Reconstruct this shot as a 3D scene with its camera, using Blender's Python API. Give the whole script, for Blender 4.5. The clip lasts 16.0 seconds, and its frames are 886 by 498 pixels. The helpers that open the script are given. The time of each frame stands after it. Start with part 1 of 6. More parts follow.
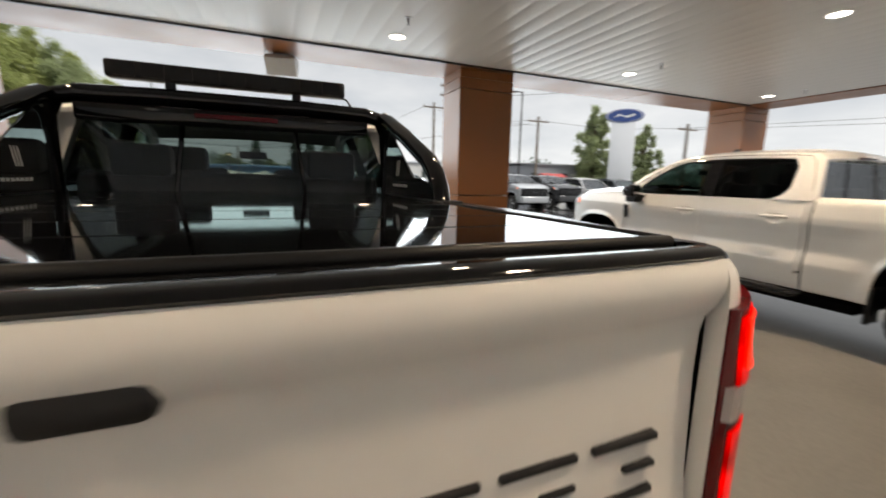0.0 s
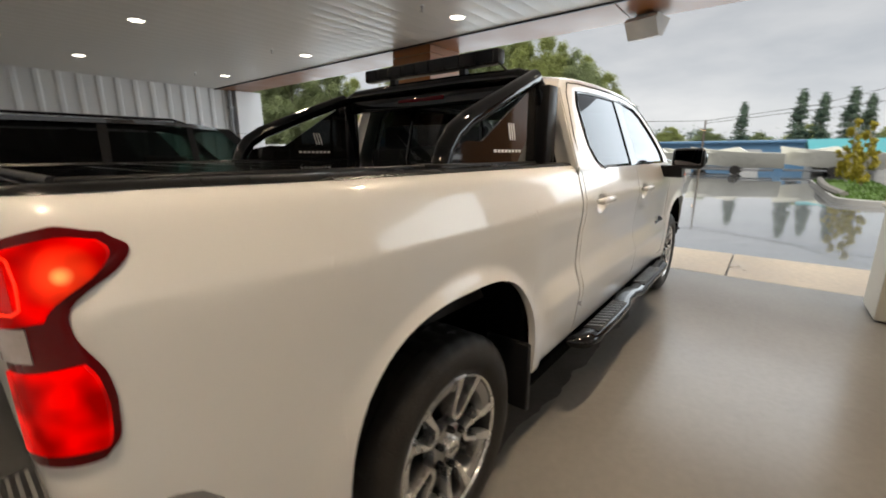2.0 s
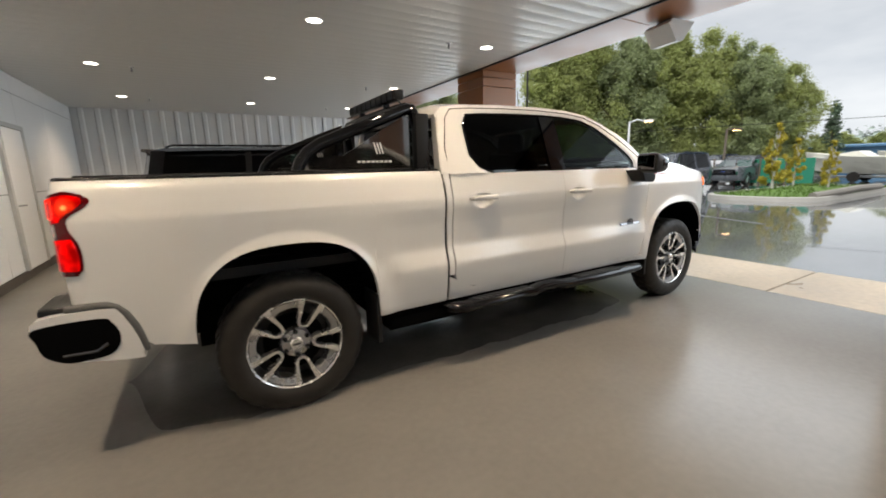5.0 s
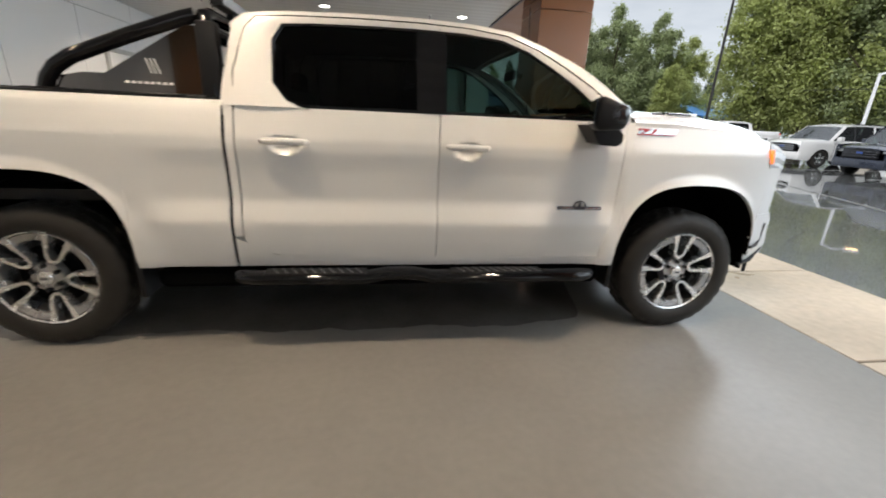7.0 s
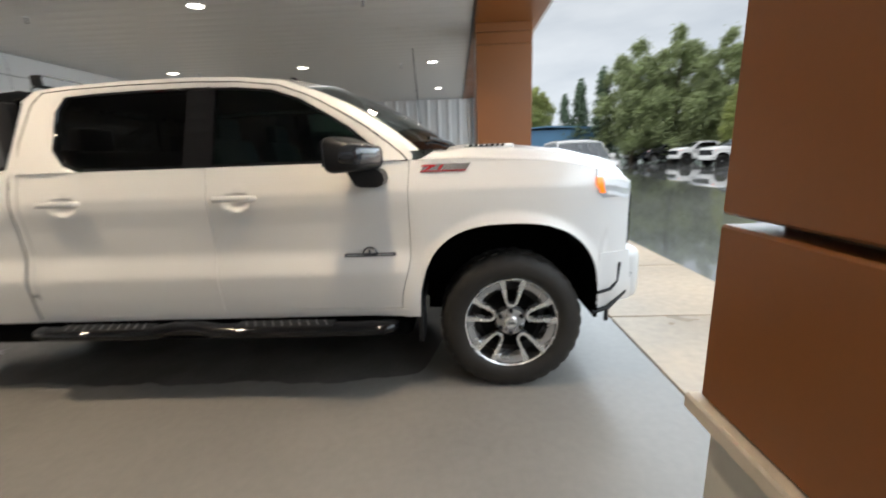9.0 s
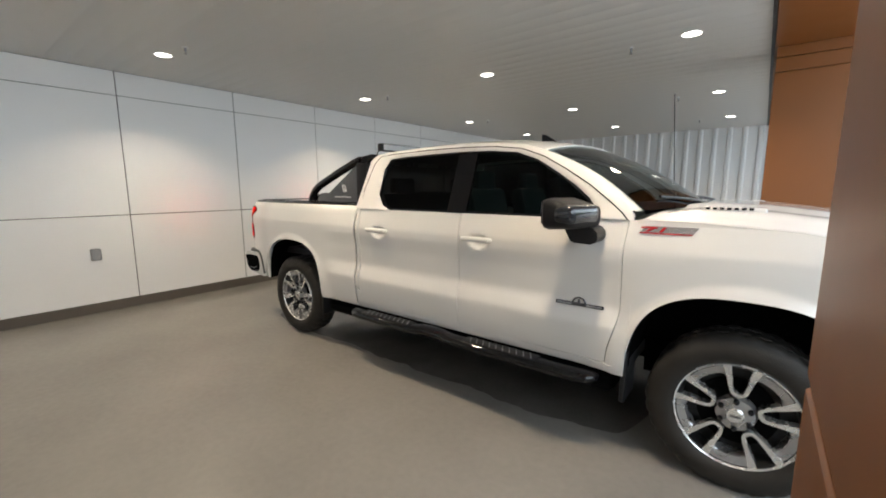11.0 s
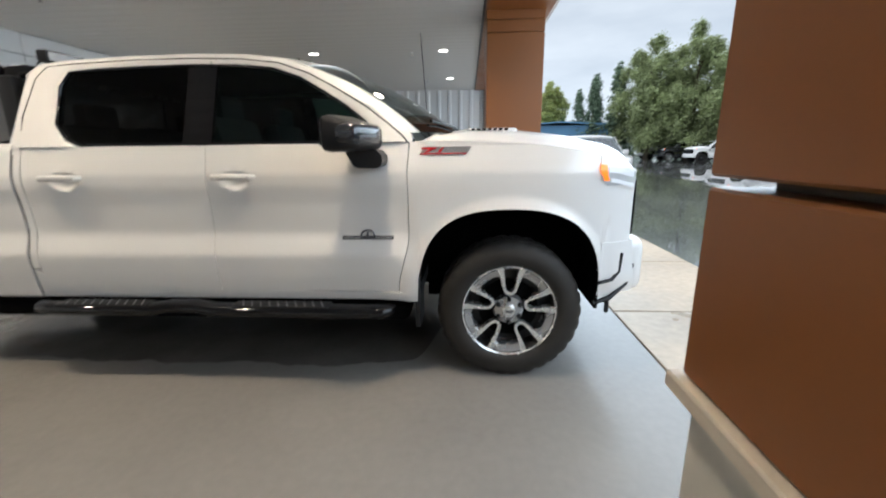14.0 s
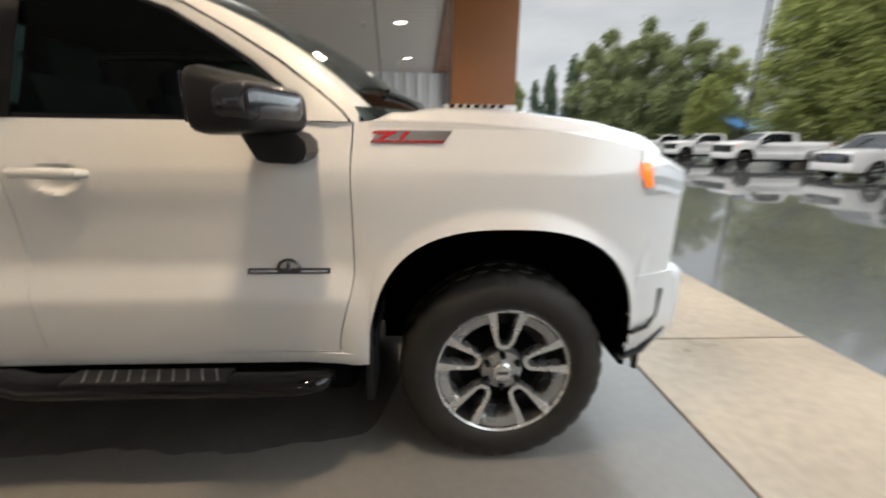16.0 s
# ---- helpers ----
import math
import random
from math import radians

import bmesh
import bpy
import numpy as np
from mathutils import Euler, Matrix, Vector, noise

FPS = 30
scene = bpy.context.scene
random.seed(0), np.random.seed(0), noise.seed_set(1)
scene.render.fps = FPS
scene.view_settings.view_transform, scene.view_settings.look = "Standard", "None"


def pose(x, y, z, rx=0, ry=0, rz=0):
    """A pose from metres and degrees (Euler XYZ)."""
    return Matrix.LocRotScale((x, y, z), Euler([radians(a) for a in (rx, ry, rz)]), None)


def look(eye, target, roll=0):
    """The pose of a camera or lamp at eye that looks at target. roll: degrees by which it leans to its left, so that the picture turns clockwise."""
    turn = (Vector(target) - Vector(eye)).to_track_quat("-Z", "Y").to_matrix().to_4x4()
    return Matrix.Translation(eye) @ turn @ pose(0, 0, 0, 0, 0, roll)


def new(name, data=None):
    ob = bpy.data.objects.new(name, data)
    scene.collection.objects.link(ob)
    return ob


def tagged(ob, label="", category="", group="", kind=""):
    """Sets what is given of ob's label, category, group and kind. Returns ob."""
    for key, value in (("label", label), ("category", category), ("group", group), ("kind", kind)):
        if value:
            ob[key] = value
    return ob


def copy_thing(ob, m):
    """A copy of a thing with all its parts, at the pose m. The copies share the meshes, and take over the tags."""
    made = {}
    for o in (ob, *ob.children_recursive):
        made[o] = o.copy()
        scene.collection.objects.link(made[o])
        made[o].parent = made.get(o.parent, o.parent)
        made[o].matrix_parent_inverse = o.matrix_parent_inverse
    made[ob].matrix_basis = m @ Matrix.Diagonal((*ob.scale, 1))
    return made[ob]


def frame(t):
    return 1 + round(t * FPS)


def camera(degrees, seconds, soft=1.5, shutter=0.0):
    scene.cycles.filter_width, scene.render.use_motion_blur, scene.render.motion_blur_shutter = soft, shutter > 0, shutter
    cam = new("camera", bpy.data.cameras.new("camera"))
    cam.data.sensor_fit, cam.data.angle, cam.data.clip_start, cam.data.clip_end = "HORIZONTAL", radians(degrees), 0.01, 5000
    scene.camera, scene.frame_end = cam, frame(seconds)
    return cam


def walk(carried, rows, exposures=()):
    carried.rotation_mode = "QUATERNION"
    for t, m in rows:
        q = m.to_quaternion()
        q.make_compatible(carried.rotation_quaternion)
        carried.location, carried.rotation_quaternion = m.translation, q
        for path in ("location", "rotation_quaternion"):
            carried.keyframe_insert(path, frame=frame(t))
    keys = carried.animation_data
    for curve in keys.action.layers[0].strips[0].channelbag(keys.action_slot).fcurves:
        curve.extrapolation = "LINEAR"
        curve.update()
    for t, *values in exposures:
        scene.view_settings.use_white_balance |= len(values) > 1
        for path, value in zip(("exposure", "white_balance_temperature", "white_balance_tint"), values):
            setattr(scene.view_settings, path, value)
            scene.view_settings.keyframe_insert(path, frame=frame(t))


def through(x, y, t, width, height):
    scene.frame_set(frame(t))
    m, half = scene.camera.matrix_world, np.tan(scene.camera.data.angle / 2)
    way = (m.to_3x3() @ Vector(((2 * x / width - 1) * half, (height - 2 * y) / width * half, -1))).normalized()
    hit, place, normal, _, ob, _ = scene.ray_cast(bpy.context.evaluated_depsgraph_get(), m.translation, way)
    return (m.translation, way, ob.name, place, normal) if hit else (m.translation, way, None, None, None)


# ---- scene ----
cam = camera(95.0, 16.0, soft=1.8, shutter=0.4)
PATH = [
    (0, (-1.305, -0.208, 1.459), (0.513, -0.97, 1.122), 1.3),
    (0.5, (-1.22, -0.572, 1.456), (0.745, -0.771, 1.142), -0.3),
    (1, (-1.164, -0.897, 1.42), (0.725, -0.407, 0.981), -0.8),
    (1.5, (-1.021, -1.273, 1.426), (0.74, -0.428, 0.996), 1.8),
    (2, (-0.991, -1.686, 1.417), (0.536, -0.478, 0.958), -0.1),
    (2.5, (-0.838, -2.024, 1.415), (0.587, -0.69, 0.981), 6.2),
    (3, (-0.828, -2.413, 1.431), (0.436, -0.894, 1.125), 0.4),
    (3.5, (-1.014, -2.746, 1.415), (0.227, -1.203, 1.132), 2.0),
    (3.7, (-1.063, -2.857, 1.402), (0.182, -1.324, 1.086), 1.4),
    (5.8, (0.428, -3.317, 1.332), (1.161, -1.506, 0.907), 0.8),
    (6, (0.649, -3.291, 1.316), (1.297, -1.456, 0.857), 1.8),
    (6.5, (1.263, -3.317, 1.297), (1.652, -1.432, 0.753), -1.1),
    (7, (1.811, -3.241, 1.323), (2.096, -1.36, 0.705), 2.6),
    (7.5, (2.348, -3.263, 1.385), (2.924, -1.383, 1.016), 1.7),
    (8, (2.822, -3.178, 1.396), (3.341, -1.253, 1.238), -0.8),
    (8.5, (3.206, -3.124, 1.398), (3.53, -1.158, 1.223), -1.6),
    (9, (3.452, -3.132, 1.35), (3.378, -1.184, 0.905), -2.1),
    (9.5, (3.584, -3.087, 1.334), (2.962, -1.258, 0.816), -0.8),
    (10, (3.711, -3.246, 1.339), (2.625, -1.674, 0.748), -0.3),
    (10.2, (3.757, -3.236, 1.366), (2.534, -1.712, 0.941), -1.6),
    (12.5, (3.701, -3.342, 1.658), (2.596, -1.697, 1.384), 2.6),
    (13, (3.567, -3.325, 1.294), (2.907, -1.519, 0.741), 3.9),
    (13.5, (3.522, -3.261, 1.255), (3.215, -1.415, 0.55), 6.4),
    (14, (3.508, -3.11, 1.294), (3.389, -1.171, 0.821), -0.7),
    (14.5, (3.47, -2.929, 1.318), (3.553, -0.972, 0.914), 2.1),
    (15, (3.314, -2.838, 1.351), (3.931, -0.951, 1.107), 2.7),
    (15.5, (3.298, -2.716, 1.316), (3.927, -0.84, 1.021), 1.5),
    (16, (3.434, -2.342, 1.288), (3.531, -0.415, 0.762), 0.7),
]
walk(cam, [(t, look(eye, target, roll)) for t, eye, target, roll in PATH], exposures=((0, 0.12, 6850, 11), (0.5, 0.08, 6850, 11), (1, -0.02, 6850, 11), (1.5, -0.14, 6850, 11), (2, -0.10, 6800, 11), (3.5, 0.08, 6750, 11), (6, 0.14, 6500, 10), (7, 0.17, 6450, 10), (9, 0.12, 6400, 9), (12.5, 0.30, 6100, 8), (13.2, 0.18, 5900, 8), (14.2, 0.20, 6050, 8), (15.2, 0.10, 6450, 9), (16, -0.08, 6750, 10)))

# ---- world, daylight and lamps ----
world = bpy.data.worlds.new("overcast_sky")
scene.world = world
world.use_nodes = True
wn, wl = world.node_tree.nodes, world.node_tree.links
wn.clear()
w_out = wn.new("ShaderNodeOutputWorld")
w_bg = wn.new("ShaderNodeBackground")
w_sky = wn.new("ShaderNodeTexSky")
w_sky.sky_type, w_sky.sun_disc = "NISHITA", False
w_sky.sun_elevation, w_sky.sun_rotation = radians(48), radians(239)
w_co = wn.new("ShaderNodeTexCoord")
w_map = wn.new("ShaderNodeMapping")
w_map.inputs["Scale"].default_value = (1.0, 1.0, 3.2)
w_noise = wn.new("ShaderNodeTexNoise")
w_noise.inputs["Scale"].default_value, w_noise.inputs["Detail"].default_value = 2.6, 7.0
w_noise.inputs["Roughness"].default_value = 0.55
w_ramp = wn.new("ShaderNodeValToRGB")
w_ramp.color_ramp.elements[0].position, w_ramp.color_ramp.elements[0].color = 0.30, (6.0, 6.5, 7.1, 1)
w_ramp.color_ramp.elements[1].position, w_ramp.color_ramp.elements[1].color = 0.72, (9.2, 9.5, 9.8, 1)
w_mix = wn.new("ShaderNodeMixRGB")
w_mix.inputs[0].default_value = 0.93
wl.new(w_co.outputs["Generated"], w_map.inputs["Vector"])
wl.new(w_map.outputs[0], w_noise.inputs["Vector"])
wl.new(w_noise.outputs["Fac"], w_ramp.inputs["Fac"])
wl.new(w_sky.outputs[0], w_mix.inputs[1])
wl.new(w_ramp.outputs[0], w_mix.inputs[2])
# a bright band along the horizon, then grey cloud that brightens evenly towards the zenith, as an overcast sky does
w_sep = wn.new("ShaderNodeSeparateXYZ")
w_high = wn.new("ShaderNodeMapRange")
w_high.inputs["From Min"].default_value, w_high.inputs["From Max"].default_value = 0.02, 0.45
w_high.inputs["To Min"].default_value, w_high.inputs["To Max"].default_value = 1.10, 0.78
w_fade = wn.new("ShaderNodeMixRGB")
w_fade.blend_type, w_fade.inputs[0].default_value = "MULTIPLY", 1.0
wl.new(w_co.outputs["Generated"], w_sep.inputs[0])
wl.new(w_sep.outputs["Z"], w_high.inputs["Value"])
w_zenith = wn.new("ShaderNodeMapRange")
w_zenith.interpolation_type = "SMOOTHSTEP"
w_zenith.inputs["From Min"].default_value, w_zenith.inputs["From Max"].default_value = 0.45, 1.0
w_zenith.inputs["To Min"].default_value, w_zenith.inputs["To Max"].default_value = 1.0, 3.5
w_grow = wn.new("ShaderNodeMath")
w_grow.operation = "MULTIPLY"
wl.new(w_sep.outputs["Z"], w_zenith.inputs["Value"])
wl.new(w_high.outputs[0], w_grow.inputs[0])
wl.new(w_zenith.outputs[0], w_grow.inputs[1])
wl.new(w_mix.outputs[0], w_fade.inputs[1])
wl.new(w_grow.outputs[0], w_fade.inputs[2])
wl.new(w_fade.outputs[0], w_bg.inputs["Color"])
wl.new(w_bg.outputs[0], w_out.inputs["Surface"])
w_bg.inputs["Strength"].default_value = 0.096

sun = new("sun", bpy.data.lights.new("sun", "SUN"))
sun.data.energy, sun.data.angle, sun.data.color = 1.9, radians(25), (1.0, 0.98, 0.95)
sun.matrix_world = look((-20, -12, 26), (0, 0, 0))

# added lamp that boosts the sky's daylight through the open side, from just outside the canopy's edge
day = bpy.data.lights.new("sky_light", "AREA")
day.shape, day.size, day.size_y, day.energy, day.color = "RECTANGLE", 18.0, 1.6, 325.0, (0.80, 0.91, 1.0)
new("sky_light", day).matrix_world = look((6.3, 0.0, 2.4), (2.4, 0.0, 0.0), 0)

CEIL = 2.92          # underside of the soffit
LIGHT_X = (3.10, 0.87, -1.42)
LIGHT_Y = (-7.75, -4.72, -1.48, 1.34, 4.3, 7.05)
LAMP_WATT = 19.0
LAMP_SPREAD = 122
LAMP_COLOUR = (1.0, 0.80, 0.57)


# ---- materials ----
def material(name, colour, rough=0.5, metal=0.0, vary=0.10, scale=4.0, fine=70.0, bump=0.0, coat=0.0,
             island=0.0, rough_vary=0.08, stretch=(1, 1, 1), bump_scale=None, shine=0.5, through=0.0):
    """A surface with broad and fine variation of colour and gloss, and an optional relief."""
    m = bpy.data.materials.new(name)
    m.use_nodes = True
    n, l = m.node_tree.nodes, m.node_tree.links
    b = n["Principled BSDF"]
    co = n.new("ShaderNodeTexCoord")
    mp = n.new("ShaderNodeMapping")
    mp.inputs["Scale"].default_value = stretch
    l.new(co.outputs["Object"], mp.inputs["Vector"])
    big, small = n.new("ShaderNodeTexNoise"), n.new("ShaderNodeTexNoise")
    big.inputs["Scale"].default_value, big.inputs["Detail"].default_value = scale, 4
    small.inputs["Scale"].default_value, small.inputs["Detail"].default_value = fine, 3
    l.new(mp.outputs[0], big.inputs["Vector"])
    l.new(mp.outputs[0], small.inputs["Vector"])
    mix = n.new("ShaderNodeMath")
    mix.operation = "MULTIPLY_ADD"
    l.new(small.outputs["Fac"], mix.inputs[0])
    mix.inputs[1].default_value = 0.4
    l.new(big.outputs["Fac"], mix.inputs[2])
    spread = n.new("ShaderNodeMapRange")
    spread.inputs["From Min"].default_value, spread.inputs["From Max"].default_value = 0.35, 1.05
    spread.inputs["To Min"].default_value, spread.inputs["To Max"].default_value = 1 - vary, 1 + vary
    l.new(mix.outputs[0], spread.inputs["Value"])
    col = n.new("ShaderNodeMixRGB")
    col.blend_type, col.inputs[0].default_value = "MULTIPLY", 1.0
    col.inputs[1].default_value = (*colour, 1)
    l.new(spread.outputs[0], col.inputs[2])
    last = col
    if island:
        geo = n.new("ShaderNodeNewGeometry")
        shift = n.new("ShaderNodeMapRange")
        shift.inputs["To Min"].default_value, shift.inputs["To Max"].default_value = 1 - island, 1 + island
        l.new(geo.outputs["Random Per Island"], shift.inputs["Value"])
        last = n.new("ShaderNodeMixRGB")
        last.blend_type, last.inputs[0].default_value = "MULTIPLY", 1.0
        l.new(col.outputs[0], last.inputs[1])
        l.new(shift.outputs[0], last.inputs[2])
    l.new(last.outputs[0], b.inputs["Base Color"])
    rr = n.new("ShaderNodeMapRange")
    rr.inputs["From Min"].default_value, rr.inputs["From Max"].default_value = 0.3, 0.7
    rr.inputs["To Min"].default_value = max(0.02, rough - rough_vary * rough * 2)
    rr.inputs["To Max"].default_value = min(1.0, rough + rough_vary * rough * 2)
    l.new(big.outputs["Fac"], rr.inputs["Value"])
    l.new(rr.outputs[0], b.inputs["Roughness"])
    b.inputs["Metallic"].default_value = metal
    b.inputs["Specular IOR Level"].default_value = shine
    if through:
        thin, both = n.new("ShaderNodeBsdfTranslucent"), n.new("ShaderNodeMixShader")
        l.new(last.outputs[0], thin.inputs["Color"])
        both.inputs[0].default_value = through
        l.new(b.outputs[0], both.inputs[1])
        l.new(thin.outputs[0], both.inputs[2])
        l.new(both.outputs[0], n["Material Output"].inputs["Surface"])
    if coat:
        b.inputs["Coat Weight"].default_value, b.inputs["Coat Roughness"].default_value = coat, 0.03
    if bump:
        bp = n.new("ShaderNodeBump")
        bp.inputs["Strength"].default_value, bp.inputs["Distance"].default_value = bump, 0.01
        l.new(small.outputs["Fac"] if bump_scale is None else big.outputs["Fac"], bp.inputs["Height"])
        l.new(bp.outputs[0], b.inputs["Normal"])
    return m


def glass(name, tint, gloss=0.03, sheen=0.035):
    """A thin pane: see-through with a tint, and a mirror sheen that grows at grazing angles."""
    m = bpy.data.materials.new(name)
    m.use_nodes = True
    n, l = m.node_tree.nodes, m.node_tree.links
    n.remove(n["Principled BSDF"])
    clear, shine, mix, edge = (n.new(k) for k in ("ShaderNodeBsdfTransparent", "ShaderNodeBsdfGlossy", "ShaderNodeMixShader", "ShaderNodeLayerWeight"))
    rise, amount = n.new("ShaderNodeMath"), n.new("ShaderNodeMath")
    clear.inputs["Color"].default_value = (*tint, 1)
    shine.inputs["Roughness"].default_value = gloss
    shine.inputs["Color"].default_value = (0.95, 0.97, 1, 1)
    edge.inputs["Blend"].default_value = 0.5
    rise.operation, rise.inputs[1].default_value = "POWER", 5.0
    amount.operation, amount.inputs[1].default_value, amount.inputs[2].default_value = "MULTIPLY_ADD", 0.89, sheen
    l.new(edge.outputs["Facing"], rise.inputs[0])
    l.new(rise.outputs[0], amount.inputs[0])
    l.new(amount.outputs[0], mix.inputs[0])
    l.new(clear.outputs[0], mix.inputs[1])
    l.new(shine.outputs[0], mix.inputs[2])
    l.new(mix.outputs[0], n["Material Output"].inputs["Surface"])
    return m


def glow(name, colour, strength):
    m = bpy.data.materials.new(name)
    m.use_nodes = True
    b = m.node_tree.nodes["Principled BSDF"]
    b.inputs["Base Color"].default_value = (*colour, 1)
    b.inputs["Emission Color"].default_value = (*colour, 1)
    b.inputs["Emission Strength"].default_value = strength
    b.inputs["Roughness"].default_value = 0.2
    return m


def lit_lens(name, base, light, low, high):
    """A lamp lens lit from inside, unevenly, by facets."""
    m = glow(name, base, 1.0)
    n, l = m.node_tree.nodes, m.node_tree.links
    b = n["Principled BSDF"]
    b.inputs["Emission Color"].default_value = (*light, 1)
    co = n.new("ShaderNodeTexCoord")
    cell = n.new("ShaderNodeTexNoise")
    cell.inputs["Scale"].default_value, cell.inputs["Detail"].default_value = 16.0, 1.0
    l.new(co.outputs["Object"], cell.inputs["Vector"])
    r = n.new("ShaderNodeMapRange")
    r.inputs["From Min"].default_value, r.inputs["From Max"].default_value = 0.35, 0.65
    r.inputs["To Min"].default_value, r.inputs["To Max"].default_value = low, high
    l.new(cell.outputs["Fac"], r.inputs["Value"])
    l.new(r.outputs[0], b.inputs["Emission Strength"])
    # the bulb behind the upper lens, alike on both sides
    fold_y = n.new("ShaderNodeVectorMath")
    fold_y.operation = "ABSOLUTE"
    l.new(co.outputs["Object"], fold_y.inputs[0])
    way = n.new("ShaderNodeVectorMath")
    way.operation = "DISTANCE"
    way.inputs[1].default_value = (0.893, 0.832, 1.245)
    l.new(fold_y.outputs[0], way.inputs[0])
    ramp = n.new("ShaderNodeValToRGB")
    ramp.color_ramp.elements[0].position, ramp.color_ramp.elements[0].color = 0.003, (1.9, 0.62, 0.16, 1)
    ramp.color_ramp.elements[1].position, ramp.color_ramp.elements[1].color = 0.048, (*light, 1)
    mid = ramp.color_ramp.elements.new(0.015)
    mid.color = (1.3, 0.06, 0.012, 1)
    l.new(way.outputs["Value"], ramp.inputs["Fac"])
    l.new(ramp.outputs["Color"], b.inputs["Emission Color"])
    b.inputs["Specular IOR Level"].default_value, b.inputs["Roughness"].default_value = 0.06, 0.1
    return m


WHITE_PAINT = material("white_paint", (0.71, 0.70, 0.685), 0.35, 0, 0.02, 2, 180, coat=0.9, rough_vary=0.04)
BLACK_PAINT = material("black_paint", (0.007, 0.007, 0.008), 0.20, 0, 0.1, 2, 150, coat=1.0)
GREY_PAINT = material("grey_paint", (0.10, 0.11, 0.12), 0.3, 0.3, 0.06, 2, 150, coat=1.0)
NAVY_PAINT = material("navy_paint", (0.02, 0.026, 0.045), 0.28, 0.2, 0.06, 2, 150, coat=1.0)
SILVER_PAINT = material("silver_paint", (0.42, 0.43, 0.44), 0.32, 0.5, 0.06, 2, 150, coat=1.0)
BLACK_PLASTIC = material("black_plastic", (0.012, 0.012, 0.013), 0.40, 0, 0.2, 6, 220, bump=0.05, shine=0.25)
GLOSS_BLACK = material("gloss_black", (0.004, 0.004, 0.005), 0.05, 0, 0.15, 4, 120, shine=0.4)
RAIL_BLACK = material("satin_black_rail", (0.008, 0.008, 0.009), 0.26, 0, 0.2, 4, 160, bump=0.02, shine=0.35)
PLATE_BLACK = material("smoked_gloss_plate", (0.012, 0.011, 0.010), 0.05, 0, 0.15, 4, 120, shine=1.0, coat=1.0)
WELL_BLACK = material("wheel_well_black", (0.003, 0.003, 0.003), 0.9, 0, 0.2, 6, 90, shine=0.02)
RUBBER = material("tyre_rubber", (0.024, 0.0215, 0.019), 0.5, 0, 0.3, 9, 160, bump=0.25, shine=0.25)
RIM_DARK = material("rim_dark_grey", (0.02, 0.02, 0.021), 0.4, 0.6, 0.12, 9, 120)
RIM_GREY = material("rim_satin_grey", (0.40, 0.40, 0.405), 0.28, 0.8, 0.04, 9, 60)
RIM_BRIGHT = material("rim_machined_alloy", (0.78, 0.78, 0.78), 0.26, 0.85, 0.04, 12, 60)
MIRROR_CAP = material("mirror_cap_paint", (0.014, 0.016, 0.021), 0.16, 0, 0.06, 4, 120, coat=0.5)
MIRROR_DIM = material("dimmed_mirror", (0.10, 0.10, 0.11), 0.05, 1.0, 0.03, 6, 100)
STEEL = material("brushed_steel", (0.35, 0.35, 0.36), 0.35, 1.0, 0.12, 8, 160)
SEAT_CLOTH = material("seat_cloth", (0.018, 0.018, 0.019), 0.8, 0, 0.2, 12, 200, bump=0.2)
CABIN_TRIM = material("cabin_trim", (0.02, 0.02, 0.021), 0.6, 0, 0.15, 6, 120)
HEADLINER = material("headliner", (0.16, 0.155, 0.15), 0.9, 0, 0.06, 8, 150)
GLASS_DARK = glass("tinted_glass", (0.03, 0.03, 0.03), 0.02, 0.012)
GLASS_FRONT = glass("front_glass", (0.16, 0.24, 0.21), 0.02, 0.016)
GLASS_CLEAR = glass("windscreen_glass", (0.42, 0.48, 0.46), 0.03, 0.09)
GLASS_REAR = glass("rear_screen_glass", (0.40, 0.44, 0.43))
LAMP_RED = lit_lens("tail_lamp_lit_red", (0.10, 0.0, 0.0), (1.0, 0.0, 0.0), 0.22, 1.0)
LAMP_GUIDE = glow("tail_lamp_guide", (1.0, 0.03, 0.008), 0.85)
GREY_PLASTIC = material("grey_plastic", (0.09, 0.09, 0.088), 0.5, 0, 0.15, 6, 200, bump=0.06)
LAMP_DEEP = material("tail_lamp_deep_red", (0.085, 0.001, 0.002), 0.08, 0, 0.1, 8, 90, shine=0.3)
LAMP_CORE = glow("tail_lamp_dim_core", (0.45, 0.002, 0.002), 0.45)
LAMP_AMBER = glow("amber_marker_lit", (1.0, 0.17, 0.01), 1.0)
LAMP_DAY = glow("daytime_lamp_lit", (0.62, 0.64, 0.67), 0.2)
LAMP_REVERSE = material("reversing_lens", (0.36, 0.31, 0.31), 0.10, 0.1, 0.25, 14, 90, coat=1.0)
LAMP_CLEAR = material("headlamp_clear", (0.68, 0.70, 0.72), 0.08, 0.3, 0.1, 10, 90, coat=1.0)
BADGE_RED = material("badge_red", (0.42, 0.02, 0.025), 0.25, 0, 0.08, 8, 120, coat=0.5)
BADGE_SILVER = material("badge_silver", (0.55, 0.55, 0.56), 0.22, 0.9, 0.08, 8, 120)
BADGE_DARK = material("badge_dark_chrome", (0.10, 0.10, 0.11), 0.25, 0.9, 0.08, 8, 120)
PRINT_WHITE = material("white_print", (0.75, 0.75, 0.75), 0.5, 0, 0.05, 8, 120)
FLOOR_MAT = material("painted_concrete_floor", (0.200, 0.192, 0.177), 0.235, 0, 0.17, 0.9, 22, rough_vary=0.04, shine=0.3)
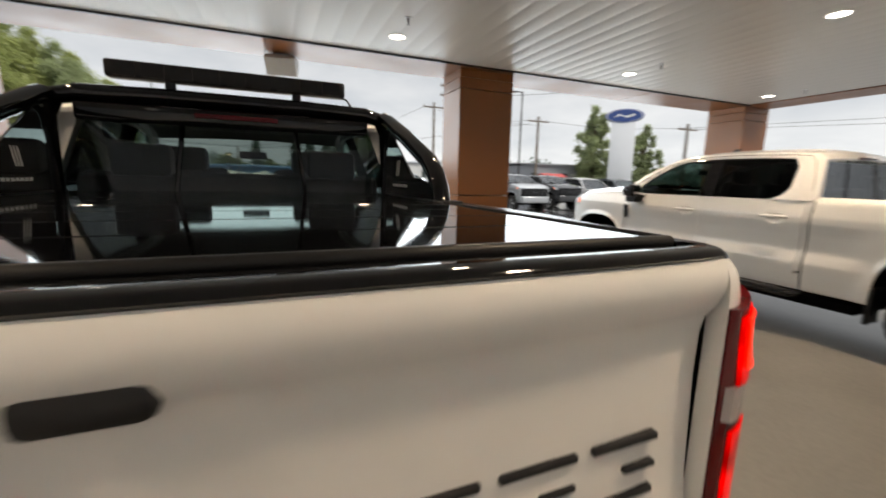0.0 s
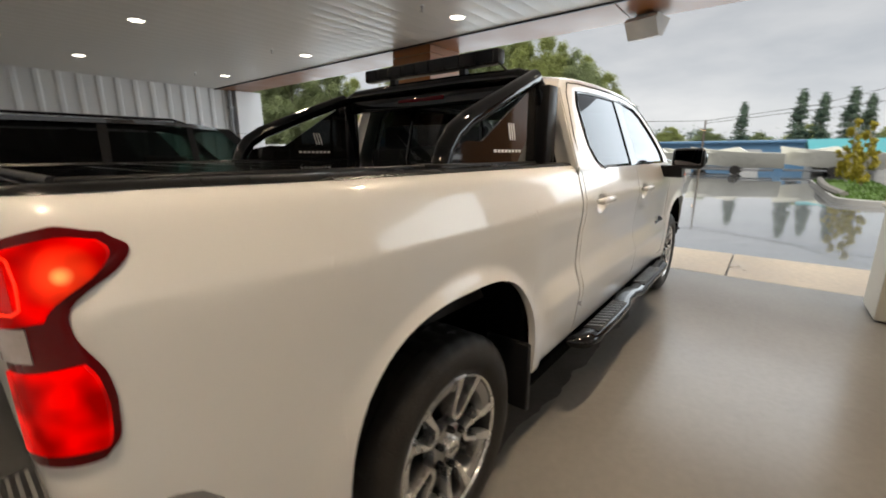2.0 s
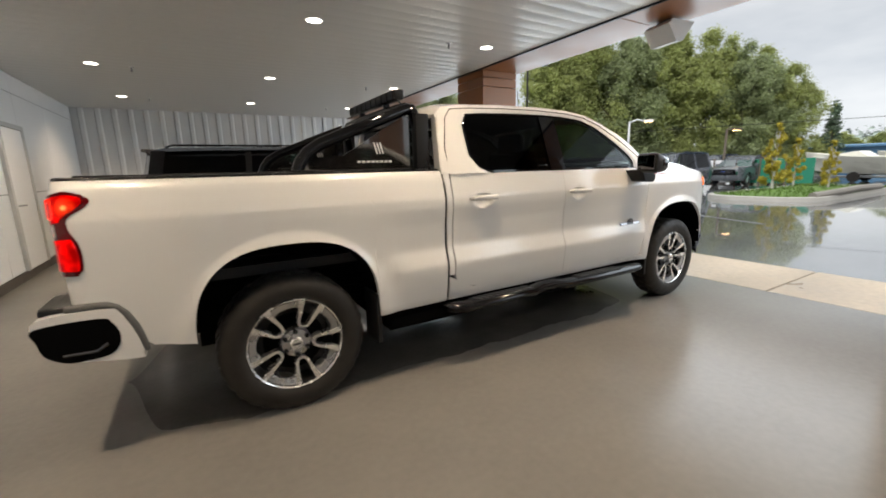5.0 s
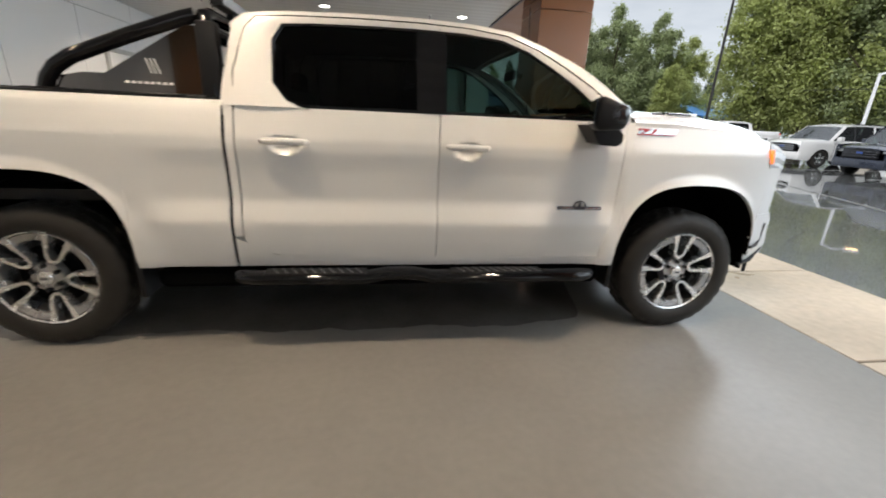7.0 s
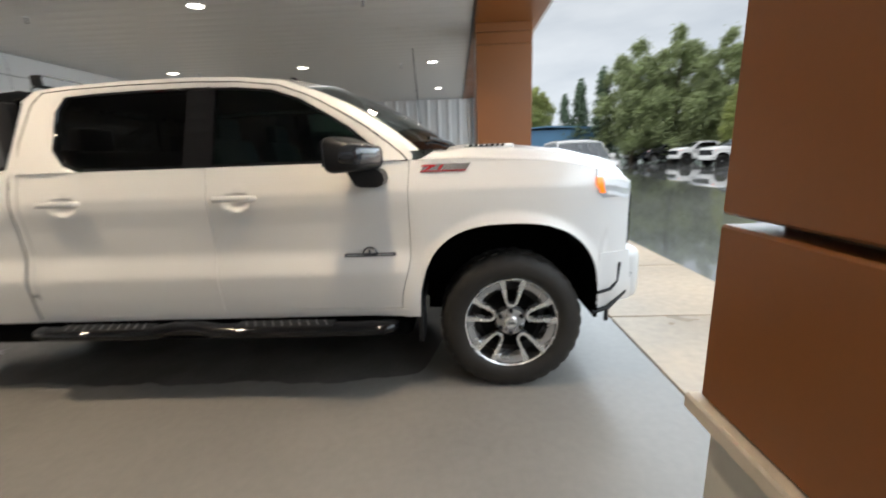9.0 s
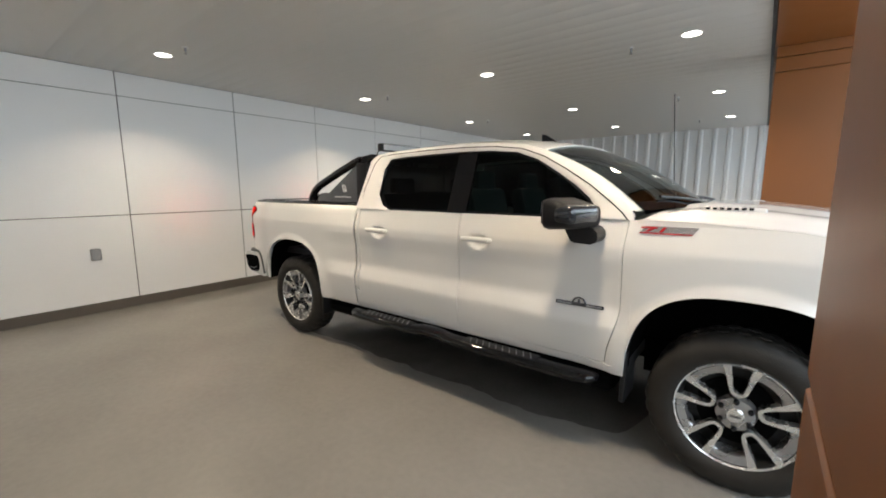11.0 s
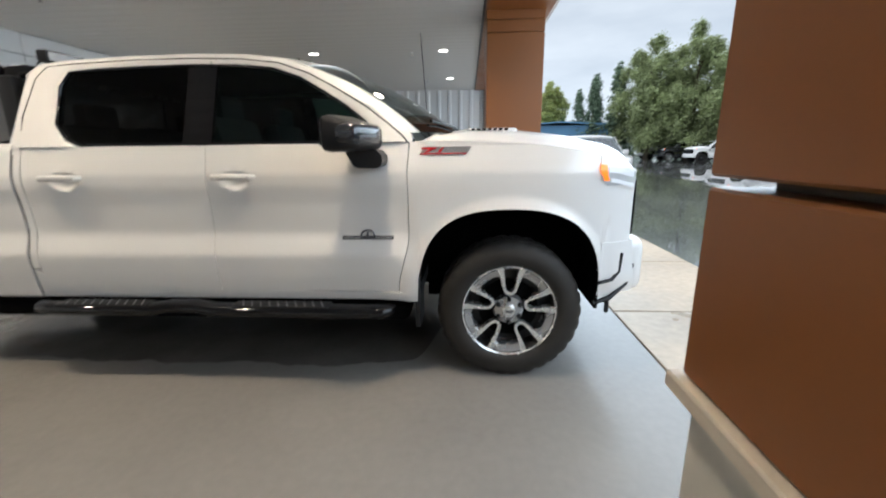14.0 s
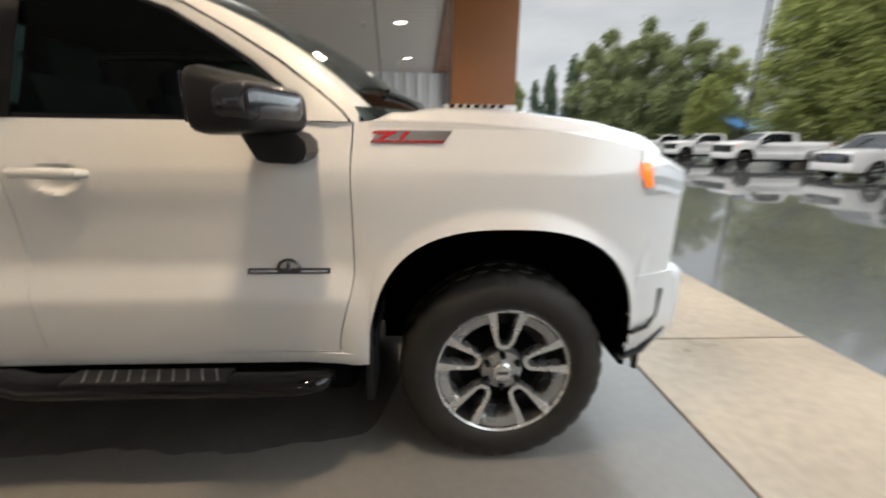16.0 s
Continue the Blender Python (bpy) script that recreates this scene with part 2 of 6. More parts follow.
# wet concrete, darkened further as painted shade under the pickup
WET_SHADE_FLOOR = material("wet_shaded_floor", (0.11, 0.106, 0.098), 0.16, 0, 0.25, 3.0, 40, bump=0.006, rough_vary=0.3)
PAD_MAT = material("broom_finished_concrete", (0.41, 0.325, 0.235), 0.44, 0, 0.40, 0.9, 14, bump=0.07, rough_vary=0.25)
CEIL_MAT = material("enamelled_soffit_metal", (0.60, 0.60, 0.59), 0.36, 0.0, 0.01, 1.5, 40, rough_vary=0.0)
PANEL_WHITE = material("white_wall_panel", (0.86, 0.86, 0.86), 0.42, 0, 0.02, 1.2, 40, bump=0.02)
CORR_WHITE = material("white_corrugated_metal", (0.67, 0.67, 0.67), 0.42, 0.0, 0.05, 1.2, 40)
JOINT_GREY = material("wall_joint_grey", (0.12, 0.12, 0.12), 0.7, 0, 0.1, 3, 60)
BROWN_PANEL = material("copper_brown_panel", (0.215, 0.076, 0.018), 0.38, 0.05, 0.06, 1.6, 110, rough_vary=0.08)
BEIGE_PANEL = material("beige_base_panel", (0.52, 0.50, 0.45), 0.55, 0, 0.06, 1.8, 70, bump=0.05)
CREAM_TRIM = material("cream_ledge_trim", (0.55, 0.49, 0.41), 0.5, 0, 0.08, 3, 80)
BASE_BROWN = material("brown_base_strip", (0.10, 0.085, 0.07), 0.6, 0, 0.15, 3, 60)
PLINTH = material("concrete_plinth", (0.24, 0.22, 0.19), 0.8, 0, 0.2, 2, 60, bump=0.2)
ASPHALT = material("wet_asphalt", (0.15, 0.151, 0.151), 0.21, 0, 0.35, 0.22, 40, bump=0.03, rough_vary=0.12, coat=1.0)
KERB = material("kerb_concrete", (0.42, 0.40, 0.36), 0.7, 0, 0.15, 2, 50, bump=0.15)
LINE_PAINT = material("parking_line_paint", (0.24, 0.24, 0.23), 0.3, 0, 0.35, 3, 40)
GRASS = material("grass", (0.09, 0.16, 0.025), 0.8, 0, 0.3, 1.5, 60, bump=0.5, island=0.35)
# leaf colours raised above real leaves, standing in for rain haze and lost skylight
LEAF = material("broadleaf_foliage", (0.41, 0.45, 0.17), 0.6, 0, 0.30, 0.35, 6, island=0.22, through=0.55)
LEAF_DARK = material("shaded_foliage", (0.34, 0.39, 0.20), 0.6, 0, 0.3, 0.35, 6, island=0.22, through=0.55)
LEAF_YELLOW = material("yellowing_foliage", (0.50, 0.42, 0.05), 0.6, 0, 0.3, 0.8, 8, island=0.4, through=0.35)
NEEDLE = material("conifer_foliage", (0.11, 0.16, 0.10), 0.7, 0, 0.3, 0.4, 6, island=0.4)
# far leaves paled to blue-grey, with the distance haze painted in
FAR_LEAF = material("haze_painted_foliage", (0.28, 0.33, 0.29), 0.8, 0, 0.25, 0.1, 2, island=0.3)
BARK = material("bark", (0.11, 0.085, 0.06), 0.85, 0, 0.3, 3, 40, bump=0.4)
BIRCH = material("pale_bark", (0.55, 0.53, 0.48), 0.7, 0, 0.25, 3, 30)
POLE_DARK = material("dark_bronze_pole", (0.04, 0.037, 0.035), 0.5, 0.4, 0.1, 3, 60)
WOOD_POLE = material("weathered_wood_pole", (0.16, 0.13, 0.10), 0.85, 0, 0.25, 3, 50)
BLUE_METAL = material("blue_metal_siding", (0.10, 0.22, 0.36), 0.5, 0.1, 0.1, 0.6, 20)
BLUE_TARP = material("blue_tarpaulin", (0.07, 0.22, 0.48), 0.4, 0, 0.15, 1.2, 20, bump=0.2)
TEAL_ROOF = material("teal_metal_roof", (0.05, 0.36, 0.38), 0.45, 0.1, 0.1, 0.6, 20)
GREY_SIDING = material("grey_siding", (0.30, 0.31, 0.33), 0.6, 0, 0.1, 0.5, 20)
PALE_SIDING = material("pale_siding", (0.55, 0.55, 0.53), 0.6, 0, 0.1, 0.5, 20)
GREEN_PANEL = material("green_fence_panel", (0.02, 0.22, 0.13), 0.55, 0, 0.1, 1, 30)
HULL_CREAM = material("cream_gelcoat", (0.86, 0.84, 0.74), 0.3, 0, 0.06, 1, 30)
SIGN_WHITE = material("sign_white", (0.80, 0.81, 0.82), 0.35, 0, 0.03, 1, 30)
SIGN_BLUE = material("sign_blue", (0.012, 0.05, 0.24), 0.25, 0, 0.05, 1, 30, coat=0.6)
CABLE = material("cable_black", (0.02, 0.02, 0.02), 0.6)
LED_FACE = glow("downlight_lens_lit", (1.0, 0.93, 0.82), 9.0)
STREET_GLOW = glow("street_lamp_lens_lit", (1.0, 0.62, 0.28), 8.0)
BRICK_RED = material("red_cladding", (0.42, 0.06, 0.05), 0.6, 0, 0.15, 1, 30)


# ---- mesh helpers ----
def part(name, bm, mat, parent=None, label="", smooth=38, kind=""):
    """Link a bmesh as one mesh object under a thing, a part or a piece of the setting."""
    bmesh.ops.remove_doubles(bm, verts=bm.verts, dist=1e-5)
    bmesh.ops.recalc_face_normals(bm, faces=bm.faces)
    me = bpy.data.meshes.new(name)
    bm.to_mesh(me)
    bm.free()
    me.materials.append(mat)
    if smooth:
        me.polygons.foreach_set("use_smooth", [True] * len(me.polygons))
        me.set_sharp_from_angle(angle=radians(smooth))
    ob = new(name, me)
    ob.parent = parent
    if label:
        ob["label"] = label
    if kind:
        ob["kind"] = kind
    return ob


def thing(name, m, label, category, group="", kind=""):
    """An Empty at the base of a thing that parents its parts."""
    ob = new(name)
    ob.matrix_world = m
    return tagged(ob, label, category, group, kind)


def quad_box(bm, lo, hi, bevel=0.0, seg=1):
    m = Matrix.Translation([(a + b) / 2 for a, b in zip(lo, hi)]) @ Matrix.Diagonal([b - a for a, b in zip(lo, hi)] + [1])
    made = bmesh.ops.create_cube(bm, size=1.0, matrix=m)
    if bevel:
        edges = list({e for v in made["verts"] for e in v.link_edges})
        bmesh.ops.bevel(bm, geom=edges, offset=bevel, segments=seg, affect="EDGES", profile=0.5)
    return bm


def box(lo, hi, bevel=0.0, seg=1):
    return quad_box(bmesh.new(), lo, hi, bevel, seg)


def tube(bm, pts, r, n=12, caps=True):
    """A round bar swept along a line of points; r is one radius or one a point."""
    pts = [Vector(p) for p in pts]
    rs = r if isinstance(r, (list, tuple)) else [r] * len(pts)
    side, rings = None, []
    for i, p in enumerate(pts):
        way = (pts[min(i + 1, len(pts) - 1)] - pts[max(i - 1, 0)]).normalized()
        if side is None:
            side = way.orthogonal().normalized()
        side = (side - way * side.dot(way)).normalized()
        up = way.cross(side)
        rings.append([bm.verts.new(p + rs[i] * (math.cos(2 * math.pi * k / n) * side + math.sin(2 * math.pi * k / n) * up)) for k in range(n)])
    for a, b in zip(rings, rings[1:]):
        for k in range(n):
            bm.faces.new((a[k], a[(k + 1) % n], b[(k + 1) % n], b[k]))
    if caps:
        bm.faces.new(rings[0][::-1])
        bm.faces.new(rings[-1])
    return bm


def lathe(bm, profile, n=48, y0=0.0, s=1.0):
    """Turn a profile of (radius, depth) round the y axis; s flips it."""
    rings = []
    for r, h in profile:
        rings.append([bm.verts.new((r * math.cos(2 * math.pi * k / n), y0 + s * h, r * math.sin(2 * math.pi * k / n))) for k in range(n)])
    for a, b in zip(rings, rings[1:]):
        for k in range(n):
            bm.faces.new((a[k], a[(k + 1) % n], b[(k + 1) % n], b[k]))
    return bm


def sheet(bm, us, vs, place):
    """A grid of faces over us and vs, by place(u, v)."""
    rows = [[bm.verts.new(place(u, v)) for v in vs] for u in us]
    for a, b in zip(rows, rows[1:]):
        for k in range(len(vs) - 1):
            bm.faces.new((a[k], a[k + 1], b[k + 1], b[k]))
    return rows


def fold(bm, by):
    """Turn the rim of a sheet inwards, to give it a visible thickness."""
    rim = [e for e in bm.edges if len(e.link_faces) == 1]
    made = bmesh.ops.extrude_edge_only(bm, edges=rim)
    bmesh.ops.translate(bm, vec=by, verts=[v for v in made["geom"] if isinstance(v, bmesh.types.BMVert)])


def hem(bm, s, by):
    """Turn the rim of a flank inwards; where it has come round to the tail, forwards."""
    rim = [e for e in bm.edges if len(e.link_faces) == 1]
    made = bmesh.ops.extrude_edge_only(bm, edges=rim)
    for v in made["geom"]:
        if isinstance(v, bmesh.types.BMVert):
            tail = smoothstep((-0.885 - v.co.x) / 0.055)
            v.co += Vector((by * tail, -s * by * (1 - tail), 0))


def prism(bm, outline, place, a, b):
    """A solid between two copies of an outline; place(p, q, depth) gives the corner."""
    one, two = [bm.verts.new(place(p, q, a)) for p, q in outline], [bm.verts.new(place(p, q, b)) for p, q in outline]
    bm.faces.new(one)
    bm.faces.new(two[::-1])
    for k in range(len(outline)):
        j = (k + 1) % len(outline)
        bm.faces.new((one[k], two[k], two[j], one[j]))
    return bm


def lin(a, b, n):
    return [a + (b - a) * k / (n - 1) for k in range(n)]


def rounded(outline, n=5):
    """A closed outline with its corners eased into curves."""
    out, m = [], len(outline)
    for k in range(m):
        p0, p1, p2, p3 = (outline[(k + j - 1) % m] for j in range(4))
        for t in lin(0, 1, n + 1)[:-1]:
            out.append(tuple(0.5 * (2 * b + (c - a) * t + (2 * a - 5 * b + 4 * c - d) * t * t + (3 * b - a - 3 * c + d) * t ** 3) for a, b, c, d in zip(p0, p1, p2, p3)))
    return out


def smoothstep(x):
    x = min(1.0, max(0.0, x))
    return x * x * (3 - 2 * x)


def interp(x, xs, ys):
    return float(np.interp(x, xs, ys))


# ---- setting: canopy ----
X_WALL, Y_WALL, Y_END = -2.57, 8.95, -8.95
X_IN, X_OUT, X_PAD, X_ROAD = 3.72, 4.46, 4.70, 6.08

floor = tagged(part("floor", box((X_WALL - 0.2, Y_END - 0.3, -0.25), (X_PAD - 0.012, Y_WALL + 0.2, 0.0)), FLOOR_MAT),
               "glossy grey-beige painted concrete floor", "floor", kind="structure")
ground = bmesh.new()
sheet(ground, (-600, -60, -10, X_ROAD, 20, 60, 160, 900), (-600, -120, -40, 0, 40, 120, 600), lambda x, y: (x, y, -0.04))
ground = tagged(part("ground", ground, ASPHALT, smooth=0), "wet dark asphalt of the car lot with puddles", "asphalt", kind="structure")

# water that dripped from the pickup, drying towards a ragged edge; its dark colour also paints the shade below
def wet_shade_patch(name, mat, xs, near, far, height, label, seed):
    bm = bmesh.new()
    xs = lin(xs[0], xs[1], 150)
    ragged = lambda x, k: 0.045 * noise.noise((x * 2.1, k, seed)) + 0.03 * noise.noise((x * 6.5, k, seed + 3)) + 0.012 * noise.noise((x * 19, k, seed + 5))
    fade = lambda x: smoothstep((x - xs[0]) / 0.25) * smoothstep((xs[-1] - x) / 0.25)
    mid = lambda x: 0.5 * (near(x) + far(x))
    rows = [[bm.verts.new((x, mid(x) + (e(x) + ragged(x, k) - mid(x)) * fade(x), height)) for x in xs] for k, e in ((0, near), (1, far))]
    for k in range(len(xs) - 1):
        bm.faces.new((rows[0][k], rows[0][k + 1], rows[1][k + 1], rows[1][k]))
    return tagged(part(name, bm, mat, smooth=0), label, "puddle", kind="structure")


wet_shade_patch("puddle", WET_SHADE_FLOOR, (-0.95, 3.42), lambda x: interp(x, (-1.0, -0.3, 0.3, 1.0, 2.4, 3.1, 3.5), (-0.66, -0.88, -0.85, -0.86, -0.87, -0.83, -0.70)), lambda x: 0.72, 0.003, "wet patch with painted shade on the floor under the pickup", 4)

# pavement slabs in front of the canopy
pavement = tagged(part("pavement", box((X_PAD - 0.1, Y_END - 6, -0.3), (X_ROAD - 0.02, Y_WALL + 8, -0.03)), JOINT_GREY),
                  "concrete pavement apron beside the canopy floor", "pavement", kind="structure")
slab_mesh = None
for k in range(-9, 10):
    y = 0.08 + 1.53 * k
    if slab_mesh is None:
        slab = part("slab", box((X_PAD + 0.006, 0.008, -0.1), (X_ROAD, 1.522, -0.003), 0.006), PAD_MAT, pavement)
        slab_mesh = slab.data
    else:
        slab = new("slab", slab_mesh)
        slab.parent = pavement
    slab.location = (0, y, 0)

# soffit of narrow metal planks, running across the bay
bm = bmesh.new()
y, pitch = Y_END + 0.68, 0.2
while y < Y_WALL - 0.01:
    e = min(y + pitch, Y_WALL)
    sect = [(0, 0.002), (0.008, 0.0), (0.5 * pitch, 0.0006), (pitch - 0.008, 0.0), (pitch, 0.002)]
    rows = [[bm.verts.new((x, min(y + d, e), CEIL + h)) for d, h in sect] for x in (X_WALL, X_IN - 0.03)]
    for k in range(len(sect) - 1):
        bm.faces.new((rows[0][k], rows[0][k + 1], rows[1][k + 1], rows[1][k]))
    y += pitch
quad_box(bm, (X_WALL - 0.2, Y_END, CEIL + 0.02), (X_OUT + 0.1, Y_WALL + 0.2, CEIL + 0.3))
ceiling = tagged(part("ceiling", bm, CEIL_MAT), "pale metal plank soffit with recessed downlights", "ceiling", kind="structure")

# copper-brown edge strip of the soffit, in long panels
trim = tagged(part("trim", box((X_IN - 0.025, Y_END, CEIL + 0.004), (X_OUT - 0.01, Y_WALL + 0.15, CEIL + 0.018)), BASE_BROWN),
              "dark shadow line behind the brown soffit edge", "trim", kind="structure")
for k, (a, b) in enumerate([(-8.95, -5.9), (-5.9, -2.95), (-2.95, -0.2), (-0.2, 2.65), (2.65, 5.6), (5.6, 9.1)]):
    part("panel", box((X_IN, a + 0.005, CEIL - 0.012), (X_OUT, b - 0.005, CEIL + 0.004), 0.004), BROWN_PANEL, trim)
for a, b in [(-2.5, 0.6), (0.6, 3.71)]:
    part("panel", box((a + 0.005, Y_END, CEIL - 0.012), (b - 0.005, Y_END + 0.66, CEIL + 0.004), 0.004), BROWN_PANEL, trim)
part("edge_angle", box((X_IN - 0.03, Y_END + 0.66, CEIL - 0.02), (X_IN - 0.004, Y_WALL, CEIL + 0.002)), BLACK_PLASTIC, trim, "thin dark metal edge angle")
fascia = tagged(part("fascia", box((X_OUT - 0.02, Y_END, CEIL - 0.002), (X_OUT + 0.06, Y_WALL + 0.2, CEIL + 0.75), 0.01), BROWN_PANEL),
                "copper-brown metal fascia of the canopy edge", "fascia", kind="structure")


def column(name, x0, x1, y0, y1):
    """A clad column: beige base, cream ledge, brown panels with open joints."""
    core = tagged(part(name, box((x0 + 0.05, y0 + 0.05, 0), (x1 - 0.05, y1 - 0.05, CEIL - 0.01)), BASE_BROWN),
                  "square column clad in copper-brown panels on a beige base", "column", "canopy columns", "structure")
    part("base_panel", box((x0 + 0.012, y0 + 0.012, 0.02), (x1 - 0.012, y1 - 0.012, 0.942), 0.006), BEIGE_PANEL, core, "beige base cladding")
    part("ledge", box((x0 - 0.016, y0 - 0.016, 0.942), (x1 + 0.016, y1 + 0.016, 0.970), 0.004), CREAM_TRIM, core, "cream metal ledge")
    for a, b in ((0.972, 1.243), (1.257, 2.66), (2.666, 2.80), (2.806, CEIL - 0.012)):
        part("panel", box((x0, y0, a), (x1, y1, b), 0.004), BROWN_PANEL, core)
    return core


column("column_1", 3.74, 4.43, 2.28, 3.02)
column("column_2", 3.824, 4.40, -3.36, -2.552)
column("column_3", 3.74, 4.43, -8.95, -8.25)
column("column_4", X_WALL, X_WALL + 0.69, -8.95, -8.25)

# panelled wall behind the tailgate
wall = tagged(part("wall_west", box((X_WALL - 0.25, Y_END, 0), (X_WALL - 0.012, Y_WALL + 0.2, CEIL)), JOINT_GREY),
              "white panelled wall with thin dark joints", "wall", kind="structure")
ys = [-1.635 + 1.41 * k for k in range(-5, 8)]
ys = [Y_END] + [v for v in ys if Y_END + 0.2 < v < Y_WALL - 0.1] + [Y_WALL - 0.05]
for a, b in zip(ys, ys[1:]):
    for lo, hi in ((0.12, 1.177), (1.187, 2.63), (2.638, CEIL - 0.004)):
        part("panel", box((X_WALL - 0.03, a + 0.006, lo), (X_WALL, b - 0.006, hi), 0.003), PANEL_WHITE, wall)
tagged(part("baseboard", box((X_WALL - 0.01, Y_END, 0), (X_WALL + 0.02, Y_WALL - 0.05, 0.115), 0.004), BASE_BROWN),
       "dark brown base strip along the white wall", "baseboard", kind="structure")

door = tagged(part("door_1", box((X_WALL, 4.55, 0.12), (X_WALL + 0.035, 5.36, 2.09), 0.006), PANEL_WHITE),
              "white service door in the panelled wall", "door", kind="structure")
for lo, hi in (((X_WALL, 4.48, 0.12), (X_WALL + 0.05, 4.545, 2.16)), ((X_WALL, 5.365, 0.12), (X_WALL + 0.05, 5.43, 2.16)), ((X_WALL, 4.545, 2.095), (X_WALL + 0.05, 5.365, 2.16))):
    part("door_frame", box(lo, hi, 0.006), PALE_SIDING, door, "pale grey door frame")
part("door_handle", tube(bmesh.new(), [(X_WALL + 0.03, 4.64, 1.02), (X_WALL + 0.09, 4.64, 1.02), (X_WALL + 0.09, 4.75, 1.02)], 0.011, 10), STEEL, door, "steel lever handle")

# corrugated end wall on a concrete plinth
bm, x, prof = bmesh.new(), X_WALL, [(0, 0), (0.11, 0), (0.14, -0.035), (0.20, -0.035), (0.23, 0)]
pts = []
while x < 3.85:
    pts += [(x + d, Y_WALL + h) for d, h in prof]
    x += 0.30
rows = [[bm.verts.new((px, py, z)) for px, py in pts] for z in (0.35, CEIL)]
for k in range(len(pts) - 1):
    bm.faces.new((rows[0][k], rows[0][k + 1], rows[1][k + 1], rows[1][k]))
quad_box(bm, (X_WALL - 0.2, Y_WALL + 0.01, 0.0), (4.70, Y_WALL + 0.2, CEIL - 0.02))
tagged(part("wall_north", bm, CORR_WHITE, smooth=20), "white corrugated metal end wall", "wall", kind="structure")
tagged(part("plinth", box((X_WALL, Y_WALL - 0.09, 0), (X_OUT, Y_WALL + 0.005, 0.35), 0.008), PLINTH),
       "rough grey concrete plinth under the corrugated wall", "plinth", kind="structure")
post = tagged(part("end_post", box((4.08, Y_WALL - 0.22, 0.0), (4.72, Y_WALL + 0.22, CEIL - 0.015), 0.01), CORR_WHITE), "white boxed post at the end of the corrugated wall", "post", kind="structure")
part("post_joint", box((4.075, Y_WALL - 0.223, 1.9), (4.725, Y_WALL + 0.2, 1.908)), JOINT_GREY, post)
drain = thing("drain_pipe", pose(3.99, 8.84, 0), "grey downpipe in the corner of the end wall", "pipe")
part("pipe", tube(bmesh.new(), [(0, 0, 0.02), (0, 0, 2.91)], 0.04, 14), GREY_SIDING, drain)
for z in (0.7, 1.6, 2.5):
    part("bracket", box((-0.06, -0.06, z), (0.06, 0.1, z + 0.03), 0.004), STEEL, drain, "steel pipe bracket")

# downlights
first = None
for y in LIGHT_Y:
    for x in LIGHT_X:
        if first is None:
            first = thing("downlight", pose(x, y, CEIL), "lit round recessed downlight in the soffit", "downlight", "soffit downlights")
            bm = bmesh.new()
            tube(bm, [(0, 0, -0.0015), (0, 0, 0.004)], 0.078, 28)
            part("lens", bm, LED_FACE, first, "glowing warm lens")
            bm = bmesh.new()
            ring = [(0.078, 0.002), (0.080, -0.005), (0.094, -0.006), (0.098, 0.002)]
            vs = [[bm.verts.new((r * math.cos(2 * math.pi * k / 32), r * math.sin(2 * math.pi * k / 32), h)) for k in range(32)] for r, h in ring]
            for a, b in zip(vs, vs[1:]):
                for k in range(32):
                    bm.faces.new((a[k], a[(k + 1) % 32], b[(k + 1) % 32], b[k]))
            part("trim_ring", bm, SIGN_WHITE, first, "white trim ring")
        else:
            copy_thing(first, pose(x, y, CEIL))
        lamp = new("downlight_lamp", bpy.data.lights.new("downlight_lamp", "AREA"))
        lamp.data.shape, lamp.data.size, lamp.data.energy, lamp.data.color = "DISK", 0.15, LAMP_WATT, LAMP_COLOUR
        lamp.data.spread = radians(LAMP_SPREAD)
        lamp.location = (x, y, CEIL - 0.012)

# sprinkler heads
first = None
for y in (-7.7, -4.68, -1.43, 1.4, 4.35, 7.1):
    for x in (2.56, -0.98):
        if first is None:
            first = thing("sprinkler_head", pose(x, y, CEIL), "small pendant fire sprinkler head under the soffit", "sprinkler", "soffit sprinklers")
            part("escutcheon", tube(bmesh.new(), [(0, 0, -0.006), (0, 0, 0.004)], 0.03, 16), SIGN_WHITE, first)
            part("body", tube(bmesh.new(), [(0, 0, -0.006), (0, 0, -0.03), (0, 0, -0.045)], [0.012, 0.011, 0.006], 10), STEEL, first)
            part("deflector", tube(bmesh.new(), [(0, 0, -0.06), (0, 0, -0.063)], 0.017, 12), STEEL, first)
            part("arm", box((-0.013, -0.002, -0.062), (0.013, 0.002, -0.04)), STEEL, first)
        else:
            copy_thing(first, pose(x, y, CEIL))

# flood lamp on the soffit edge
flood = thing("flood_lamp", pose(4.30, -0.38, CEIL - 0.012, 0, 0, 168), "white angled flood lamp bracketed under the soffit edge", "lamp")
part("bracket", box((-0.06, -0.09, -0.05), (0.06, 0.09, 0.0), 0.006), STEEL, flood, "grey mounting plate")
prism_pts = [(-0.20, -0.04), (0.10, -0.03), (0.16, -0.08), (0.04, -0.25), (-0.05, -0.24)]
part("housing", prism(bmesh.new(), prism_pts, lambda p, q, d: (p, d, q), -0.17, 0.17), PALE_SIDING, flood, "white wedge housing", smooth=20)
part("lens", prism(bmesh.new(), [(-0.165, -0.075), (-0.155, -0.069), (-0.04, -0.226), (-0.05, -0.235)], lambda p, q, d: (p - 0.012, d, q), -0.14, 0.14), GLASS_REAR, flood, "dark lamp glass")

